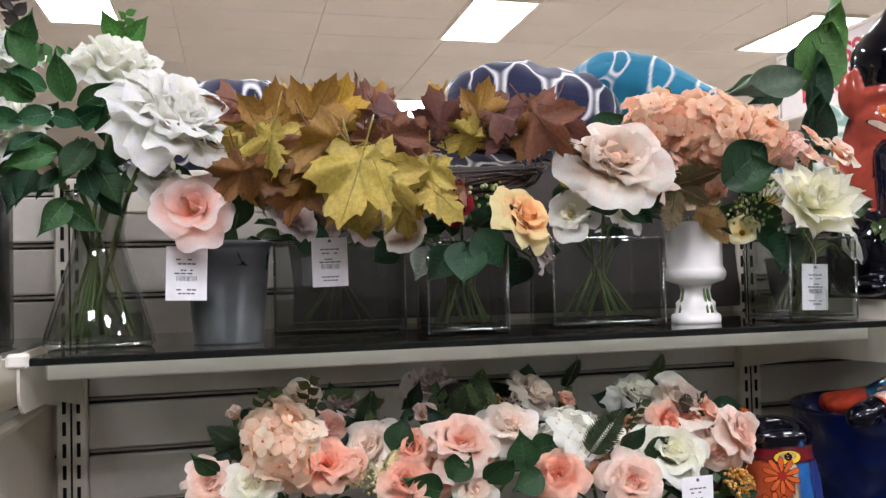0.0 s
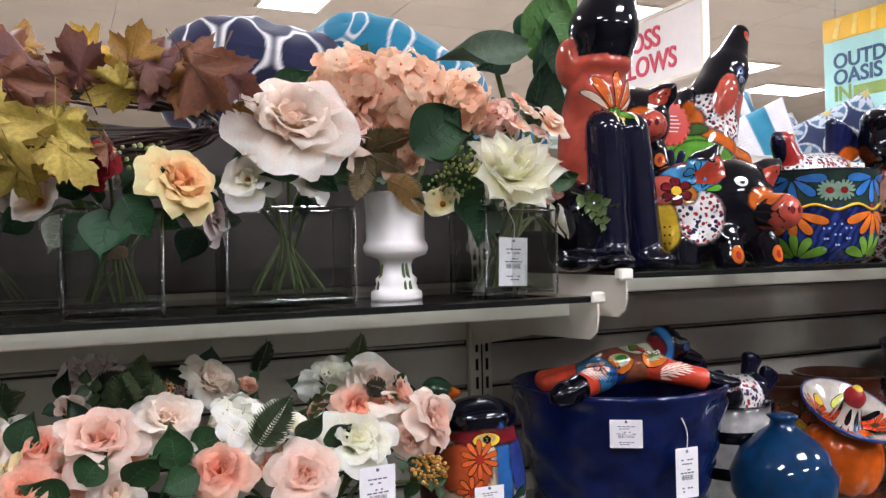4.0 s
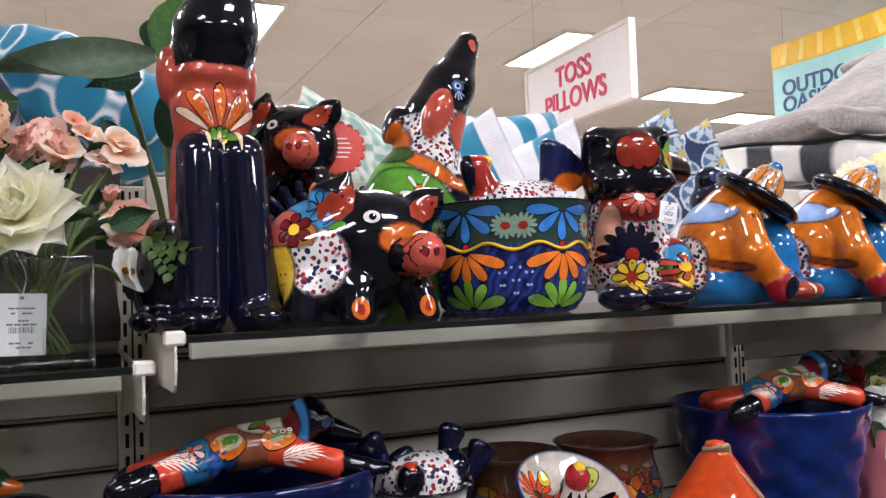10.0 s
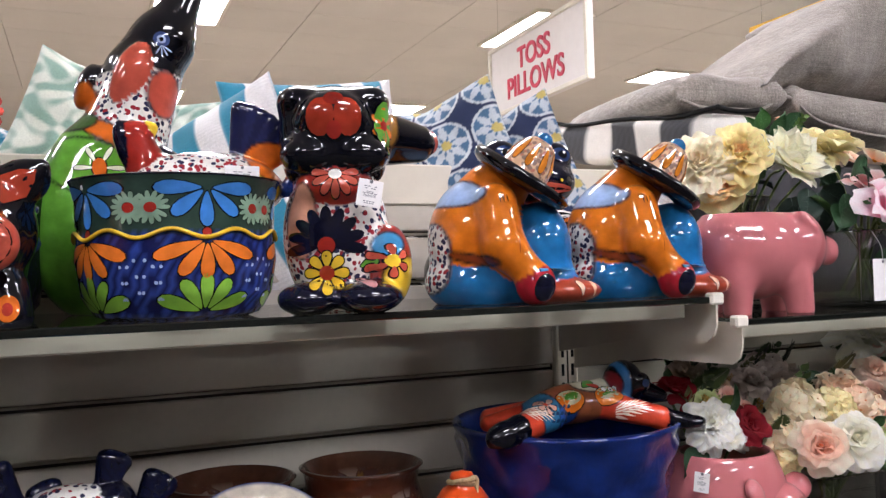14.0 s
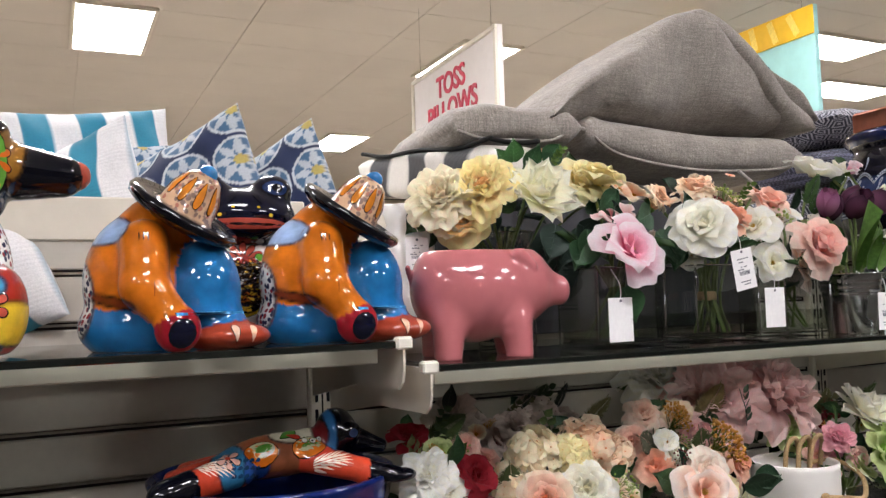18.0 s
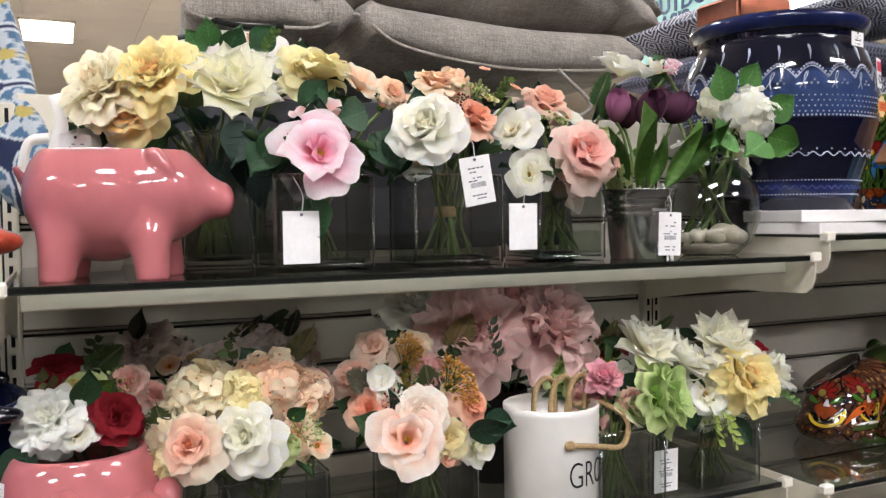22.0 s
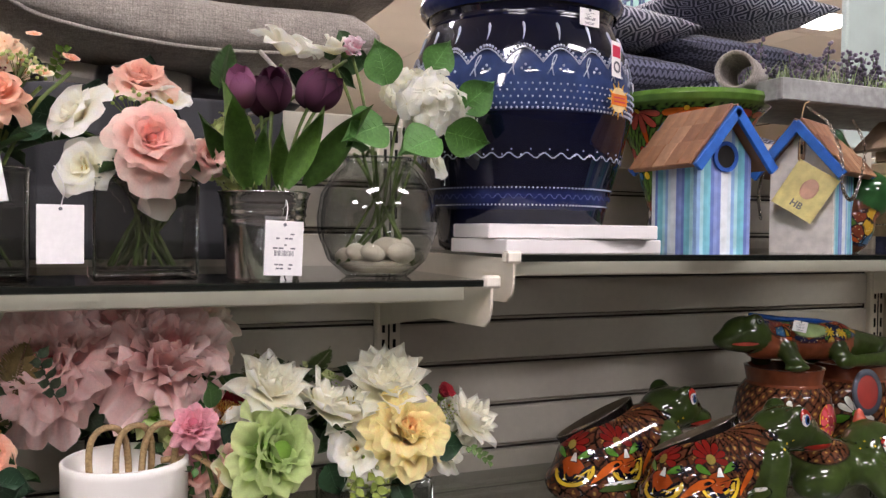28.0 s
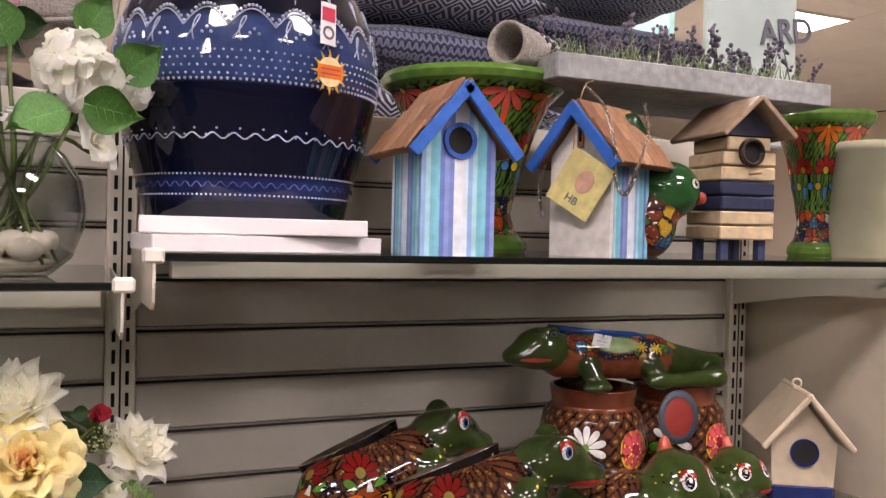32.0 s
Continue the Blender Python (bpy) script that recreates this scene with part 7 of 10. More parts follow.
def sitting_figure():
    """A plain crouched shape under a broad tilted hat."""
    blue, orange = hexc("1a6ca6"), hexc("d8741c")
    p = [ell((-.034, .01, .085), (.068, .070, .090), orange), ell((-.030, .01, .03), (.078, .072, .048), blue), ell((.044, -.025, .072), (.044, .046, .066), blue), ell((.046, .03, .070), (.044, .046, .062), blue), ell((.048, -.028, .030), (.046, .044, .036), blue),
         cone((-.030, -.052, .132), (-.030, -.072, .078), .029, .028, orange, rank=.003), cone((-.030, -.072, .078), (.004, -.086, .036), .027, .021, orange, rank=.003),
         ell((.006, -.090, .027), (.027, .024, .029), hexc("9c1a28"), blend=.005), ell((.070, -.045, .015), (.052, .045, .018), hexc("a2402c")), ell((-.008, 0, .160), (.048, .045, .036), orange)]
    z = [ell((-.112, .0, .065), (.026, .1, .052), WHITE, fleck=1.0), ell((-.070, -.06, .062), (.040, .04, .006), hexc("8a3a1c"), (0, 14, 0)), ell((-.075, .0, .150), (.034, .1, .020), hexc("8fa8cc"))]
    s = body(p, .011, .0038, None, z)
    hat = Shape()
    hat.add(*lathe([(.0, -.008), (.062, -.008), (.072, -.002), (.075, .006), (.072, .012), (.060, .008), (.040, .006), (.036, .010), (.032, .034), (.022, .056), (.014, .062), (0, .063)], 48), NAVY)
    va = hat.v[0]
    hat.c[0][va[:, 2] > .009] = hexc("cda888")
    rr = np.hypot(va[:, 0], va[:, 1])
    hat.c[0][rr > .05] = INKBLUE
    hat.x[0][(va[:, 2] > .008) & (rr < .05), 0] = .6
    for a in range(0, 360, 36):
        n = (math.cos(radians(a)), math.sin(radians(a)), .4)
        brush(hat, [(drop(0, .020, .036, .0065, 270), hexc("d9822a"))], (n[0] * .03, n[1] * .03, .036), n, line=.0012)
    hat.add(*ball((0, 0, .062), .0125, 12, 8), hexc("2a70a8"))
    s.join(hat, pose(.016, -.026, .168, 13, 33, -6))
    brush(s, [(oval(.0, 0, .014, .016), NAVY)], (.020, -.13, .022), (.45, -1, 0))
    for k in range(3):
        brush(s, [(drop(-.02 + .02 * k, -.012, .022, .006, 100 - 10 * k), hexc("e0b49a"))], (.075, -.09, .025), (.2, -1, .6), line=.001)
    for k in range(3):
        brush(s, [(oval(-.004 + .005 * k, 0, .0007, .006, 6), INKBLUE)], (-.032, -.10, .142), (0, -1, .2), line=0)
    brush(s, [(oval(0, 0, .0006, .010, 6), hexc("8a3a1c"))], (-.02, -.11, .075), (0, -1, 0), line=0)
    brush(s, [([(-.05, -.004), (.05, -.004), (.05, .0), (-.05, .0)], hexc("3f93c8"))], (.05, -.09, .046), (.3, -1, 0), line=.001)
    return s


sf = sitting_figure().mesh("hat_figurine", CERAMIC)
for fx, fy in ((1.908, 1.115), (2.130, 1.112)):
    solo("hat_figurine", sf, None, pose(fx, fy, GB, 0, 0, -4), "orange and blue clay shape crouched under a tilted hat", "figurine", "painted clay figures")


def tilework(s, centre, normal, w, h, pitch=.014):
    """Dark diagonal lines with small yellow dots at their crossings."""
    marks = []
    n = int(w / pitch)
    for i in range(-n, n + 1):
        for ang in (45, -45):
            c, q = math.cos(radians(ang)), math.sin(radians(ang))
            for k in range(-4, 5):
                x, y = i * pitch * .7 + k * .010 * c, k * .010 * q
                if abs(x) < w / 2 and abs(y) < h / 2:
                    marks.append(([(x + .005 * c + .0006 * q, y + .005 * q - .0006 * c), (x + .005 * c - .0006 * q, y + .005 * q + .0006 * c), (x - .005 * c - .0006 * q, y - .005 * q + .0006 * c), (x - .005 * c + .0006 * q, y - .005 * q - .0006 * c)], hexc("2a1610")))
    for i in range(-3, 4):
        for j in range(-3, 4):
            x, y = i * pitch + (pitch / 2 if j % 2 else 0), j * pitch * .7
            if abs(x) < w / 2 and abs(y) < h / 2:
                marks.append((oval(x, y, .0017, .0017, 6), hexc("d9a53a")))
    brush(s, marks, centre, normal, line=0)


def frog_planter(face=FROG, skin=TERRA, eyes=WHITE, lips=CORAL, patch=True):
    """A sitting frog with a wide mouth and an open back; it looks to the viewer."""
    p = [ell((0, .02, .085), (.085, .085, .09), skin), ell((0, -.03, .185), (.070, .055, .045), face), ell((-.040, -.035, .225), (.025, .025, .025), face), ell((.040, -.035, .225), (.025, .025, .025), face),
         cone((-.05, -.04, .11), (-.07, -.085, .015), .028, .022, face), cone((.05, -.04, .11), (.07, -.085, .015), .028, .022, face), ell((-.08, .03, .045), (.045, .07, .05), face), ell((.08, .03, .045), (.045, .07, .05), face),
         ell((-.075, -.10, .010), (.03, .03, .014), face), ell((.075, -.10, .010), (.03, .03, .014), face)]
    s = body(p, .014, .0038)
    if patch:
        for nx in (-1, 0, 1):
            n = Vector((nx, -1 if nx == 0 else -.55, .1))
            tilework(s, (nx * .06, -.05, .085), n, .10, .10)
            half = oval(0, -.012, .026, .022)
            brush(s, [(half, YELLOW), (oval(0, -.012, .022, .018), NAVY), (oval(0, -.006, .010, .010), ORANGE)] + [(oval(.014 * math.cos(2.1 * k), -.012 + .011 * math.sin(2.1 * k), .0014), WHITE) for k in range(9)], (nx * .07, -.05, .07), n, line=.001)
            brush(s, rosette(.0, .034, 7, .006, .020, .0055, WHITE if nx else CORAL, REDC, 90, 190), (nx * .07, -.05, .085), n, line=.001)
            brush(s, [(drop(-.03, .02, .026, .008, 60), ORANGE), (drop(.03, .02, .026, .008, 120), GREENC), (drop(.028, -.03, .026, .009, 80), REDC)], (nx * .07, -.05, .085), n, line=.001)
    brush(s, [(oval(0, 0, .052, .008), lips), (oval(0, -.001, .046, .0022), INKBLUE)], (0, -.085, .172), (0, -1, 0), line=.001)
    for sx in (-1, 1):
        eye(s, (sx * .042, -.062, .228), (sx * .35, -1, .2), .012, eyes)
        brush(s, [(drop(sx * .02, .012, .02, .004, 90 + 25 * sx), INKBLUE), (oval(sx * .03, -.004, .0025), YELLOW), (oval(sx * .015, .006, .002), YELLOW)], (0, -.085, .19), (0, -1, .3), line=0)
    return s


fb = frog_planter(NAVY, WHITE, hexc("24365c")).mesh("frog_figurine", CERAMIC)
solo("frog_figurine", fb, None, pose(2.028, 1.285, GB) @ Matrix.Diagonal((1.22, .95, 1.0, 1)), "dark blue clay frog with orange lips and patchwork chest", "figurine", "painted clay figures")

def tiled(s, ground, cell=.024):
    """Dark diagonal lines and pale dots over all that is painted in the ground colour."""
    v, c = s.v[0], s.c[0]
    a = np.arctan2(v[:, 1], v[:, 0]) * .09
    u, w = (a + v[:, 2] * .9) / cell, (a - v[:, 2] * .9) / cell
    du, dw = np.abs(u - np.round(u)), np.abs(w - np.round(w))
    own = np.abs(c - ground).sum(1) < .01
    c[own & (np.minimum(du, dw) < .10)] = hexc("24130d")
    c[own & (np.maximum(np.abs(du - .5), np.abs(dw - .5)) < .11)] = hexc("b08a48")
    return s


def frog_paint(s, c, n):
    """Tiles, a dotted half moon, leaves and petals on a frog's flank."""
    half = [(.030 * math.cos(a), .026 * math.sin(a)) for a in np.linspace(-2.9, .35, 16)]
    brush(s, [([(1.16 * x, 1.16 * y - .002) for x, y in half], YELLOW), (half, NAVY), ([(-.024, .006), (-.012, -.014), (.0, -.016), (.012, -.010), (.020, .004), (.010, .014), (-.004, .018), (-.016, .014)], hexc("a84a1e"))]
          + [(oval(.022 * math.cos(2.1 * q) * (.5 + .05 * q), -.012 + .011 * math.sin(2.1 * q), .0012), WHITE) for q in range(10)], c, n, line=.0012)
    brush(s, [(drop(.034, -.022, .050, .008, 62), hexc("d0601e")), (drop(.046, -.030, .040, .010, 30), FROG * 1.3), (drop(.050, -.020, .030, .004, 25), WHITE)], c, n, line=.0012)
    brush(s, rosette(-.012, .036, 7, .006, .022, .007, hexc("7c1a16"), hexc("8a7a3a"), 90, 200), c, n, line=.0012)
    brush(s, [(drop(-.016, .014, .026, .008, 150), GREENC * .7), (drop(.006, .016, .026, .008, 35), GREENC * .7), ([(-.006, .010), (.006, .010), (.002, .024), (-.002, .024)], WHITE)], c, n, line=.0012)
    brush(s, [(drop(.030, .026, .010, .002, 45 * q), NAVY) for q in range(8)], c, n, line=0)
    for q in range(4):
        brush(s, [(oval(-.05 + .026 * q, -.050, .008), TERRA * .7), (oval(-.05 + .026 * q, -.050, .0062), TERRA), (oval(-.05 + .026 * q, -.050, .003), TERRA * .6)], c, n, line=.0008)


def frog_side():
    """A sitting frog planter, its head raised to +x and its back open."""
    p = [ell((-.035, 0, .03), (.100, .078, .045), TERRA), cone((-.05, 0, .058), (.060, 0, .096), .064, .056, TERRA), ell((.125, 0, .140), (.058, .050, .038), FROG), ell((.168, 0, .122), (.040, .044, .020), FROG),
         ell((.130, -.036, .166), (.020, .014, .020), FROG), ell((.130, .036, .166), (.020, .014, .020), FROG), cone((.080, -.045, .10), (.058, -.066, .015), .028, .024, FROG), ell((.075, -.074, .012), (.042, .026, .016), FROG),
         cone((.080, .045, .10), (.058, .066, .015), .028, .024, FROG), ell((-.02, -.074, .010), (.040, .022, .014), FROG)]
    s = tiled(body(p, .013, .0030), TERRA)
    frog_paint(s, (-.025, -.07, .070), (-.12, -1, .12))
    frog_paint(s, (-.09, -.02, .060), (-1, -.35, .2))
    red = hexc("b83024")
    for sy in (-1, 1):
        n = (.25, sy, .05)
        brush(s, [(oval(0, 0, .036, .0045), red), (oval(0, -.006, .030, .0035), red * .8)], (.178, sy * .05, .118), n, line=.0009)
        brush(s, [(oval(0, .004, .0105, .0125), red), (oval(0, -.001, .0085, .0105), WHITE), (oval(.002, -.001, .0055, .0085), hexc("27508c")), (oval(.003, -.001, .003, .005), BLACKBLUE)], (.136, sy * .055, .166), n, line=.0009)
        brush(s, [(drop(0, 0, .014, .003, a), INKBLUE) for a in (150, 180, 210)] + [(oval(.012, -.012, .0018), YELLOW), (oval(.020, -.006, .0015), YELLOW), (oval(-.008, -.018, .0018), YELLOW)], (.095, sy * .06, .138), n, line=0)
    hole = Shape().add(*lathe([(.060, -.06), (.078, -.02), (.084, .016), (.0835, .018), (.080, .018), (.070, -.01), (.06, -.03), (0, -.03)], 44, .42), hexc("120d0c"))
    hole.c[0][np.abs(hole.v[0][:, 2] - .018) < .0005] = hexc("5e5244")
    s.join(hole, pose(-.022, .020, .116, -14, -21, 0))
    for c in s.c:
        c *= .72
    return s


def frog_low():
    """A low crouching frog, its round head to +x."""
    p = [ell((-.03, 0, .045), (.095, .062, .048), FROG), ell((.075, 0, .070), (.055, .055, .050), FROG), ell((.112, 0, .055), (.030, .045, .026), FROG), cone((.03, -.045, .05), (.05, -.07, .012), .026, .02, FROG), ell((-.07, -.05, .03), (.05, .03, .035), FROG), ell((.062, .02, .122), (.010, .008, .018), CORAL)]
    s = tiled(body(p, .014, .0036, None, [ell((-.06, -.04, .09), (.06, .06, .03), TERRA)]), TERRA, .020)
    for c, n in (((.070, -.055, .085), (.1, -1, .15)), ((.118, -.03, .085), (1, -.6, .2))):
        brush(s, [(oval(0, .006, .0135, .0125), hexc("a82a20")), (oval(0, 0, .012, .013), WHITE), (oval(.001, 0, .0075, .011), NAVY), (oval(.002, .003, .003, .004), WHITE)], c, n, line=.0012)
    brush(s, [(oval(0, 0, .018, .005), hexc("b83a2c"))], (.125, -.05, .048), (.6, -1, 0), line=.001)
    for k in range(9):
        flat(s, (.02 + .012 * (k % 5), -.06, .095 + .014 * (k // 5)), .0016, (-.1, -1, .6), (YELLOW, INKBLUE)[k % 2], 0)
    return s


# ---- second bay, lower shelf ----
def big_pot(R, h, col, hammered=True):
    prof = [(0, 0), (.70 * R, 0), (.74 * R, .008), (.86 * R, h * .4), (.96 * R, h * .8), (1.0 * R, h * .93), (1.03 * R, h * .97), (1.03 * R, h * .99), (1.0 * R, h), (.96 * R, h * .97), (.93 * R, h * .85), (.8 * R, h * .35), (0, h * .3)]
    fine = [prof[0], prof[1], prof[2]]
    for k in range(1, 17):
        u = k / 16
        fine.append(((.74 + .26 * u ** .8) * R, .008 + (h * .93 - .008) * u))
    vs, fs = lathe(fine + prof[6:], 80)
    vs = np.array(vs)
    if hammered:
        a = np.arctan2(vs[:, 1], vs[:, 0])
        rr = np.hypot(vs[:, 0], vs[:, 1])
        d = .006 * np.sin(a * 9 + 2 * np.round(vs[:, 2] / .06)) * np.sin(vs[:, 2] * 52) * (vs[:, 2] < h * .9) * (vs[:, 2] > .01)
        vs[:, 0] += np.cos(a) * d
        vs[:, 1] += np.sin(a) * d
    return Shape().add(vs, fs, col)


P1 = clay("plant_pot", big_pot(.176, .240, hexc("0b1844")), pose(1.107, 1.205, LOW), "large hammered navy glazed pot", "plant pot")
price_tag(P1, (-.096, -.150, .186), 0, -33, .048, .042, True, 0)
price_tag(P1, (-.012, -.184, .125), 0, -4, .04, .075, True, .06)
clay("plant_pot", big_pot(.172, .240, hexc("08205a")), pose(2.066, 1.225, LOW), "large dented cobalt blue glazed pot", "plant pot")


def lizard(L=.36):
    """A long flat lizard stretched over a rim, head to +x, limbs spread over the sides, painted all along its back."""
    terra, flesh = hexc("8a4e34"), hexc("c8452e")
    p = [cone((-L * .16, 0, .030), (L * .18, 0, .044), .024, .030, terra), ell((L * .04, 0, .040), (L * .24, .040, .030), terra), cone((-L * .14, .004, .028), (-L * .40, .022, .018), .024, .012, flesh),
         ell((L * .30, -.004, .064), (.034, .036, .036), BLACKBLUE), cone((L * .34, -.006, .056), (L * .51, -.010, .040), .024, .010, BLACKBLUE), ell((L * .345, -.034, .066), (.016, .011, .016), BLACKBLUE, blend=.003), ell((L * .345, .026, .066), (.016, .011, .016), BLACKBLUE, blend=.003),
         cone((L * .16, -.026, .036), (L * .36, -.072, .018), .022, .017, flesh), cone((L * .36, -.072, .018), (L * .48, -.082, .010), .016, .013, BLACKBLUE), ell((L * .52, -.082, .008), (.026, .018, .010), BLACKBLUE),
         cone((-L * .14, -.026, .030), (-L * .36, -.058, .020), .024, .019, flesh), cone((-L * .36, -.058, .020), (-L * .43, -.064, .016), .020, .020, BLACKBLUE), ell((-L * .46, -.064, .012), (.024, .020, .020), BLACKBLUE),
         cone((L * .16, .024, .034), (L * .30, .07, .016), .018, .014, flesh), cone((-L * .16, .02, .028), (-L * .32, .07, .016), .020, .016, flesh)]
    z = [ell((-L * .19, -.030, .036), (L * .075, .05, .036), hexc("2f6f98")), ell((-L * .08, -.040, .030), (L * .06, .04, .026), hexc("28509a")), ell((L * .13, -.02, .070), (L * .14, .05, .012), hexc("c8c2ac")), ell((L * .255, -.01, .066), (.009, .05, .040), hexc("2f6fa8")), ell((L * .215, -.012, .066), (.012, .04, .020), MAROON)]
    s = body(p, .008, .0032, None, z)
    up = (0, -1, .75)
    for x, flip in ((-.02, 1), (.36 * .15, -1)):
        brush(s, [(oval(0, 0, .026, .016), hexc("d8701e")), (oval(.001, .005, .021, .012), hexc("c2c09a")), (drop(-.016 * flip, .004, .034, .0085, 6 if flip > 0 else 174), hexc("4f8a34"))], (x, -.034, .050), up, line=.0013)
    brush(s, [(drop(-.014, -.002, .030, .010, 30), hexc("4f8a34")), (drop(-.004, .004, .022, .006, 340), hexc("c23a2a"))], (L * .075, -.020, .066), up, line=.0013)
    brush(s, [(oval(.0, 0, .0045), WHITE), (oval(.012, .004, .004), WHITE), (oval(-.012, .002, .004), WHITE), (oval(0, 0, .002), NAVY), (oval(.012, .004, .0018), NAVY)], (L * .17, -.030, .058), up, line=.0007)
    brush(s, [(drop(-.02 + .010 * (k % 5), -.008 + .010 * (k // 5), .009, .0036, 20), hexc("17375c")) for k in range(15)], (-L * .14, -.045, .030), (0, -1, .3), line=0)
    for c, a0 in (((L * .24, -.062, .034), 176), ((-L * .25, -.050, .036), 168)):
        brush(s, [(drop(.026 - .009 * (k // 5), -.012 + .006 * (k % 5), .020, .0015, a0 + 11 * (k % 5) - 22), hexc("f0d6c4")) for k in range(25)], c, (0, -1, .55), line=0)
    brush(s, rosette(0, 0, 6, .003, .016, .006, hexc("e0b0a0"), flesh), (-L * .20, -.040, .046), up, line=.0009)
    flat(s, (L * .35, -.050, .068), (.007, .006), (.2, -1, .2), hexc("2a3a5c"), .001)
    return s


lz = lizard().mesh("lizard_figurine", CERAMIC)
solo("lizard_figurine", lz, None, pose(1.078, 1.165, LOW + .230, 0, 0, 0) @ Matrix.Diagonal((.88, .95, 1, 1)), "painted clay lizard with patchwork back, stretched over a pot", "figurine", "painted clay figures")
solo("lizard_figurine", lz, None, pose(2.050, 1.185, LOW + .228, 0, 0, 0) @ Matrix.Diagonal((.90, .95, 1, 1)), "painted clay lizard with patchwork back, stretched over a pot", "figurine", "painted clay figures")


def hat_dish():
    s = Shape().add(*lathe([(0, .0), (.03, 0), (.06, .012), (.094, .0355), (.098, .038), (.102, .042), (.099, .045), (.095, .0425), (.06, .02), (.035, .014), (0, .013)], 60), hexc("bdb4a6"))
    s.x[0][:, 1] = 0
    vs = s.v[0]
    rr = np.hypot(vs[:, 0], vs[:, 1])
    s.c[0][rr > .097] = COBALT * .6
    p = [cone((0, 0, .012), (0, 0, .056), .032, .018, hexc("cfc6b8")), ell((0, 0, .068), (.022, .022, .020), hexc("a02426"), blend=.003), ell((0, 0, .087), (.010, .010, .005), YELLOW, blend=.002)]
    knob = body(p, .006, .0026)
    for a in (-50, -10, 30):
        n = (math.sin(radians(a)), -math.cos(radians(a)), .3)
        brush(knob, [(drop(0, .004, .034, .0075, 270), BLACKBLUE)], (n[0] * .03, n[1] * .03, .052), n, line=0)
    s.join(knob)
    return s


hd = hat_dish()
def lid_flower(x, y, r):
    return rosette(x, y, 11, r * .2, r, r * .2, hexc("d8481e"), None) + [(oval(x, y, r * .28), hexc("3a2a1c"))]


lime = [(oval(.040, .040, .036, .020), hexc("b6bc58"))] + [(oval(.018 + .011 * (k % 5), .032 + .010 * (k // 5), .0018), INKBLUE) for k in range(10)]
brush(hd, lime + lid_flower(-.052, .028, .032) + lid_flower(.050, -.032, .028) + lid_flower(-.046, -.045, .026) + [(oval(-.024, .058, .012), YELLOW)] + [(drop(.030 * math.cos(radians(a)), .030 * math.sin(radians(a)), .052, .009, a), INKBLUE) for a in (-8, 186, 208, 232, 300)] + [(drop(.026 * math.cos(radians(a)), .026 * math.sin(radians(a)), .040, .008, a), hexc("3a80a8")) for a in (256, 276)], (0, 0, .1), (0, 0, 1), (0, 1, 0), line=.0014)
pk = body([ell((.048 * math.cos(.698 * k), .048 * math.sin(.698 * k), .06), (.036, .036, .06), hexc("c8560f")) for k in range(9)], .006, .004)
pj = thing("pumpkin_jar", pose(1.572, 1.150, LOW) @ Matrix.Diagonal((.88, .88, 1.0, 1)), "orange pumpkin jar with a painted tilted dish as its lid", "jar")
part("jar", pk, CERAMIC, pj)
part("lid", hd, CERAMIC, pj, "white dish lid painted with petals", pose(0, -.006, .118, 27, 0, 0))


def jar_cone(col, R, h, base):
    s = Shape().add(*lathe([(0, 0), (.8 * R, 0), (.98 * R, base * .5), (1.0 * R, base * .9), (1.08 * R, base * .95), (1.08 * R, base), (.9 * R, base + .02), (.30 * R, h * .9), (.16 * R, h * .94), (.2 * R, h * .97), (.16 * R, h), (0, h + .002)], 48), col)
    return s


cj = thing("cone_jar", pose(1.835, 1.112, LOW), "orange cone-lidded clay jar with a jute cord", "jar")
part("jar", jar_cone(hexc("cf4a1c"), .085, .205, .09), CERAMIC, cj)
part("cord", Shape().add(*tube(curve_pts([(-.02, -.01, .195), (.0, -.022, .199), (.016, -.012, .196), (.01, -.03, .17), (.03, -.07, .12), (.045, -.088, .07)], 6), .0035, 7)), TWINE, cj, "twisted jute cord")
part("cord_loop", Shape().add(*tube([(.018 * math.cos(a), .018 * math.sin(a), .193 + .002 * math.sin(2 * a)) for a in np.linspace(0, 6.4, 24)], .0035, 7)), TWINE, cj)
tj = thing("gourd_jar", pose(1.362, 1.09, LOW), "teal glazed gourd-shaped jar", "jar")
part("jar", Shape().add(*lathe([(0, 0), (.06, 0), (.085, .04), (.088, .075), (.07, .115), (.04, .142), (.022, .155), (.02, .165), (.026, .172), (.016, .176), (0, .175)], 48), hexc("0d3458")), CERAMIC, tj)
oj = thing("pumpkin_jar", pose(1.662, 1.25, LOW), "orange ribbed pumpkin jar", "jar")
rb = body([ell((.055 * math.cos(.628 * k), .055 * math.sin(.628 * k), .07), (.042, .042, .07), hexc("c8560f")) for k in range(10)], .006, .004)
part("jar", rb, CERAMIC, oj)
# small fish planters and a striped cup between the pots
cup = thing("striped_cup", pose(1.352, 1.20, LOW), "white clay cup with a dark painted band", "cup")
cs_ = Shape().add(*lathe([(0, 0), (.05, 0), (.058, .01), (.066, .15), (.070, .178), (.066, .18), (.06, .15), (0, .1)], 48), WHITE)
cs_.c[0][np.abs(cs_.v[0][:, 2] - .178) < .004] = INKBLUE
part("cup", cs_, CERAMIC, cup)
for k, z in enumerate((.05, .115)):
    part("band", Shape().add(*lathe([(.0600 + .05 * z, z), (.0612 + .05 * z, z + .003), (.0612 + .05 * z, z + .018), (.0600 + .05 * z, z + .021)], 48), INKBLUE), CERAMIC, cup)
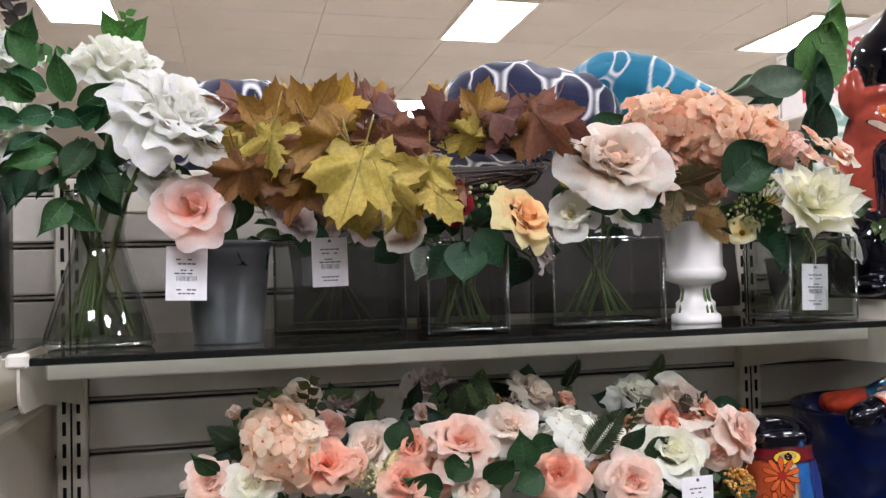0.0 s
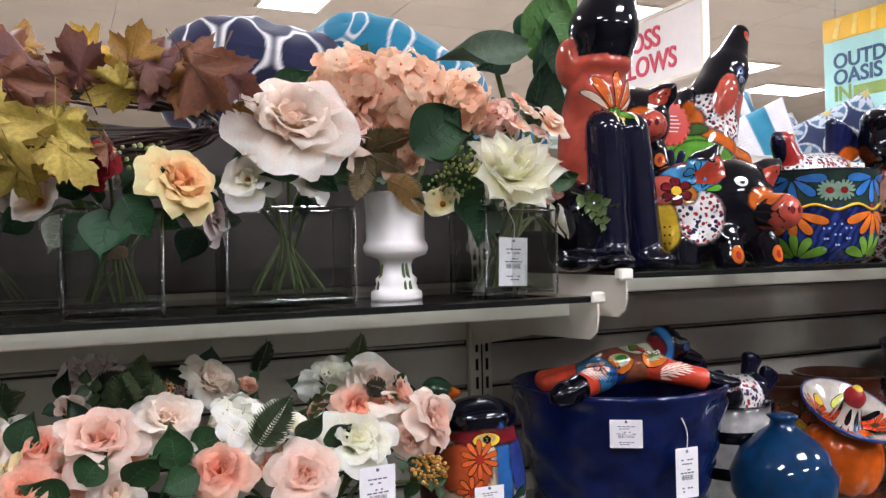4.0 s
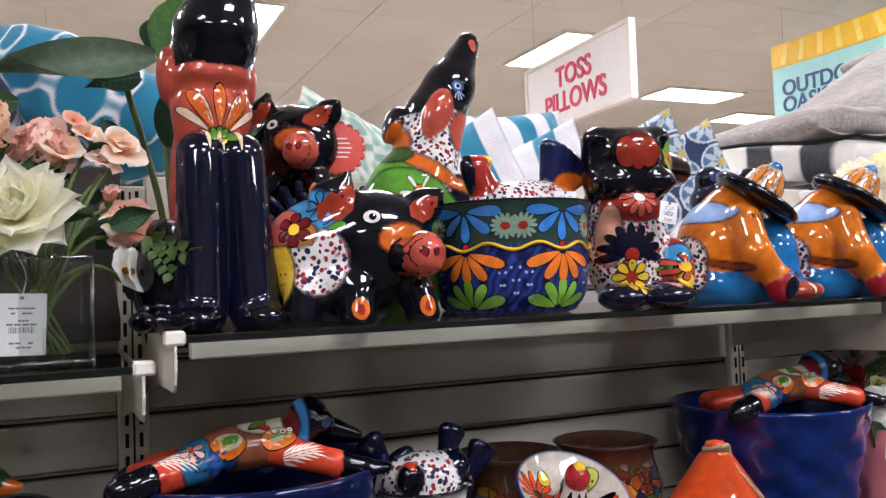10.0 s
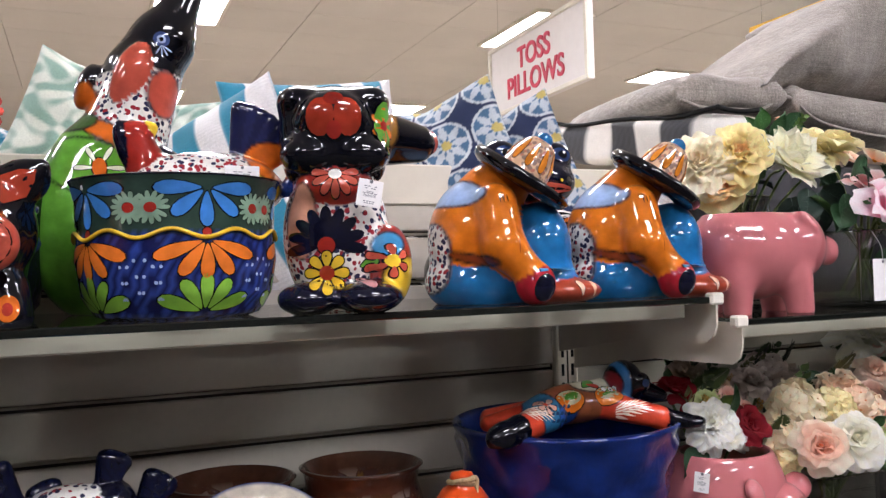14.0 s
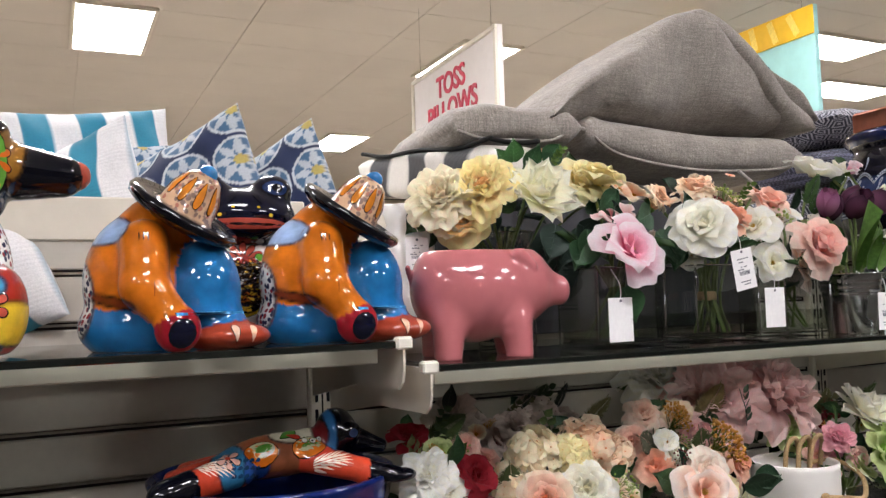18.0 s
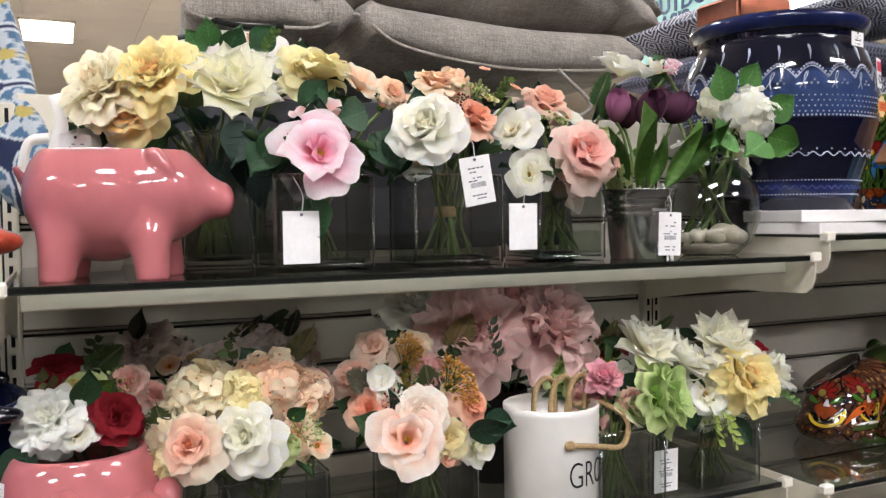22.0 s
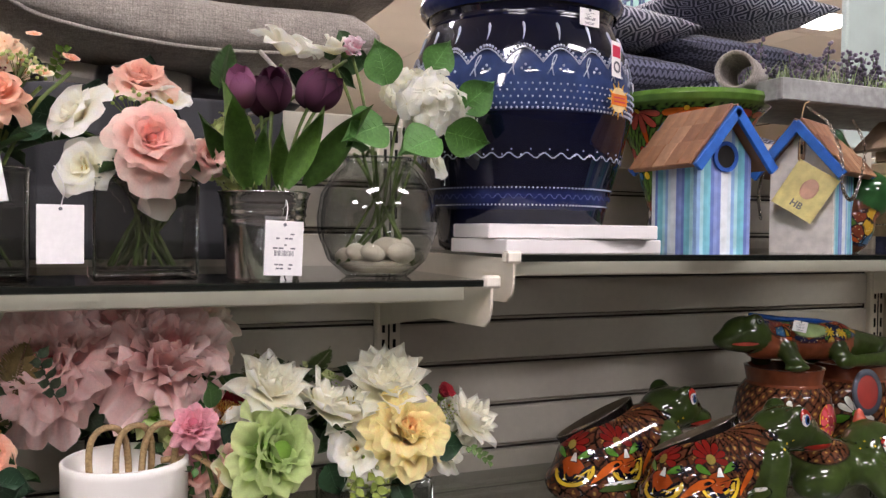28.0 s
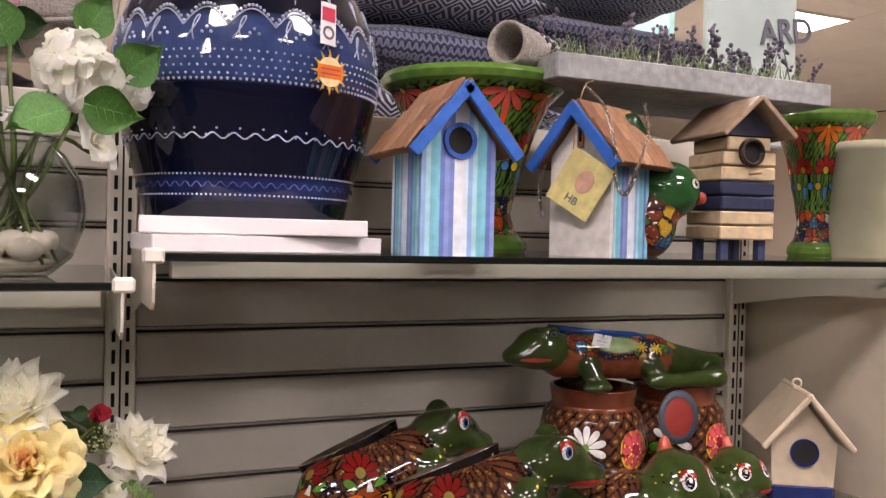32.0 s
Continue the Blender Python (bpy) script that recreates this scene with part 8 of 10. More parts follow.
for fl in (1, -1):
    lumps = [ell((0, 0, .05), (.06, .04, .04), WHITE, fleck=1.0), ell((-.045 * fl, 0, .06), (.025, .03, .03), NAVY), ell((-.030, -.030, .066), (.012, .014, .018), hexc("b8401e")), ell((.030 * fl, -.034, .060), (.018, .012, .020), BLACKBLUE)]
    lumps += fan(6, .058, hexc("0d1330"), 26, pose(.045 * fl, 0, .06, 0, 32 * fl, 0), .009) + fan(6, .046, hexc("0d1330"), 28, pose(-.03 * fl, 0, .07, 0, -22 * fl, 0), .009)
    f = body(lumps, .008, .0036)
    if fl > 0:
        clay("fish_figurine", f, pose(1.377, 1.21, LOW + .10) @ Matrix.Diagonal((1.1, 1.1, 1.1, 1)), "flecked clay fish planter with raised blue tail, in a cup")
    else:
        clay("fish_figurine", f, pose(1.354, 1.20, LOW + .13) @ Matrix.Diagonal((1.1, 1.1, 1.1, 1)), "flecked clay fish planter with blue tail, in a striped cup")
cup2 = thing("clay_cup", pose(1.406, 1.21, LOW), "plain white clay cup with a dark rim", "cup")
part("cup", cs_.mesh("cup", CERAMIC), None, cup2, "", Matrix.Diagonal((1.0, 1.0, .78, 1)))
bk = Shape().add(*lathe([(0, 0), (.07, 0), (.09, .04), (.10, .11), (.085, .16), (.088, .18), (.094, .185), (.086, .187), (.076, .165), (0, .1)], 48), hexc("4a2a1e"))
bk.x[0][(bk.v[0][:, 2] > .04) & (bk.v[0][:, 2] < .15), 1] = 1.0
bkm = bk.mesh("clay_pot", CERAMIC)
for fx in (1.561, 1.757):
    solo("clay_pot", bkm, None, pose(fx, 1.31, LOW), "brown clay pot painted with dark flowers", "plant pot", "brown clay pots")
# upright painted planter by the flowers
tp = body([ell((0, 0, .115), (.068, .058, .125), hexc("c8b494")), ell((-.002, .004, .218), (.058, .050, .026), BLACKBLUE)], .02, .0036, None, [ell((.010, -.05, .14), (.014, .05, .075), hexc("2a62a0")), ell((.048, -.02, .15), (.032, .06, .06), hexc("2c3c7c")), ell((-.045, -.03, .150), (.040, .05, .036), hexc("b8502c")), ell((.050, -.04, .07), (.024, .05, .045), WHITE, fleck=1), ell((0, -.04, .194), (.08, .05, .012), MAROON)])
brush(tp, [(oval(0, 0, .020, .010), YELLOW), (oval(0, .002, .014, .006), hexc("a8926a")), (oval(0, .001, .006, .006), INKBLUE)], (-.016, -.07, .196), (-.1, -1, .2), line=.001)
brush(tp, rosette(0, 0, 9, .010, .034, .010, hexc("2f6fb4"), YELLOW, 90, 230), (.004, -.07, .055), (0, -1, 0), line=.0012)
brush(tp, [(drop(-.010, 0, .030, .009, 170), hexc("27402a")), (drop(.014, .004, .032, .009, 12), hexc("27402a"))], (.008, -.07, .102), (0, -1, 0), line=.001)
brush(tp, rosette(0, 0, 10, .005, .022, .005, hexc("d8622c"), REDC) + rosette(-.012, -.045, 8, .004, .018, .005, hexc("d8622c"), REDC), (-.036, -.07, .165), (-.4, -1, 0), line=.001)
b4 = clay("wall_planter", tp, pose(0.817, 1.15, LOW), "tall painted clay planter with a dark blue rim and blue flower", "planter")
price_tag(b4, (-.02, -.062, .11), 0, -4, .045, .04, True, 0)
pr = body([ell((0, 0, .12), (.03, .03, .12), TERRA), ell((0, 0, .245), (.024, .022, .022), hexc("24402a")), ell((.022, -.01, .24), (.018, .010, .008), ORANGE)], .014, .0042, None, [ell((0, -.03, .20), (.04, .03, .03), GREENC)])
clay("bird_figurine", pr, pose(0.785, 1.24, LOW), "small painted clay bird with a blue head")

# ---- pink pigs ----
PINK = hexc("bd6f72")


def pink_pig():
    p = [ell((-.028, 0, .104), (.122, .092, .082), PINK), ell((.072, 0, .112), (.074, .074, .066), PINK), cone((.118, 0, .110), (.168, 0, .102), .036, .025, PINK), ell((-.095, 0, .112), (.062, .074, .066), PINK),
         cone((-.092, -.048, .05), (-.096, -.052, .008), .034, .029, PINK), cone((.052, -.048, .05), (.056, -.052, .008), .033, .028, PINK), cone((-.092, .048, .05), (-.096, .052, .008), .034, .029, PINK), cone((.062, .048, .05), (.070, .052, .008), .033, .028, PINK),
         cone((.062, -.052, .158), (.088, -.066, .140), .016, .007, PINK, blend=.006), cone((.066, .050, .158), (.094, .062, .140), .016, .007, PINK, blend=.006), cone((-.152, .0, .118), (-.166, -.010, .142), .008, .006, hexc("9a5258"), blend=.005)]
    s = body(p, .022, .0036, .168)
    brush(s, [(oval(-.006, .002, .003, .005), hexc("6a3a40")), (oval(.006, .002, .003, .005), hexc("6a3a40"))], (.2, 0, .092), (1, -.15, 0), line=0)
    s.add(*lathe([(.0, .1685), (.060, .1685), (.062, .1692), (0, .1692)], 40, .62), hexc("5a2a30"), pose(-.035, 0, 0))
    return s


solo("pig_planter", pink_pig(), PINKGLAZE, pose(2.356, 1.098, GA, 0, 0, -12) @ Matrix.Diagonal((.70, .80, .93, 1)), "glossy pink ceramic pig planter with a hollow back", "planter", "pink ceramic planters")
pp = thing("pig_pot", pose(2.302, 1.135, LOW), "round pink ceramic pig pot with an open back", "planter", "pink ceramic planters")
ps = Shape().add(*lathe([(0, 0), (.070, 0), (.088, .02), (.100, .06), (.103, .095), (.098, .135), (.086, .165), (.080, .176), (.076, .180), (.071, .178), (.072, .165), (.084, .135), (.088, .095), (.080, .05), (0, .04)], 64, .84), PINK)
inner = (np.hypot(ps.v[0][:, 0], ps.v[0][:, 1] / .84) < .0885) & (ps.v[0][:, 2] > .03) & (ps.v[0][:, 2] < .170)
ps.c[0][inner & (np.hypot(ps.v[0][:, 0], ps.v[0][:, 1] / .84) < .0730)] = hexc("9a8068")
part("pot", ps, PINKGLAZE, pp)
face = body([ell((.046, -.052, .074), (.066, .050, .064), PINK), cone((.058, -.092, .064), (.064, -.116, .058), .027, .024, PINK, blend=.006)], .016, .0034)
brush(face, [(oval(-.008, 0, .0035, .006), hexc("6a3a40")), (oval(.008, 0, .0035, .006), hexc("6a3a40"))], (.064, -.14, .058), (.1, -1, 0), line=0)
part("face", face, PINKGLAZE, pp)
for ex, ey, ez, turn in ((-.018, -.084, .132, 24), (.096, -.052, .122, -40)):
    part("ear", Shape().add(*ball((0, 0, 0), (.022, .011, .022), 18, 12), PINK), PINKGLAZE, pp, "", pose(ex, ey, ez, -24, turn * .5, turn))
price_tag(pp, (-.090, -.052, .150), 6, -50, .022, .030, True, 0)

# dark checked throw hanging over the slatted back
def hanging_sheet(w, drop_to, dark, pale, n=90, m=60):
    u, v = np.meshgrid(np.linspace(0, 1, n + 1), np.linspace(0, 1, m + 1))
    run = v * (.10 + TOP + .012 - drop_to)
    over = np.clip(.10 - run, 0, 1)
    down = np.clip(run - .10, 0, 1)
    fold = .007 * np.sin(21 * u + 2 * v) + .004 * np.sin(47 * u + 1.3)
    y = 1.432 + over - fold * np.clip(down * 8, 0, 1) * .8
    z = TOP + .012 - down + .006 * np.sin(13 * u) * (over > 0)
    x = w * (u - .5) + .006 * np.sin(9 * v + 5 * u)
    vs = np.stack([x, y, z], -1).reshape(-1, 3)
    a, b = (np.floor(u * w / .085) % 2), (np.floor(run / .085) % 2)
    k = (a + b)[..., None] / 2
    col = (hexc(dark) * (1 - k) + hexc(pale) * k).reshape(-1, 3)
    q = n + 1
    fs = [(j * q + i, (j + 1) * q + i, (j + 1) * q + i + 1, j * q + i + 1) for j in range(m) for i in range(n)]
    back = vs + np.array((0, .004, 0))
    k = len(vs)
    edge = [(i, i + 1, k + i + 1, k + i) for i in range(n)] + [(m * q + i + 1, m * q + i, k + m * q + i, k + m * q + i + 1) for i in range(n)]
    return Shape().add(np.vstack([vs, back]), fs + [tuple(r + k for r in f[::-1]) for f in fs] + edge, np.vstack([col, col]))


solo("dark_hung_sheet", hanging_sheet(.80, GA + .012, "121215", "3e3e42"), FABRIC, pose(2.835, 0, 0), "black and charcoal checked throw hanging behind the vases", "throw")
# Dark sheet added to stand in for shade on the first bay's slats.
solo("dark_hung_sheet", hanging_sheet(.86, GA + .010, "38332f", "423c38"), FABRIC, pose(.520, 0, 0), "plain dark sheet added for the shade behind the vases and wreath", "throw")

# white jug behind the pink pig
jg = thing("white_jug", pose(2.318, 1.30, GA), "white ceramic jug with a loop handle", "jug")
part("jug", Shape().add(*lathe([(0, 0), (.048, 0), (.056, .02), (.060, .10), (.045, .17), (.034, .215), (.042, .245), (.038, .247), (.030, .21), (0, .1)], 44)), WHITECER, jg)
part("handle", Shape().add(*tube(curve_pts([(-.04, .01, .19), (-.070, .02, .18), (-.078, .02, .12), (-.056, .01, .08)], 8), .007, 10)), WHITECER, jg)
price_tag(jg, (-.01, -.066, .16), 0, 0, .04, .055, True, .03)

# canister of twine with lettering
gp = thing("canister", pose(2.975, 1.105, LOW) @ Matrix.Diagonal((1.04, 1.04, .97, 1)), "white ceramic canister with thin black lettering and jute handles", "canister")
part("canister_body", Shape().add(*lathe([(0, 0), (.066, 0), (.0705, .004), (.0715, .17), (.072, .179), (.069, .181), (.066, .176), (.065, .02), (0, .018)], 56)), WHITECER, gp)
for i, ch in enumerate("GROW"):
    a = radians(-92 + 19 * i)
    letters(ch, .058, .0003, SLOT, gp, pose(.0722 * math.cos(a), .0722 * math.sin(a), .080, 0, 0, math.degrees(a) + 90) @ TO_VIEW @ Matrix.Diagonal((.62, 1, 1, 1)), "letter", bold=-0.014)
part("twine_handle", Shape().add(*tube(curve_pts([(-.012, -.0735, .130), (.030, -.074, .124), (.075, -.075, .12), (.105, -.045, .15), (.08, -.01, .175), (.04, 0, .172)], 8), .0042, 8)), TWINE, gp, "jute cord handle")
part("twine_knot", Shape().add(*ball((-.014, -.0735, .130), (.009, .006, .008), 10, 7)), TWINE, gp)
for k in range(3):
    part("twine_loop", Shape().add(*tube(curve_pts([(-.035 + .025 * k, -.01, .10), (-.04 + .03 * k, -.02, .20), (-.02 + .03 * k, -.02, .225), (.0 + .028 * k, -.01, .20), (.005 + .02 * k, 0, .10)], 8), .004, 8)), TWINE, gp)

# ---- cushions and pillows behind the shelving ----
def cushion_shape(w, h, thick, pattern, n=90, seed=1, pinch=.06, wrinkle=.006, soft=0.0):
    """A stuffed cushion in the x-z plane, plump in the middle, pinched at its corners."""
    rng = np.random.default_rng(seed)
    u, v = np.meshgrid(np.linspace(-1, 1, n), np.linspace(-1, 1, n))
    puff = (np.clip(1 - np.abs(u) ** 2.6, 0, 1) * np.clip(1 - np.abs(v) ** 2.6, 0, 1)) ** .55
    edge = 1 - pinch * (1 - v * v) * np.abs(u) ** 2
    edge2 = 1 - pinch * (1 - u * u) * np.abs(v) ** 2
    round_off = 1 - soft * (u * v) ** 2
    edge, edge2 = edge * round_off, edge2 * round_off
    ph = rng.uniform(0, 6.28, 6)
    wr = wrinkle * (np.sin(7 * u + 3 * v + ph[0]) + np.sin(11 * v - 4 * u + ph[1]) + .6 * np.sin(17 * u + 9 * v + ph[2])) * puff ** .3 * .5
    s = Shape()
    for sg in (-1, 1):
        vs = np.stack([w / 2 * u * edge, sg * (thick / 2 * puff + wr * (puff > 0)), h / 2 * v * edge2], -1).reshape(-1, 3)
        col = pattern((u * w / 2 + .5 * w), (v * h / 2 + .5 * h)).reshape(-1, 3)
        fs = [(j * n + i, j * n + i + 1, (j + 1) * n + i + 1, (j + 1) * n + i) for j in range(n - 1) for i in range(n - 1)]
        s.add(vs, fs if sg < 0 else [f[::-1] for f in fs], col)
    return s


def mixc(k, a, b):
    return a * (1 - k[..., None]) + b * k[..., None]


def lattice(ground, line, cell=.085):
    """Open quatrefoil lattice in white on a plain ground."""
    def f(x, y):
        a, b = (x / cell) * 2 * math.pi, (y / cell) * 2 * math.pi
        g = np.cos(a) + np.cos(b) + .30 * np.cos(2 * a) * np.cos(2 * b)
        k = np.clip(1.7 - np.abs(g) / .19, 0, 1)
        return mixc(k, ground, line)
    return f


def stripes(c1, c2, pitch, soft=.15):
    def f(x, y):
        k = np.clip(.5 + np.sin(x / pitch * 2 * math.pi) / soft, 0, 1)
        return mixc(k, c1, c2) * (1 + .06 * np.sin(y * 900))[..., None]
    return f


def medallions(ground, ring, inner, cell=.11):
    def f(x, y):
        xx, yy = (x / cell) % 1 - .5, (y / cell) % 1 - .5
        r, a = np.hypot(xx, yy) * cell, np.arctan2(yy, xx)
        c = np.tile(ground, (*x.shape, 1))
        c = mixc((r < .046).astype(float), c, inner)
        c = mixc(((r < .048) & (r > .043)).astype(float), c, ring)
        c = mixc(((r < .043) & (np.cos(8 * a) * .018 + .022 > np.abs(r - .022) * 2)).astype(float) * .8, c, ring)
        c = mixc((r < .010).astype(float), c, hexc("b9a65c"))
        return c
    return f


def paisley(x, y):
    k = np.clip(.5 + 1.6 * np.sin(70 * x + 4 * np.sin(50 * y)) * np.sin(62 * y + 3 * np.sin(40 * x)), 0, 1)
    return mixc(k, hexc("dfe3d6"), hexc("8fb0a0"))


def checks(x, y):
    k = np.clip(.5 + np.sin(x / .16 * 2 * math.pi) * 5, 0, 1)
    g = .5 + .5 * np.sign(np.sin(y * 1400) * np.sin(x * 1400))
    return mixc(k, hexc("e4dfd8"), hexc("3a3a3e")) * (1 - .25 * k * g)[..., None]


def weave(name, c1, c2, cell, rings):
    """Woven cloth of nested diamonds."""
    m = mat(name, .9, grain=(300, .15), stain=(12, .1), bump=(200, .5, .002), sheen=.2)
    nt = m.node_tree
    add, link = nt.nodes.new, nt.links.new
    co, sep = add("ShaderNodeTexCoord"), add("ShaderNodeSeparateXYZ")
    link(co.outputs["Object"], sep.inputs[0])

    def calc(op, a, b):
        n = add("ShaderNodeMath")
        n.operation = op
        for i, v in enumerate((a, b)):
            if isinstance(v, (int, float)):
                n.inputs[i].default_value = v
            else:
                link(v, n.inputs[i])
        return n.outputs[0]
    x, z = (calc("PINGPONG", calc("ADD", calc("MULTIPLY", sep.outputs[i], 1 / cell), 50.0), .5) for i in (0, 2))
    y = calc("MULTIPLY", sep.outputs[1], .8 / cell)
    k = calc("GREATER_THAN", calc("SINE", calc("MULTIPLY", calc("ADD", calc("ADD", x, z), y), rings * 6.283), 0), .25)
    mx = add("ShaderNodeMix")
    mx.data_type = "RGBA"
    link(k, mx.inputs[0])
    mx.inputs[6].default_value, mx.inputs[7].default_value = (*c1, 1), (*c2, 1)
    first = [l.to_socket for l in nt.links if l.from_node.type == "ATTRIBUTE"]
    for sock in first:
        link(mx.outputs[2], sock)
    return m


def plain_cloth(x, y):
    return np.ones((*x.shape, 3)) * .5


def cushion(shape, m, label, mt=None, name="cushion", group="toss pillows"):
    return solo(name, shape, mt or FABRIC, m, label, "cushion", group)


NAVYF, TEALF, OFFW = hexc("161b3e"), hexc("1c7d9c"), hexc("e6e4e4")
cushion(cushion_shape(.40, .34, .20, lattice(NAVYF, OFFW, .105), 130, 1, .03, .010, .26), pose(-0.03, 1.73, 1.735, 80, -3, 4), "navy cushion with a white lattice print, lying on the deck")
cushion(cushion_shape(.42, .36, .22, lattice(NAVYF, OFFW, .105), 130, 2, .03, .010, .26), pose(0.62, 1.72, 1.770, 76, 8, -4), "navy tufted cushion with a white lattice print, lying on the deck")
tc = cushion(cushion_shape(.44, .36, .20, lattice(TEALF, OFFW, .11), 130, 3, .02, .010, .28), pose(.912, 1.73, 1.775, 62, 24, -6), "teal cushion with a white lattice print, leaning on other cushions")
cushion(cushion_shape(.40, .30, .15, lattice(TEALF, OFFW, .11), 90, 33), pose(1.11, 1.82, 1.66, 66, 10, -6), "second teal lattice cushion under the first")
price_tag(tc, (.035, -.02, -.105), 0, 0, .075, .062, True, 0).matrix_basis = Matrix.Translation((-.03, -.097, -.03)) @ pose(0, 0, 0, 0, 20, 0)
def by_tip(tip, w, h, rx, ry, rz):
    """The pose of a standing cushion whose upper corner touches tip."""
    m = pose(0, 0, 0, rx, ry, rz)
    return Matrix.Translation(Vector(tip) - (m @ Vector((.47 * w, 0, .47 * h)))) @ m


cushion(cushion_shape(.25, .27, .11, paisley, 80, 4), pose(1.382, 1.66, (1.384, 1.660, 1.705)[2] - .02, -6, 22, 10), "pale green paisley pillow standing on edge")
cushion(cushion_shape(.22, .22, .10, paisley, 70, 5), pose(1.587, 1.75, (1.590, 1.680, 1.712)[2] - .03, -6, -8, 5), "pale green paisley pillow standing on edge")
ST = stripes(OFFW, hexc("2a86a2"), .10)
cushion(cushion_shape(.40, .40, .14, ST, 110, 6), by_tip((1.672, 1.54, 1.79), .40, .40, -6, -26, -34), "turquoise and white striped pillow standing on a corner")
cushion(cushion_shape(.40, .40, .14, ST, 110, 7), by_tip((1.885, 1.57, 1.785), .40, .40, -6, -20, -40), "turquoise and white striped pillow leaning on its neighbour")
cushion(cushion_shape(.38, .38, .14, ST, 110, 8), pose(1.821, 1.72, (1.836, 1.640, 1.816)[2] - .16, -8, -6, 8), "turquoise and white striped pillow standing on edge")
MD = medallions(hexc("1e2c50"), hexc("c6ccd0"), hexc("46698a"), .10)
cushion(cushion_shape(.36, .36, .13, MD, 130, 9), by_tip((2.066, 1.470, 1.798), .36, .36, -4, -22, -44), "blue pillow printed with round medallions")
cushion(cushion_shape(.36, .36, .12, MD, 130, 10), by_tip((2.210, 1.518, 1.778), .34, .34, -4, -24, -46), "blue medallion pillow leaning on another")
cushion(cushion_shape(.36, .36, .12, MD, 110, 11), pose(1.977, 1.70, (1.962, 1.620, 1.782)[2] - .175, -8, -6, 10), "blue medallion pillow standing behind")


def box_cushion(near, far, w, th, rows=60, K=40):
    """A thick striped pad whose upper long edge runs from near to far, with a piped seam along that edge."""
    a, b = Vector(near), Vector(far)
    vs, col, seam = [], [], []
    ang = np.linspace(0, 2 * math.pi, K, endpoint=False)
    for i in range(rows + 1):
        u = i / rows
        e = min(1, (min(u, 1 - u) * 12 + .06)) ** .5
        sag = -.016 * math.sin(math.pi * u) - .006 * math.sin(3 * math.pi * u)
        c = a + (b - a) * u
        ca, sa = np.cos(ang), np.sin(ang)
        x = c.x + w / 2 + w / 2 * np.sign(ca) * np.abs(ca) ** .30 * (.94 + .06 * e) + .005 * np.sin(9 * u + 3 * ang)
        z = c.z + sag - th / 2 + th / 2 * np.sign(sa) * np.abs(sa) ** .55 * (.35 + .65 * e) + .003 * np.sin(13 * u + 2 * ang)
        vs.append(np.stack([x, np.full(K, c.y), z], -1))
        dark = np.clip(.5 - 6 * math.cos((c.y - a.y - .012) / .165 * 2 * math.pi), 0, 1)
        fleck = .82 + .18 * np.sin(1700 * u + 40 * np.sin(31 * ang))
        col.append(mixc(np.full(K, dark), hexc("e4dfd8"), hexc("3c3c40")) * fleck[:, None] ** dark)
        seam.append((c.x + .010, c.y, c.z + sag - .004 * (1 - e)))
    vs = np.vstack(vs) - np.array(near)
    fs = [(i * K + k, i * K + (k + 1) % K, (i + 1) * K + (k + 1) % K, (i + 1) * K + k) for i in range(rows) for k in range(K)]
    fs += [tuple(range(K))[::-1], tuple(range(rows * K, rows * K + K))]
    t = solo("cushion", Shape().add(vs, fs, np.vstack(col)), FABRIC, pose(*near), "black and white striped check cushion with dark piping, lying flat", "cushion", "toss pillows")
    part("piping", Shape().add(*tube([tuple(Vector(p) - a) for p in seam], .005, 7)), SLOT, t, "dark piped edge")
    part("piping", Shape().add(*tube([(.010 + (w - .02) * q, -.002, -.002 - .006 * math.sin(math.pi * q)) for q in np.linspace(0, 1, 16)], .005, 7)), SLOT, t, "dark piped edge")
    return t


box_cushion((2.508, 1.366, 1.756), (2.448, 1.900, 1.816), .13, .096)
cushion(cushion_shape(.52, .50, .13, checks, 120, 13), pose(3.061, 1.82, 1.655, 84, 4, -4), "black and white check cushion under grey ones")


def slab(path, thick, depth, n=10, seed=0):
    """A thick soft pad that follows a line in the x-z plane and runs back in depth."""
    pts = np.array(curve_pts([(x, 0, z) for x, z in path], n))[:, (0, 2)]
    d = np.gradient(pts, axis=0)
    d /= np.linalg.norm(d, axis=1)[:, None]
    nrm = np.stack([-d[:, 1], d[:, 0]], 1)
    m = len(pts)
    ring = []
    K = 28
    rng = np.random.default_rng(seed)
    ph = rng.uniform(0, 6.28, 4)
    vs, fs = [], []
    for i in range(m):
        s = i / (m - 1)
        e = min(1, (min(s, 1 - s) * 9 + .10)) ** .5
        for k in range(K):
            a = 2 * math.pi * k / K
            ca, sa = math.cos(a), math.sin(a)
            y = depth / 2 * math.copysign(abs(ca) ** .35, ca) * (1 - .03 * (1 - e))
            t = thick / 2 * math.copysign(abs(sa) ** .7, sa) * e * (1 + .06 * math.sin(14 * s + ph[0]) + .05 * math.sin(9 * y / depth + ph[1] + 6 * s))
            p = pts[i] + nrm[i] * t
            vs.append((p[0], y + .006 * math.sin(11 * s + ph[2]), p[1]))
    for i in range(m - 1):
        for k in range(K):
            l = (k + 1) % K
            fs.append((i * K + k, (i + 1) * K + k, (i + 1) * K + l, i * K + l))
    fs += [tuple(range(K)), tuple(range((m - 1) * K, m * K))[::-1]]
    return Shape().add(vs, fs)


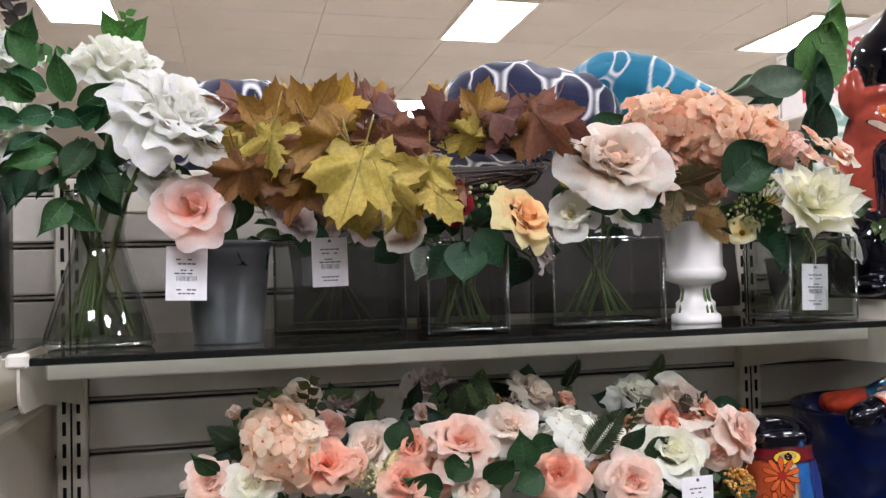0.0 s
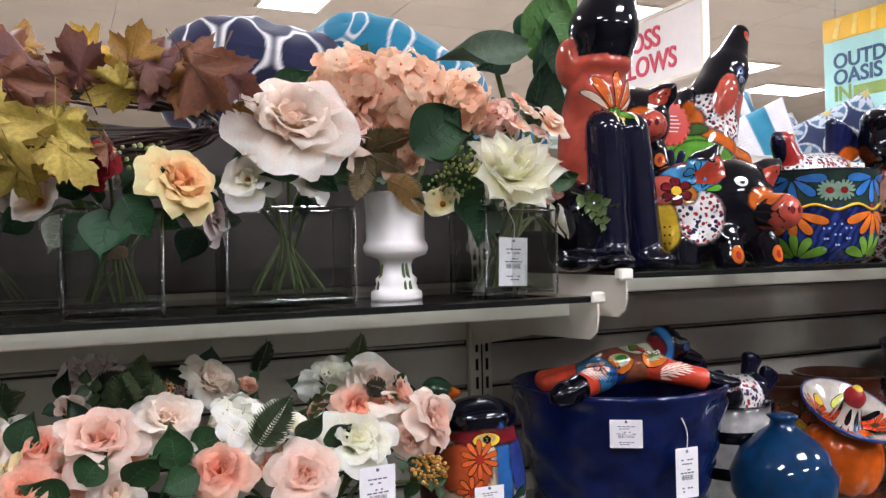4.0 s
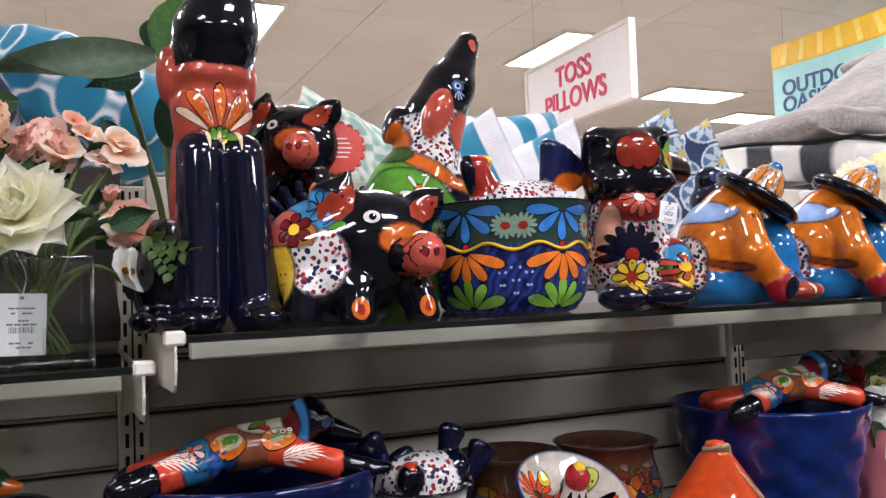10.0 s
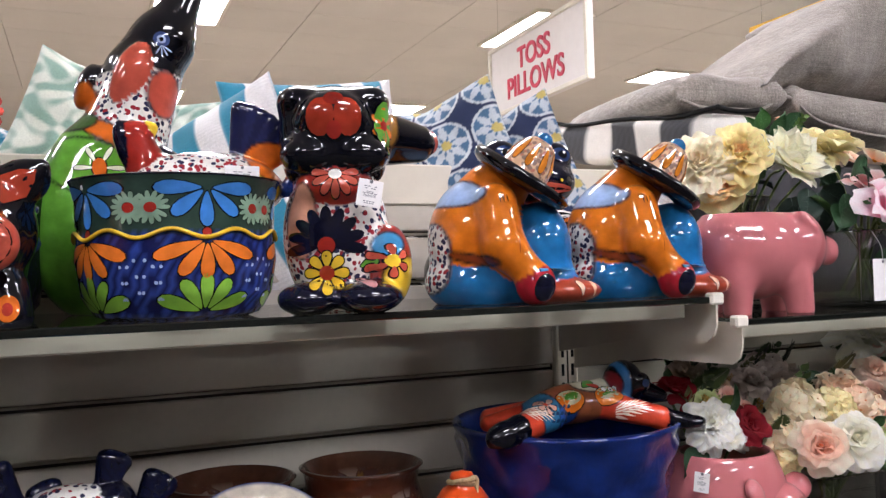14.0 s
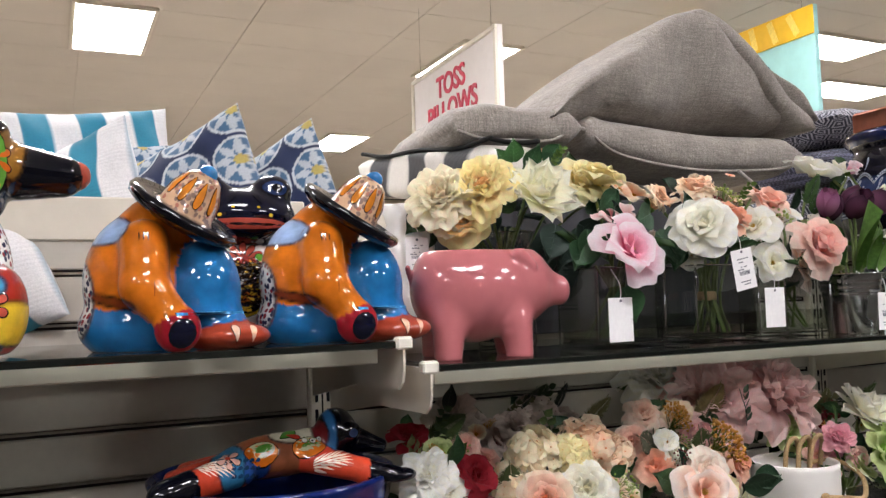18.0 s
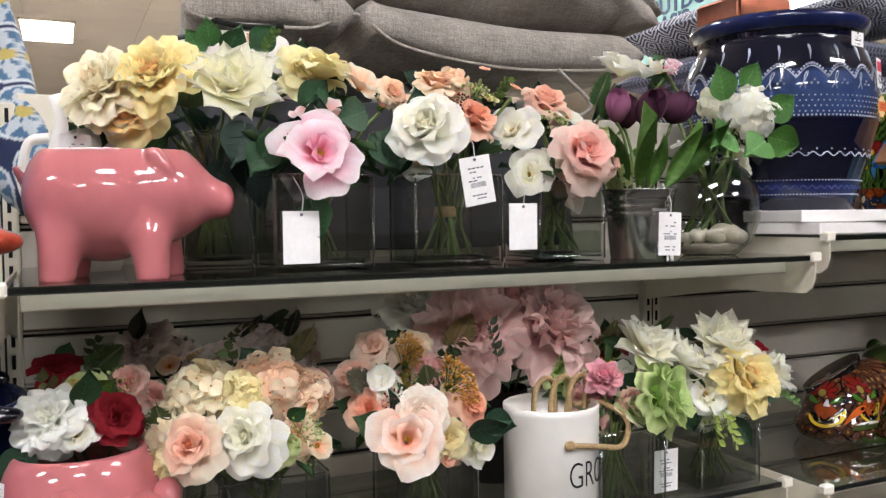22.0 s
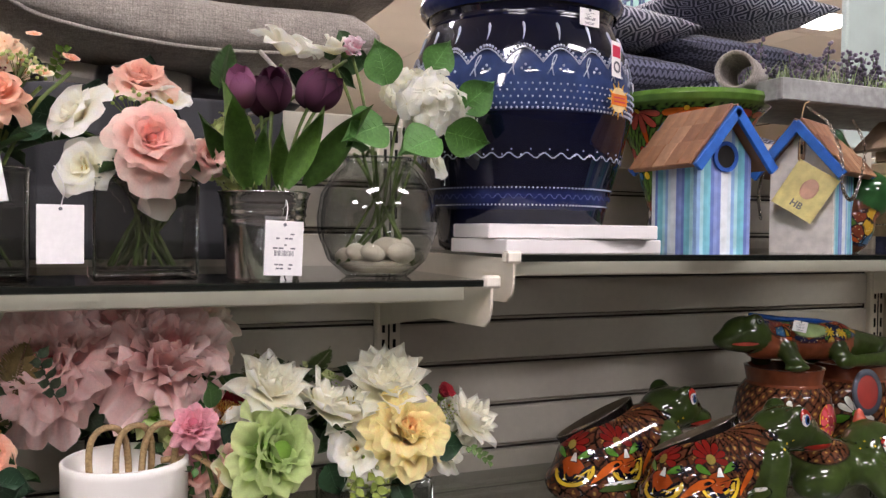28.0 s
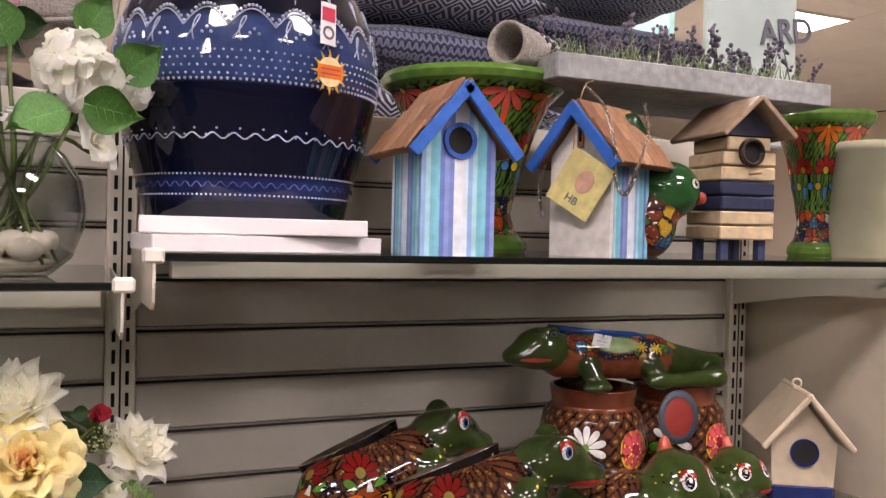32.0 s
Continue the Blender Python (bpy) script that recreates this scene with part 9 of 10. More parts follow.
YG = 1.64
a3 = (2.780, 1.42, 1.803)
grey = thing("chaise_cushion", pose(a3[0], YG, 1.60), "long grey linen lounge cushion, folded over into a heap", "cushion")
def along(pts):
    """Points of the heap, seen from its own base."""
    return [(x - a3[0], z - 1.60) for x, z in pts]


pad = slab(along([(2.478, 1.790), (2.54, 1.802), (2.62, 1.808), (2.70, 1.806), (2.775, 1.803)]), .098, .56, 10, 1)
pad.v[0][:, 0] += .12 * (pad.v[0][:, 1] + .28) * np.clip(-pad.v[0][:, 0] / .20, 0, 1)
part("front_pad", pad, LINEN, grey, "", pose(0, .07, 0))
part("middle_pad", slab(along([(2.785, 1.802), (2.87, 1.792), (3.08, 1.768), (3.30, 1.776), (3.415, 1.772)]), .098, .42, 10, 2), LINEN, grey)
for line, y in ((along([(2.487, 1.780), (2.54, 1.768), (2.62, 1.768), (2.70, 1.772), (2.778, 1.802), (2.87, 1.752), (3.08, 1.726), (3.30, 1.735), (3.40, 1.752)]), -.207),):
    part("seam", Shape().add(*tube(curve_pts([(x, y, z) for x, z in line], 6), .0035, 6)), LINEN, grey, "corded grey seam")
r1, r2, r4 = (2.70, 1.52, 1.868), (3.10, 1.52, 2.108), (3.44, 1.52, 1.868)


def wedge(a, b, c, depth, n=40):
    """A cushion folded double: a soft wedge that rises from a to the fold at b and drops to c."""
    vs, fs = [], []
    K = 32
    xs = np.linspace(a[0], c[0], n)
    top = np.interp(xs, [a[0], a[0] + .05, b[0] - .05, b[0], b[0] + .05, c[0] - .03, c[0]], [a[2] - .04, a[2] + .02, b[2] - .018, b[2], b[2] - .03, c[2] + .05, c[2]])
    for _ in range(3):
        top[1:-1] = (top[:-2] + 2 * top[1:-1] + top[2:]) / 4
    low = np.interp(xs, [a[0], c[0]], [a[2] - .06, c[2] - .03])
    for i in range(n):
        s = i / (n - 1)
        e = min(1, min(s, 1 - s) * 14 + .15) ** .5
        mid, half = (top[i] + low[i]) / 2, (top[i] - low[i]) / 2 * e
        for k in range(K):
            q = 2 * math.pi * k / K
            cq, sq = math.cos(q), math.sin(q)
            y = depth / 2 * math.copysign(abs(cq) ** .5, cq) + .010 * math.sin(17 * s + 3 * sq) + .004 * math.sin(40 * s)
            vs.append((xs[i], y - .06 * sq, mid + half * math.copysign(abs(sq) ** .6, sq) + .004 * math.sin(23 * s + 4 * cq)))
    for i in range(n - 1):
        for k in range(K):
            l = (k + 1) % K
            fs.append((i * K + k, (i + 1) * K + k, (i + 1) * K + l, i * K + l))
    fs += [tuple(range(K)), tuple(range((n - 1) * K, n * K))[::-1]]
    return Shape().add(vs, fs)


off = Vector((a3[0], 0, 1.60))
part("folded_pad", wedge(Vector(r1) - off, Vector(r2) - off, Vector(r4) - off, .44), LINEN, grey)
part("fold_edge", slab(along([(3.08, 2.078), (3.15, 2.060), (3.25, 1.985), (3.36, 1.895), (3.43, 1.835)]), .062, .47, 12, 4), LINEN, grey)
part("tie", Shape().add(*tube(curve_pts([(.42, -.21, .13), (.47, -.25, .06), (.43, -.26, .03), (.40, -.23, .02)], 6), .004, 6)), LINEN, grey, "grey fabric tie")

# stacks of blue-grey throws and outdoor cushions
NV = [weave("navy_diamond_cloth", hexc("23263c"), hexc("a8a8b6"), .06, 4), weave("navy_dot_cloth", hexc("20233a"), hexc("6c6e86"), .016, 1), weave("navy_zigzag_cloth", hexc("2a2d44"), hexc("a2a3b2"), .05, 3)]
stack = [(4.068, 1.86, 1.64, .62, .13, 0), (4.095, 1.86, 1.765, .60, .13, 1), (4.041, 1.84, 1.885, .56, .12, 0), (4.463, 1.88, 1.59, .58, .13, 2), (4.447, 1.88, 1.76, .56, .10, 2), (4.528, 1.88, 1.86, .56, .10, 1), (4.549, 1.86, 1.99, .5, .1, 0)]
for i, (x, y, z, w, th, k) in enumerate(stack):
    cushion(cushion_shape(w, .42, th, plain_cloth, 60, 40 + i, .03, .004), pose(x, y, z + th * .45, 90, 0, 3 * (i % 3) - 3), "folded blue-grey woven throw, stacked", NV[k], "folded_throw", "stacked throws")
for px_ in (4.110, 4.473):
    solo("paper_band", Shape().add(*box(.03, .43, .14, .003)), PAPER, pose(px_, 1.86, 1.64 + .075), "white paper band round a folded throw", "band", "paper bands", False)

# ---- fourth bay, upper shelf: the great navy jar ----
def great_jar():
    z0 = GB
    cx, cy = 3.600, 1.250
    t = thing("lidded_jar", pose(cx, cy, z0), "very large navy glazed jar with raised white lace trailing", "jar")
    R = .186
    prof = [(0, 0), (.122, 0), (.132, .006), (.142, .05), (.154, .10), (.169, .15), (.181, .20), (R, .235), (.184, .27), (.175, .31), (.160, .345), (.150, .365), (.154, .378), (.164, .388), (.167, .400), (.160, .408), (.152, .40), (.14, .36), (.16, .25), (.1, .02), (0, .02)]
    fine = []
    outer = prof[:16]
    for i in range(len(outer) - 1):
        for k in range(4):
            fine.append(tuple(np.array(outer[i]) * (1 - k / 4) + np.array(outer[i + 1]) * k / 4))
    vs, fs = lathe(fine + prof[15:], 96)
    vs = np.array(vs)
    col = np.tile(hexc("080b20"), (len(vs), 1))
    drop_z = .020
    band = np.clip(np.minimum((vs[:, 2] + drop_z - .232) / .004, (.318 - drop_z - vs[:, 2]) / .004), 0, 1)[:, None]
    col = col * (1 - band) + hexc("31426c") * band
    low = np.clip(np.minimum((vs[:, 2] + drop_z - .092) / .004, (.118 - drop_z - vs[:, 2]) / .004), 0, 1)[:, None]
    col = col * (1 - low) + hexc("1c2654") * low
    part("jar_body", Shape().add(vs, fs, col), CERAMIC, t)
    rz = lambda z: np.interp(z - drop_z, [p[1] for p in outer], [p[0] for p in outer])
    dots, trail = Shape(), Shape()
    W = hexc("b2b8ca")

    def dot(a, z, r):
        rr = rz(z) + .0006
        dots.add(*ball((rr * math.cos(a), rr * math.sin(a), z), r, 6, 4), W)
    for row in range(4):
        for k in range(110):
            dot(2 * math.pi * (k + .5 * (row % 2)) / 110, .240 + .0095 * row, .0017)
    for k in range(150):
        dot(2 * math.pi * k / 150, .2335, .0021)
        dot(2 * math.pi * k / 150, .092, .0015)
        dot(2 * math.pi * k / 150, .118, .0015)
        if k % 2:
            dot(2 * math.pi * k / 150, .170 + .004 * math.sin(k * 1.6), .0015)
    for k in range(20):
        a0 = 2 * math.pi * k / 20
        arc = []
        for q in range(13):
            u = q / 12
            z = .300 + .022 * math.sin(math.pi * u)
            dot(a0 + u * .314, z + .005, .0024)
            arc.append((a0 + u * .314, z))
        trail.add(*tube([((rz(z) + .0008) * math.cos(a), (rz(z) + .0008) * math.sin(a), z) for a, z in arc], .0011, 5), W)
        curl = [(a0 + .03 + .10 * u + .05 * math.sin(5 * u), .282 + .030 * math.sin(3.2 * u)) for u in np.linspace(0, 1, 12)]
        trail.add(*tube([((rz(z) + .0008) * math.cos(a), (rz(z) + .0008) * math.sin(a), z) for a, z in curl], .0010, 5), W)
        for q in range(3):
            dot(a0 + .17 + .03 * (q - 1), .296 - .006 * abs(q - 1), .0022)
        tear = [(a0 + .15 + .012 * math.sin(3 * u), .335 + .028 * u) for u in np.linspace(0, 1, 6)]
        trail.add(*tube([((rz(z) + .0008) * math.cos(a), (rz(z) + .0008) * math.sin(a), z) for a, z in tear], [.0005, .0010, .0015, .002, .0026, .0015], 6), W)
    for z, amp, n in ((.165, .004, 40), (.105, .0035, 60)):
        pts = [((rz(z) + .0008) * math.cos(a), (rz(z) + .0008) * math.sin(a), z + amp * math.sin(n * a)) for a in np.linspace(0, 2 * math.pi, n * 6 + 1)]
        trail.add(*tube(pts, .0010 if n == 40 else .0006, 5), W if n == 40 else hexc("4a5484"))
    tagged(part("lace_dots", dots, CERAMIC, t, "raised white dots", pose(0, 0, -drop_z)), kind="stuff")
    tagged(part("lace_trail", trail, CERAMIC, t, "raised white scrollwork", pose(0, 0, -drop_z)), kind="stuff")
    part("rim_band", Shape().add(*lathe([(.158, .378), (.1665, .386), (.170, .396), (.167, .404), (.160, .407)], 90), hexc("16204c")), CERAMIC, t, "moulded rim")
    # sun-shaped hang tag on a ribbon of paper
    a = radians(-69)
    hp = Vector((.195 * math.cos(a), .195 * math.sin(a), .232))
    tg = Shape()
    for k in range(12):
        tg.add([(0, 0, 0), (.016 * math.cos(.5236 * k - .2), .016 * math.sin(.5236 * k - .2), .0008), (.030 * math.cos(.5236 * k), .030 * math.sin(.5236 * k), 0), (.016 * math.cos(.5236 * k + .2), .016 * math.sin(.5236 * k + .2), .0008)], [(0, 1, 2, 3)], hexc("d9a73a"))
    tg.add(*lathe([(0, .0012), (.019, .0012), (.019, 0)], 24), hexc("e7cf9a"))
    st = part("sun_tag", tg, WOODP, t, "gold sun-shaped card tag", Matrix.Translation(hp) @ pose(0, 0, 0, 90, 0, 21), False)
    part("sun_label", Shape().add(*box(.040, .017, .001, .0003, (0, 0, .002))), mat("orange_card", .6, hexc("e07a1e")), st, "orange printed strip", None, False)
    for k in range(2):
        part("print_line", Shape().add(*box(.03, .002, .0004, .0001, (0, .003 - .006 * k, .0028))), RED, st, smooth=False)
    rib = Shape().add(*box(.024, .0008, .055, .0003, (0, 0, 0)))
    rbn = part("tag_card", rib, PAPER, t, "printed paper tag", Matrix.Translation(hp + Vector((-.002, .004, .062))) @ pose(0, 0, 0, -4, 3, 21), False)
    part("tag_picture", Shape().add(*box(.020, .0006, .018, .0002, (0, -.0008, .012))), RED, rbn, smooth=False)
    part("tag_ring", Shape().add(*lathe([(.006, 0), (.009, .0006), (.006, .0012)], 20)), INK, rbn, "", pose(0, -.0008, -.012, 90), False)
    price_tag(t, (.166 * math.cos(radians(-80)), .166 * math.sin(radians(-80)), .356), 0, 10, .04, .026, True, 0)


great_jar()
# a small terracotta box on the jar's rim
solo("terracotta_box", Shape().add(*box(.14, .12, .05, .006)), mat("terracotta", .7, hexc("b8694c"), grain=(60, .1), bump=(90, .2)), pose(3.541, 1.28, GB + .408 + .025), "small terracotta box standing on the navy jar", "box")
# white frame boxes
for dx, w, zz, turn in ((0, .285, .0, 6), (-.006, .270, .0215, -5)):
    solo("white_box", Shape().add(*box(w, .15, .0205, .0015)), WBOARD, pose(3.588 + dx, 1.105, GB + .0105 + zz, 0, 0, turn), "thin white painted wooden frame box lying flat", "box", "white boxes", False)


# ---- birdhouses ----
def striped(cols):
    def f(x):
        k = int((x * 1000) // 9) % len(cols)
        return cols[k]
    return f


BLUES = [hexc(h) for h in ("79c4d2", "8fb4dc", "e3e8ec", "6a7fc0", "a9d4dc", "e3e8ec", "8a9ad0", "73bccb", "d8e4ea", "7a8cc8")]


def birdhouse(m, label, roof_back=False):
    t = thing("birdhouse", m, label, "birdhouse", "striped birdhouses")
    w, d, h, pk = .106, .100, .152, .214
    # boards painted in stripes; each is one piece of wood
    def board(width, tops, cols, thick, name, m):
        n = len(cols)
        xs, cc = [], []
        for i in range(n):
            x0, x1 = -width / 2 + width * i / n, -width / 2 + width * (i + 1) / n
            for x in (x0 + .0003, x1 - .0003):
                xs.append(x)
                cc.append(cols[i])
        vs, col = [], []
        for x, c2 in zip(xs, cc):
            for y2 in (-thick / 2, thick / 2):
                vs += [(x, y2, 0), (x, y2, tops(x))]
                col += [c2, c2]
        fs = []
        for i in range(len(xs) - 1):
            a, b = 4 * i, 4 * i + 4
            fs += [(a, b, b + 1, a + 1), (a + 2, a + 3, b + 3, b + 2), (a + 1, b + 1, b + 3, a + 3), (a, a + 2, b + 2, b)]
        e = 4 * (len(xs) - 1)
        fs += [(0, 1, 3, 2), (e, e + 2, e + 3, e + 1)]
        part(name, Shape().add(vs, fs, np.array(col)), WOODP, t, "", m, False)

    gable = lambda x: h + (pk - h) * (1 - abs(x) / (w / 2)) - .004
    plain = [hexc("d9d3cc")] * 16
    board(w, gable, plain if roof_back else [BLUES[(i * 3 + 1) % 10] for i in range(16)], .008, "front_board", pose(0, -d / 2, 0))
    board(w, gable, [BLUES[(i * 3 + 5) % 10] for i in range(16)], .008, "back_board", pose(0, d / 2, 0))
    for sx in (-1, 1):
        board(d - .010, lambda x: h - .002, [BLUES[(i * 3 + 4) % 10] * .95 for i in range(14)], .008, "side_board", pose(sx * (w / 2 - .004), 0, 0, 0, 0, 90))
    part("floor_board", Shape().add(*box(w - .01, d - .01, .008, .001, (0, 0, .004)), hexc("8a6a4a")), WOODP, t, smooth=False)
    sl = math.hypot(w / 2 + .022, (pk - h) * (w / 2 + .022) / (w / 2))
    ang = math.degrees(math.atan2(pk - h, w / 2))
    for sx in (-1, 1):
        rm = pose(0, 0, pk + .006) @ pose(0, 0, 0, 0, sx * ang, 0)
        base = part("roof_board", Shape().add(*box(sl, d + .05, .008, .001, (sx * sl / 2, 0, 0)), hexc("8a5f42")), WOODP, t, "", rm, False)
        rng = np.random.default_rng(3)
        for r in range(3):
            for c2 in range(5):
                part("shingle", Shape().add(*box(sl / 3 + .008, (d + .05) / 5 - .0015, .004, .0008), hexc(("a5795a", "9a6d4e", "b08768", "8f6246")[int(rng.integers(4))])), WOODP, base,
                     m=pose(sx * (sl * (r + .5) / 3), -(d + .05) / 2 + (d + .05) * (c2 + .5) / 5, .0075 + .001 * r, 0, sx * 3, 0), smooth=False)
        for yy in (-1, 1):
            part("barge_board", Shape().add(*box(sl + .004, .008, .016, .001, (sx * sl / 2, yy * (d / 2 + .029), -.002)), hexc("1f62b8")), WOODP, t, "bright blue painted edge", rm, False)
    if not roof_back:
        part("entrance_ring", Shape().add(*lathe([(.0175, 0), (.0235, 0), (.0235, .004), (.0175, .004)], 36), hexc("2458b0")), WOODP, t, "blue ring round the hole", pose(0, -d / 2 - .004, .150, 90), False)
        part("entrance_hole", Shape().add(*lathe([(0, 0), (.0178, 0), (.0178, .001), (0, .001)], 32)), DARK, t, "dark round hole", pose(0, -d / 2 - .0041, .150, 90), False)
    return t


birdhouse(pose(3.831, 1.069, GB, 0, 0, 0), "blue striped wooden birdhouse with a shingled roof and blue edges")
bh2 = birdhouse(pose(4.104, 1.098, GB, 0, 0, -66), "blue striped wooden birdhouse with plain back, chain and yellow tag", True)
part("hanger_plate", Shape().add(*box(.012, .002, .032, .0008, (0, -.056, .175))), CHAIN, bh2, "metal hanging plate", None, False)
part("hanger_slot", Shape().add(*box(.005, .001, .016, .0003, (0, -.0575, .177))), SLOT, bh2, smooth=False)
tg2 = part("yellow_tag", Shape().add(*box(.074, .0012, .084, .0004), hexc("ddcf8a")), WOODP, bh2, "yellow card tag with a small picture", Matrix.Translation((.014, -.075, .105)) @ pose(0, 0, 0, 0, 32, 12), False)
part("tag_picture", Shape().add(*ball((0, 0, 0), (.014, .0006, .018), 14, 8), hexc("d0a08a")), WOODP, tg2, "", pose(.004, -.0008, .006))
letters("HB", .016, .0002, INK, tg2, pose(0, -.0008, -.026) @ TO_VIEW)
part("tag_cord", Shape().add(*tube(curve_pts([(.008, -.086, .155), (.004, -.075, .20), (.0, -.05, .25), (.002, -.03, .262)], 6), .0010, 5)), TWINE, bh2)


def chain(parent, pts):
    links = curve_pts(pts, 9)
    ring = Shape().add(*tube([(.0045 * math.cos(a), .0026 * math.sin(a), 0) for a in np.linspace(0, 2 * math.pi, 13)], .0008, 5)).mesh("chain_link", CHAIN)
    for i in range(len(links) - 1):
        a, b = Vector(links[i]), Vector(links[i + 1])
        part("chain_link", ring, None, parent, m=Matrix.Translation((a + b) / 2) @ (b - a).to_track_quat("X", "Z").to_matrix().to_4x4() @ pose(0, 0, 0, 90 * (i % 2), 0, 0))


chain(bh2, [(.01, -.06, .248), (.05, -.075, .215), (.072, -.08, .16), (.075, -.08, .11), (.085, -.07, .09), (.095, -.06, .12), (.09, -.02, .18), (.06, .02, .23)])
chain(bh2, [(-.065, -.05, .15), (-.07, -.055, .12), (-.072, -.055, .09), (-.07, -.05, .06)])


def cabin_house():
    t = thing("birdhouse", pose(4.354, 1.096, GB, 0, 0, -8), "rustic wooden birdhouse of cream and navy boards on four legs", "birdhouse")
    w, d = .098, .10
    for i in range(7):
        z = .030 + .0235 * i
        col = hexc("cdb490") if i in (0, 1, 4, 5, 6) else hexc("252c48")
        part("board", Shape().add(*box(w * (1 if i < 6 else .8), d, .0215, .0025, (.0006 * (i % 3), 0, z + .011)), col), WOODP, t, smooth=False)
    for sx in (-1, 1):
        for sy in (-1, 1):
            part("leg", Shape().add(*box(.014, .014, .032, .001, (sx * .034, sy * .034, .015)), hexc("2a3252")), WOODP, t, "navy painted leg", None, False)
    gb = Shape().add([(-w / 2, -d / 2 + .002, .195), (w / 2, -d / 2 + .002, .195), (0, -d / 2 + .002, .243), (-w / 2, d / 2, .195), (w / 2, d / 2, .195), (0, d / 2, .243)], [(0, 1, 2), (5, 4, 3), (0, 3, 4, 1), (1, 4, 5, 2), (2, 5, 3, 0)], hexc("2a2a3c"))
    part("gable", gb, WOODP, t, "", None, False)
    for sx in (-1, 1):
        rm = pose(0, 0, .252) @ pose(0, 0, 0, 0, sx * 43, 0)
        part("roof_board", Shape().add(*box(.088, d + .06, .008, .0015, (sx * .044, 0, 0)), hexc("a38a72")), WOODP, t, "", rm, False)
    rg = Shape()
    for k in range(5):
        rg.add(*tube([((.019 + .0015 * (k % 2)) * math.cos(a), -.052 - .002 * k, .168 + (.019 + .0015 * (k % 2)) * math.sin(a)) for a in np.linspace(0, 6.283, 25)], .0022, 6), hexc("3a2a1e"))
    part("twig_ring", rg, WOODP, t, "twig ring round the hole")
    part("entrance_hole", Shape().add(*lathe([(0, 0), (.018, 0), (.018, .001), (0, .001)], 30)), DARK, t, "", pose(0, -d / 2 - .0012, .168, 90), False)
    part("perch", Shape().add(*tube([(0, -.05, .135), (0.012, -.066, .136)], .0025, 7), hexc("b79a70")), WOODP, t)


cabin_house()


def parrot():
    p = [ell((0, 0, .055), (.045, .05, .06), TERRA), ell((.03, -.012, .105), (.052, .048, .046), hexc("26552c")), ell((.086, -.018, .095), (.013, .015, .012), CORAL, blend=.004), cone((-.005, 0, .13), (-.035, .0, .205), .034, .018, hexc("1c3a22"))]
    s = body(p, .014, .0040, None, [ell((0, -.05, .045), (.05, .06, .032), TERRA, patch=1.0)])
    eye(s, (.050, -.06, .115), (.2, -1, .1), .008, hexc("b8c0a8"))
    return s


clay("parrot_figurine", parrot(), pose(4.196, 1.105, GB), "green glazed clay parrot with a red beak")


def tall_planter(m, label):
    prof = [(0, 0), (.095, 0), (.10, .008), (.098, .02), (.078, .04), (.070, .07), (.082, .12), (.105, .20), (.135, .265), (.158, .285), (.162, .296), (.158, .305), (.148, .302), (.12, .25), (.06, .08), (0, .08)]
    s = Shape()
    fine = []
    for i in range(len(prof) - 1):
        for q in range(8):
            fine.append(tuple(np.array(prof[i]) * (1 - q / 8) + np.array(prof[i + 1]) * q / 8))
    vs, fs = lathe(fine, 160)
    vs = np.array(vs)
    col = np.tile(hexc("557a32"), (len(vs), 1))
    a = np.arctan2(vs[:, 1], vs[:, 0]) * 28 / (2 * math.pi)
    u, w = a + vs[:, 2] / .030, a - vs[:, 2] / .030
    du, dw = np.abs(u - np.round(u)), np.abs(w - np.round(w))
    net = (vs[:, 2] > .10) & (vs[:, 2] < .278)
    col[net & (np.minimum(du, dw) < .10)] = hexc("10140c")
    col[net & (np.maximum(np.abs(du - .5), np.abs(dw - .5)) < .13)] = hexc("10140c")
    s.add(vs, fs, col)
    s.x[0][(vs[:, 2] > .03) & (vs[:, 2] < .10), 1] = 1.0
    form = Shape().add(*lathe(prof[2:12], 72))
    for k in range(9):
        a = -170 + 40 * k
        n = (math.cos(radians(a)), math.sin(radians(a)), -.35)
        c = (math.cos(radians(a)) * .12, math.sin(radians(a)) * .12, 0)
        brush(form, rosette(0, .262, 5, .004, .042, .010, ORANGE if k % 2 else CORAL, YELLOW, 270, 150), c, n, into=s)
        brush(form, [(drop(0, .19, .05, .009, 90), hexc("c8561e"))] + rosette(0, .165, 5, .006, .026, .011, REDC, YELLOW, 90, 180) + [(drop(0, .10, .03, .008, 90), hexc("3a78a8")), (oval(-.02, .13, .008), YELLOW), (oval(.02, .13, .008), hexc("3a78a8"))], c, n, into=s)
    return clay("pedestal_planter", s, m, label, "planter", "pedestal planters")


tall_planter(pose(3.965, 1.265, GB) @ Matrix.Diagonal((.94, .94, .92, 1)), "tall waisted planter with a green rim and painted petals")
tall_planter(pose(4.723, 1.25, GB) @ Matrix.Diagonal((.60, .60, .92, 1)), "narrow waisted planter with a green rim and painted flowers")


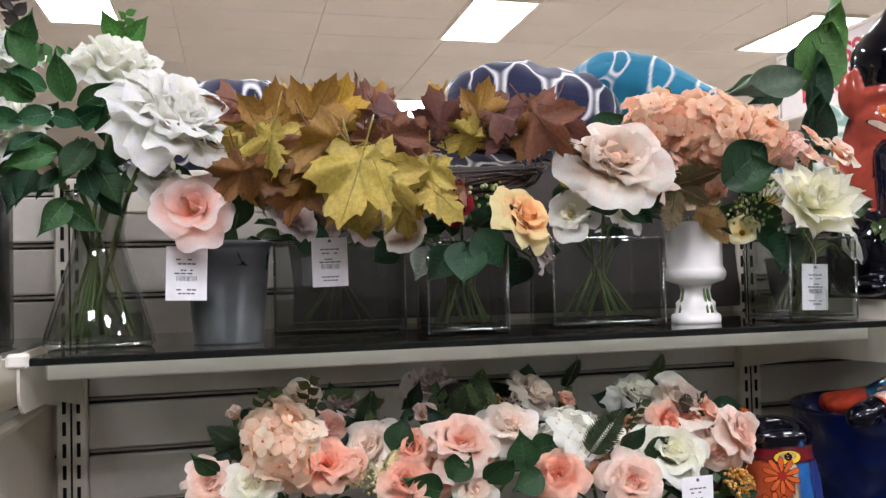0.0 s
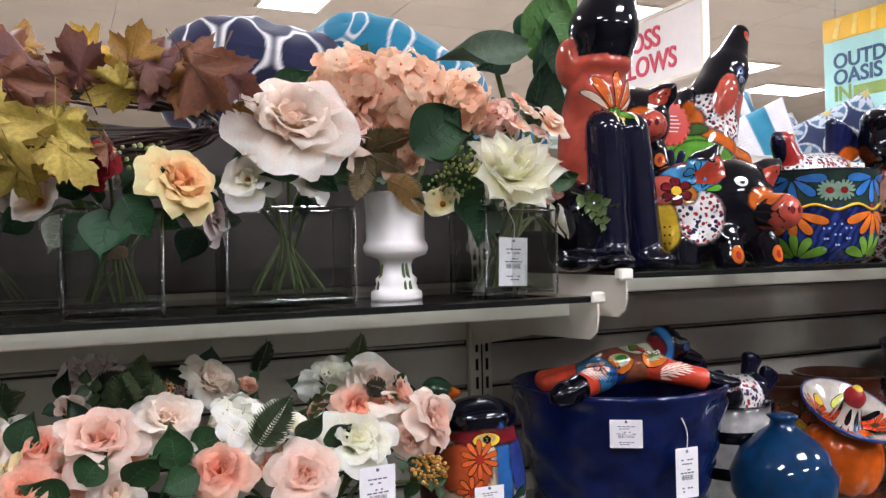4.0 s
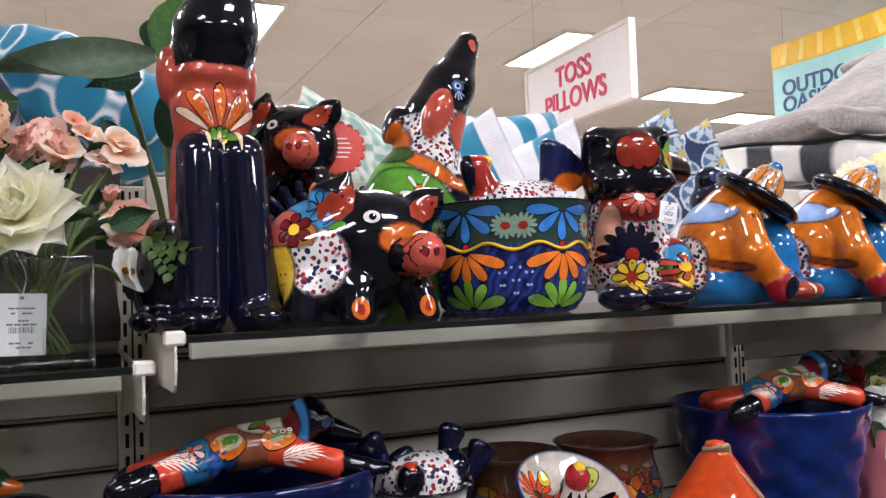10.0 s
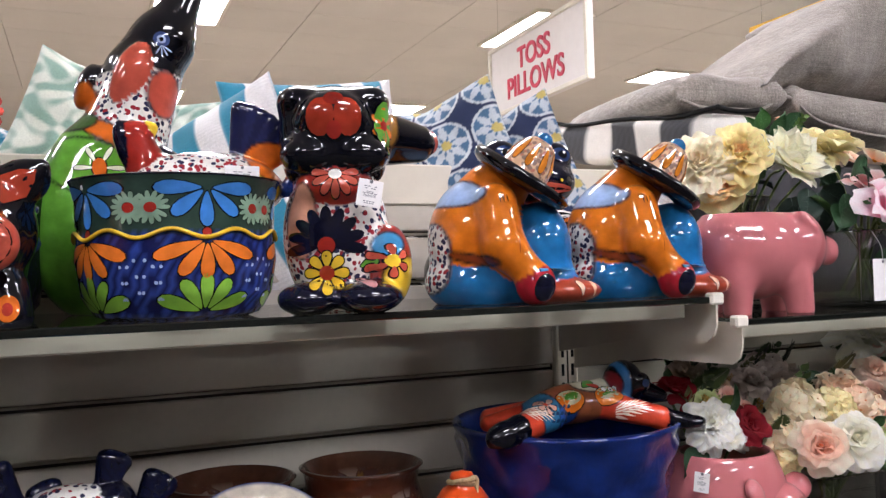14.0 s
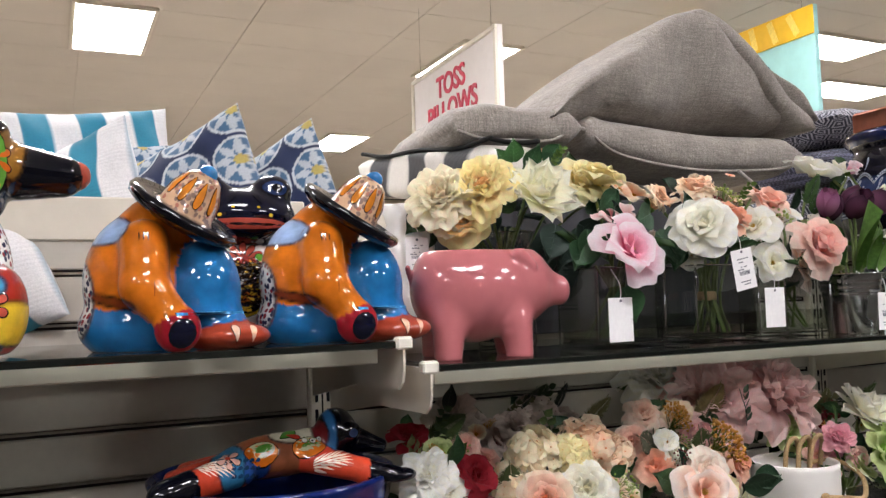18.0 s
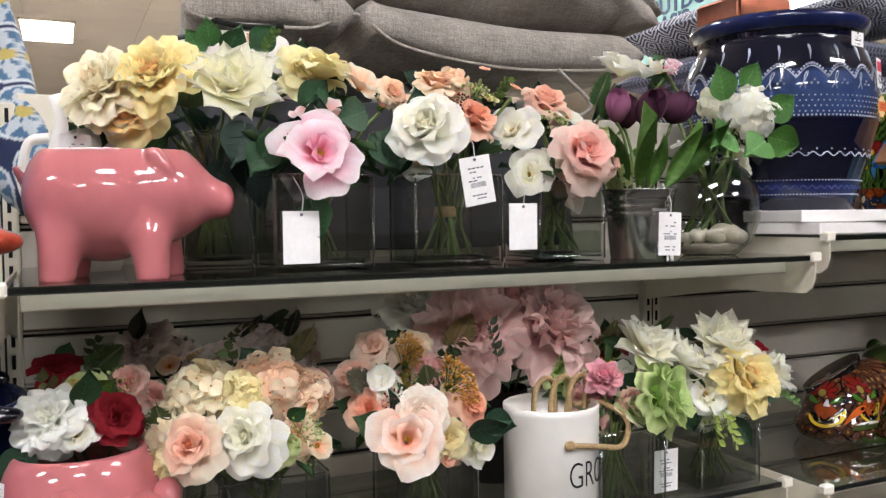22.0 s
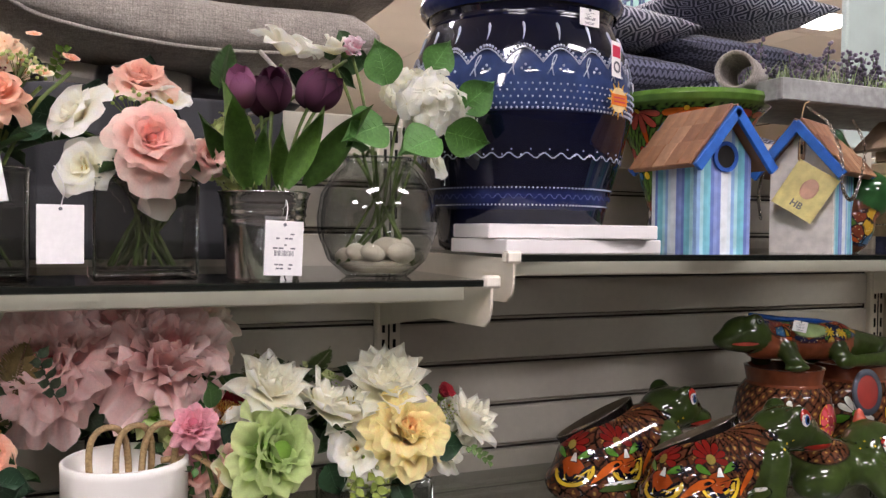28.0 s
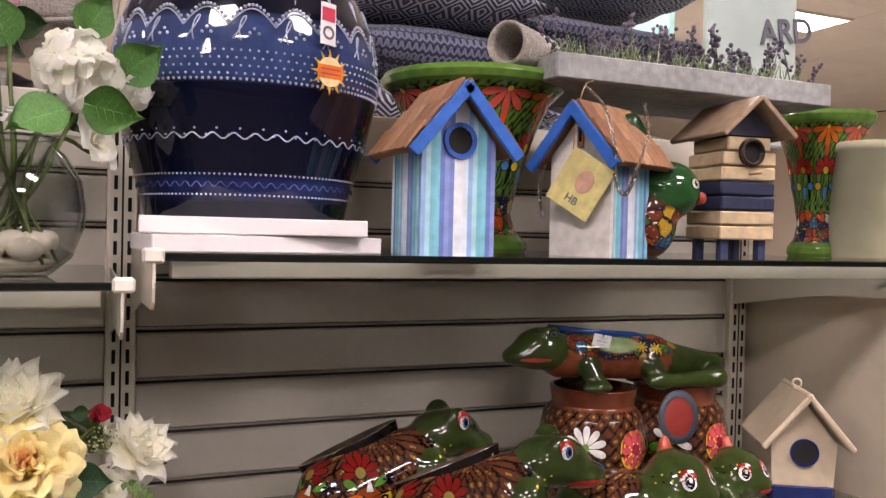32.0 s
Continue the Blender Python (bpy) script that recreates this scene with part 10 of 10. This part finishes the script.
# concrete tray of lavender over the planters
def lavender_tray():
    xl, xr = 4.015, 4.56
    cx, zt = (xl + xr) / 2, 1.700
    w = xr - xl
    t = thing("planter_tray", pose(cx, 1.21, zt - .075), "shallow grey concrete tray of artificial lavender, laid across two planters", "planter")
    CONC = mat("grey_concrete", .8, hexc("9b9c9a"), grain=(70, .18), stain=(9, .22), bump=(60, .4, .003))
    for sx, sy, sz, x, y, z in ((w, .012, .038, 0, -.12, .056), (w, .012, .038, 0, .12, .056), (.012, .228, .038, w / 2 - .006, 0, .056), (.012, .228, .038, .006 - w / 2, 0, .056), (w - .004, .236, .008, 0, 0, .040)):
        part("tray_side" if sz > .02 else "tray_base", Shape().add(*box(sx, sy, sz, .002, (x, y, z))), CONC, t, smooth=False)
    rng = np.random.default_rng(8)
    g, f = Shape(), Shape()
    for i in range(700):
        x, y = rng.uniform(-w * .44, w * .46), rng.uniform(-.10, .10)
        h = rng.uniform(.04, .075)
        dx, dy = rng.uniform(-.03, .03), rng.uniform(-.03, .02)
        g.add(*tube([(x, y, .046), (x + dx * .4, y + dy * .4, .046 + h * .6), (x + dx, y + dy, .046 + h)], [.0016, .0012, .0004], 4), hexc("8c9c74") * rng.uniform(.6, 1.4))
    for i in range(76):
        x, y = rng.uniform(-w * .44, w * .47), rng.uniform(-.09, .08)
        d = Vector((rng.uniform(-.8, .9), rng.uniform(-.5, .2), 1)).normalized()
        q = Vector((x, y, .05))
        ln = rng.uniform(.07, .115)
        f.add(*tube([tuple(q), tuple(q + d * ln)], .0010, 4), hexc("6a7a58"))
        for k in range(16):
            c2 = q + d * ln * (.5 + .035 * k) + Vector(rng.uniform(-.0065, .0065, 3))
            f.add(*ball(tuple(c2), rng.uniform(.0028, .0046), 5, 4), hexc("8a8094") * rng.uniform(.6, 1.2))
    tagged(part("lavender_leaves", g, LEAF, t, "grey-green narrow leaves"), kind="stuff")
    tagged(part("lavender_bloom", f, PETAL, t, "dusty purple flower spikes"), kind="stuff")
    part("grey_roll", Shape().add(*lathe([(.017, 0), (.020, .002), (.022, .10), (.019, .102), (.017, .09), (.016, .01)], 30)), LINEN, t, "rolled grey paper", pose(-w / 2 + .045, -.01, .090, 90, 0, -58) @ Matrix.Diagonal((1.55, 1.55, 1.2, 1)))


lavender_tray()
# bag with dark letters standing behind the tray
bg = thing("gift_bag", pose((4.765, 1.420, 1.881)[0], 1.50, 1.645), "pale aqua board with dark lettering standing behind the tray", "sign")
part("board", Shape().add(*box(.26, .02, .46, .004, (0, 0, .23))), mat("pale_board", .5, hexc("c3d2cc"), grain=(20, .03)), bg, smooth=False)
letters("ARD", .078, .001, INK, bg, Matrix.Translation(Vector((4.858, 1.486, 1.908)) - bg.matrix_basis.translation) @ pose(0, 0, 0, 0, -8, 0) @ TO_VIEW)
cn = thing("canister", pose(4.766, 1.17, GB), "pale green enamel canister with a flat lid", "canister")
part("canister_body", Shape().add(*lathe([(0, 0), (.07, 0), (.074, .004), (.074, .20), (.078, .202), (.079, .215), (.074, .22), (0, .222)], 50)), mat("pale_enamel", .35, hexc("b9b79a"), grain=(30, .04), stain=(6, .06)), cn)
part("label_patch", Shape().add(*box(.03, .002, .02, .0005)), RED, cn, "red printed patch", pose(.0, -.0745, .11), False)

# ---- fourth bay, lower shelf: frogs, crocodile, beige birdhouse ----
fm, fl = frog_side().mesh("frog_planter", CERAMIC), frog_low().mesh("frog_planter", CERAMIC)
for me, x, y, turn, k in ((fm, 3.792, 1.232, 3, 1.0), (fm, 3.885, 1.082, -14, .97), (fl, 4.185, 1.105, -12, 1.0), (fl, 4.352, 1.145, -20, .86)):
    solo("frog_planter", me, None, pose(x, y, LOW, 0, 0, turn) @ Matrix.Diagonal((k, k, k, 1)), "green glazed clay frog planter with a patchwork body and red lips" if me is fm else "low green glazed clay frog with painted eyes", "planter", "frog planters")
pot = [(0, 0), (.08, 0), (.10, .05), (.112, .11), (.10, .165), (.082, .185), (.086, .205), (.088, .215), (.080, .216), (.074, .19), (0, .12)]
fine = []
for i in range(len(pot) - 1):
    for q in range(14):
        fine.append(tuple(np.array(pot[i]) * (1 - q / 14) + np.array(pot[i + 1]) * q / 14))
tb = Shape().add(*lathe(fine, 180), TERRA)
tb.c[0][tb.v[0][:, 2] > .18] = hexc("6e3a26")
tiled(tb, TERRA)
for a0 in (-130, -75, -20):
    nn = (math.cos(radians(a0)), math.sin(radians(a0)), .1)
    cc = (.11 * nn[0], .11 * nn[1], .12)
    brush(tb, [(oval(0, -.004, .037, .035), YELLOW), (oval(0, -.002, .034, .033), hexc("b8383c"))] + rosette(0, -.004, 8, .008, .026, .009, hexc("c8505a"), hexc("8e2430")) + [(oval(.012 * math.cos(q), -.004 + .012 * math.sin(q), .0016), hexc("e6d0c8")) for q in range(6)] if a0 == -75
          else rosette(0, .0, 6, .006, .034, .009, WHITE, GREENC, 70, 170) + [(drop(-.012, -.006, .034, .012, 200), GREENC * .6), (drop(.02, -.02, .028, .009, 320), hexc("27508c")), (drop(.0, -.03, .024, .010, 260), hexc("b8501e"))], cc, nn, line=.0014)
tbm = tb.mesh("clay_pot", CERAMIC)
for q in (4.20, 4.375):
    solo("clay_pot", tbm, None, pose(q, 1.245, LOW) @ Matrix.Diagonal((.86, .86, .93, 1)), "terracotta pot painted with a tiled pattern and flowers", "plant pot", "terracotta painted pots")
rt2 = solo("round_tag", disc.mesh("round_tag", mat("dull_red_card", .6, hexc("8e2c24"), grain=(40, .1))), None, Matrix.Translation((4.291, 1.130, 1.135)) @ pose(0, 0, 0, 84, 0, 6), "round red paper tag with a grey rim", "tag")
part("tag_rim", Shape().add(*lathe([(.032, -.0004), (.044, -.0004), (.044, .0022), (.032, .0022)], 36)), mat("slate_card", .6, hexc("3c434e"), grain=(40, .1)), rt2)


def crocodile(L=.46):
    terra = hexc("8a4a30")
    p = [cone((-L * .30, 0, .07), (L * .10, 0, .062), .045, .046, terra), cone((L * .10, 0, .06), (L * .40, .0, .04), .042, .026, FROG), cone((L * .40, 0, .04), (L * .36, -.05, .024), .022, .018, FROG), cone((L * .36, -.05, .024), (L * .05, -.06, .022), .018, .012, FROG),
         ell((-L * .39, -.01, .085), (.055, .045, .042), FROG), ell((-L * .46, -.012, .072), (.045, .036, .024), FROG), ell((-L * .38, -.035, .118), (.016, .014, .014), FROG),
         cone((-L * .22, -.036, .055), (-L * .19, -.054, .020), .022, .018, FROG), ell((-L * .20, -.064, .014), (.030, .018, .010), FROG), cone((L * .06, -.036, .05), (L * .09, -.050, .02), .022, .018, FROG),
         cone((-L * .24, .04, .06), (-L * .18, .07, .015), .026, .022, FROG), cone((L * .06, .04, .055), (L * .10, .06, .02), .026, .022, FROG)]
    z = [ell((-L * .05, -.03, .098), (L * .27, .06, .034), terra, patch=1.0), ell((-L * .08, -.05, .095), (.05, .04, .02), hexc("9ab07a"))]
    s = body(p, .012, .0042, None, z)
    s.add(*tube([(-L * .36, .0, .126), (-L * .2, -.012, .117), (0, -.012, .110), (L * .12, -.006, .10)], .006, 8), hexc("1d4f9a"))
    eye(s, (-L * .38, -.052, .118), (-.1, -1, .1), .006, hexc("4a5a4c"))
    brush(s, [(oval(0, 0, .03, .004), CORAL)], (-L * .45, -.05, .068), (-.2, -1, 0), line=.001)
    for k in range(10):
        s.add(*ball((L * (.14 + .026 * k), -.01, .092 - .005 * k), (.007, .004, .008), 8, 5), hexc("2a4420"))
    for c2 in ((L * .02, -.05, .09), (L * .08, -.045, .085)):
        brush(s, [(drop(0, 0, .012, .0022, 45 * q), YELLOW) for q in range(8)], c2, (0, -1, .2), line=.0006)
    return s


cr_ = clay("crocodile_planter", crocodile(), pose(4.255, 1.225, LOW + .197, 0, 0, -6) @ Matrix.Diagonal((.92, .85, .85, 1)), "green glazed clay crocodile planter with a painted back, lying on pots", "planter")
price_tag(cr_, (-.085, -.062, .105), 12, 0, .036, .024, True, 0)


def beige_house():
    t = thing("birdhouse", pose(4.560, 1.14, LOW, 0, 0, -30) @ Matrix.Diagonal((1.1, 1.1, 1.1, 1)), "plain beige ceramic birdhouse with a dark blue base", "birdhouse")
    BG = mat("beige_clay", .45, hexc("cdbba0"), grain=(60, .06), stain=(9, .1), bump=(80, .15), coat=.3)
    bd2 = Shape().add([(-.045, -.045, 0), (.045, -.045, 0), (.045, .045, 0), (-.045, .045, 0), (-.05, -.05, .10), (.05, -.05, .10), (.05, .05, .10), (-.05, .05, .10), (0, -.05, .165), (0, .05, .165)],
                      [(0, 1, 5, 8, 4), (2, 3, 7, 9, 6), (1, 2, 6, 5), (3, 0, 4, 7), (0, 3, 2, 1), (4, 8, 9, 7), (5, 6, 9, 8)])
    part("house", bd2, BG, t, "", None, False)
    part("base_band", Shape().add(*box(.098, .098, .03, .004, (0, 0, .018))), mat("blue_glaze", .25, hexc("1c2a5c"), coat=1.0), t, "dark blue glazed base", None, False)
    for sx in (-1, 1):
        part("roof_slab", Shape().add(*box(.112, .145, .010, .003, (sx * .050, -.004, 0))), BG, t, "", pose(0, 0, .176) @ pose(0, 0, 0, 0, sx * 50, 0), False)
    part("entrance_hole", Shape().add(*lathe([(0, 0), (.018, 0), (.018, .001), (0, .001)], 30)), DARK, t, "", pose(0, -.0505, .085, 88), False)
    part("entrance_ring", Shape().add(*lathe([(.0178, 0), (.022, 0), (.022, .003), (.0178, .003)], 30)), bpy.data.materials["blue_glaze"], t, "", pose(0, -.0505, .085, 88), False)
    part("hanging_loop", Shape().add(*tube([(.007 * math.cos(a), 0, .186 + .007 * math.sin(a)) for a in np.linspace(0, 6.283, 17)], .002, 6)), BG, t)


beige_house()
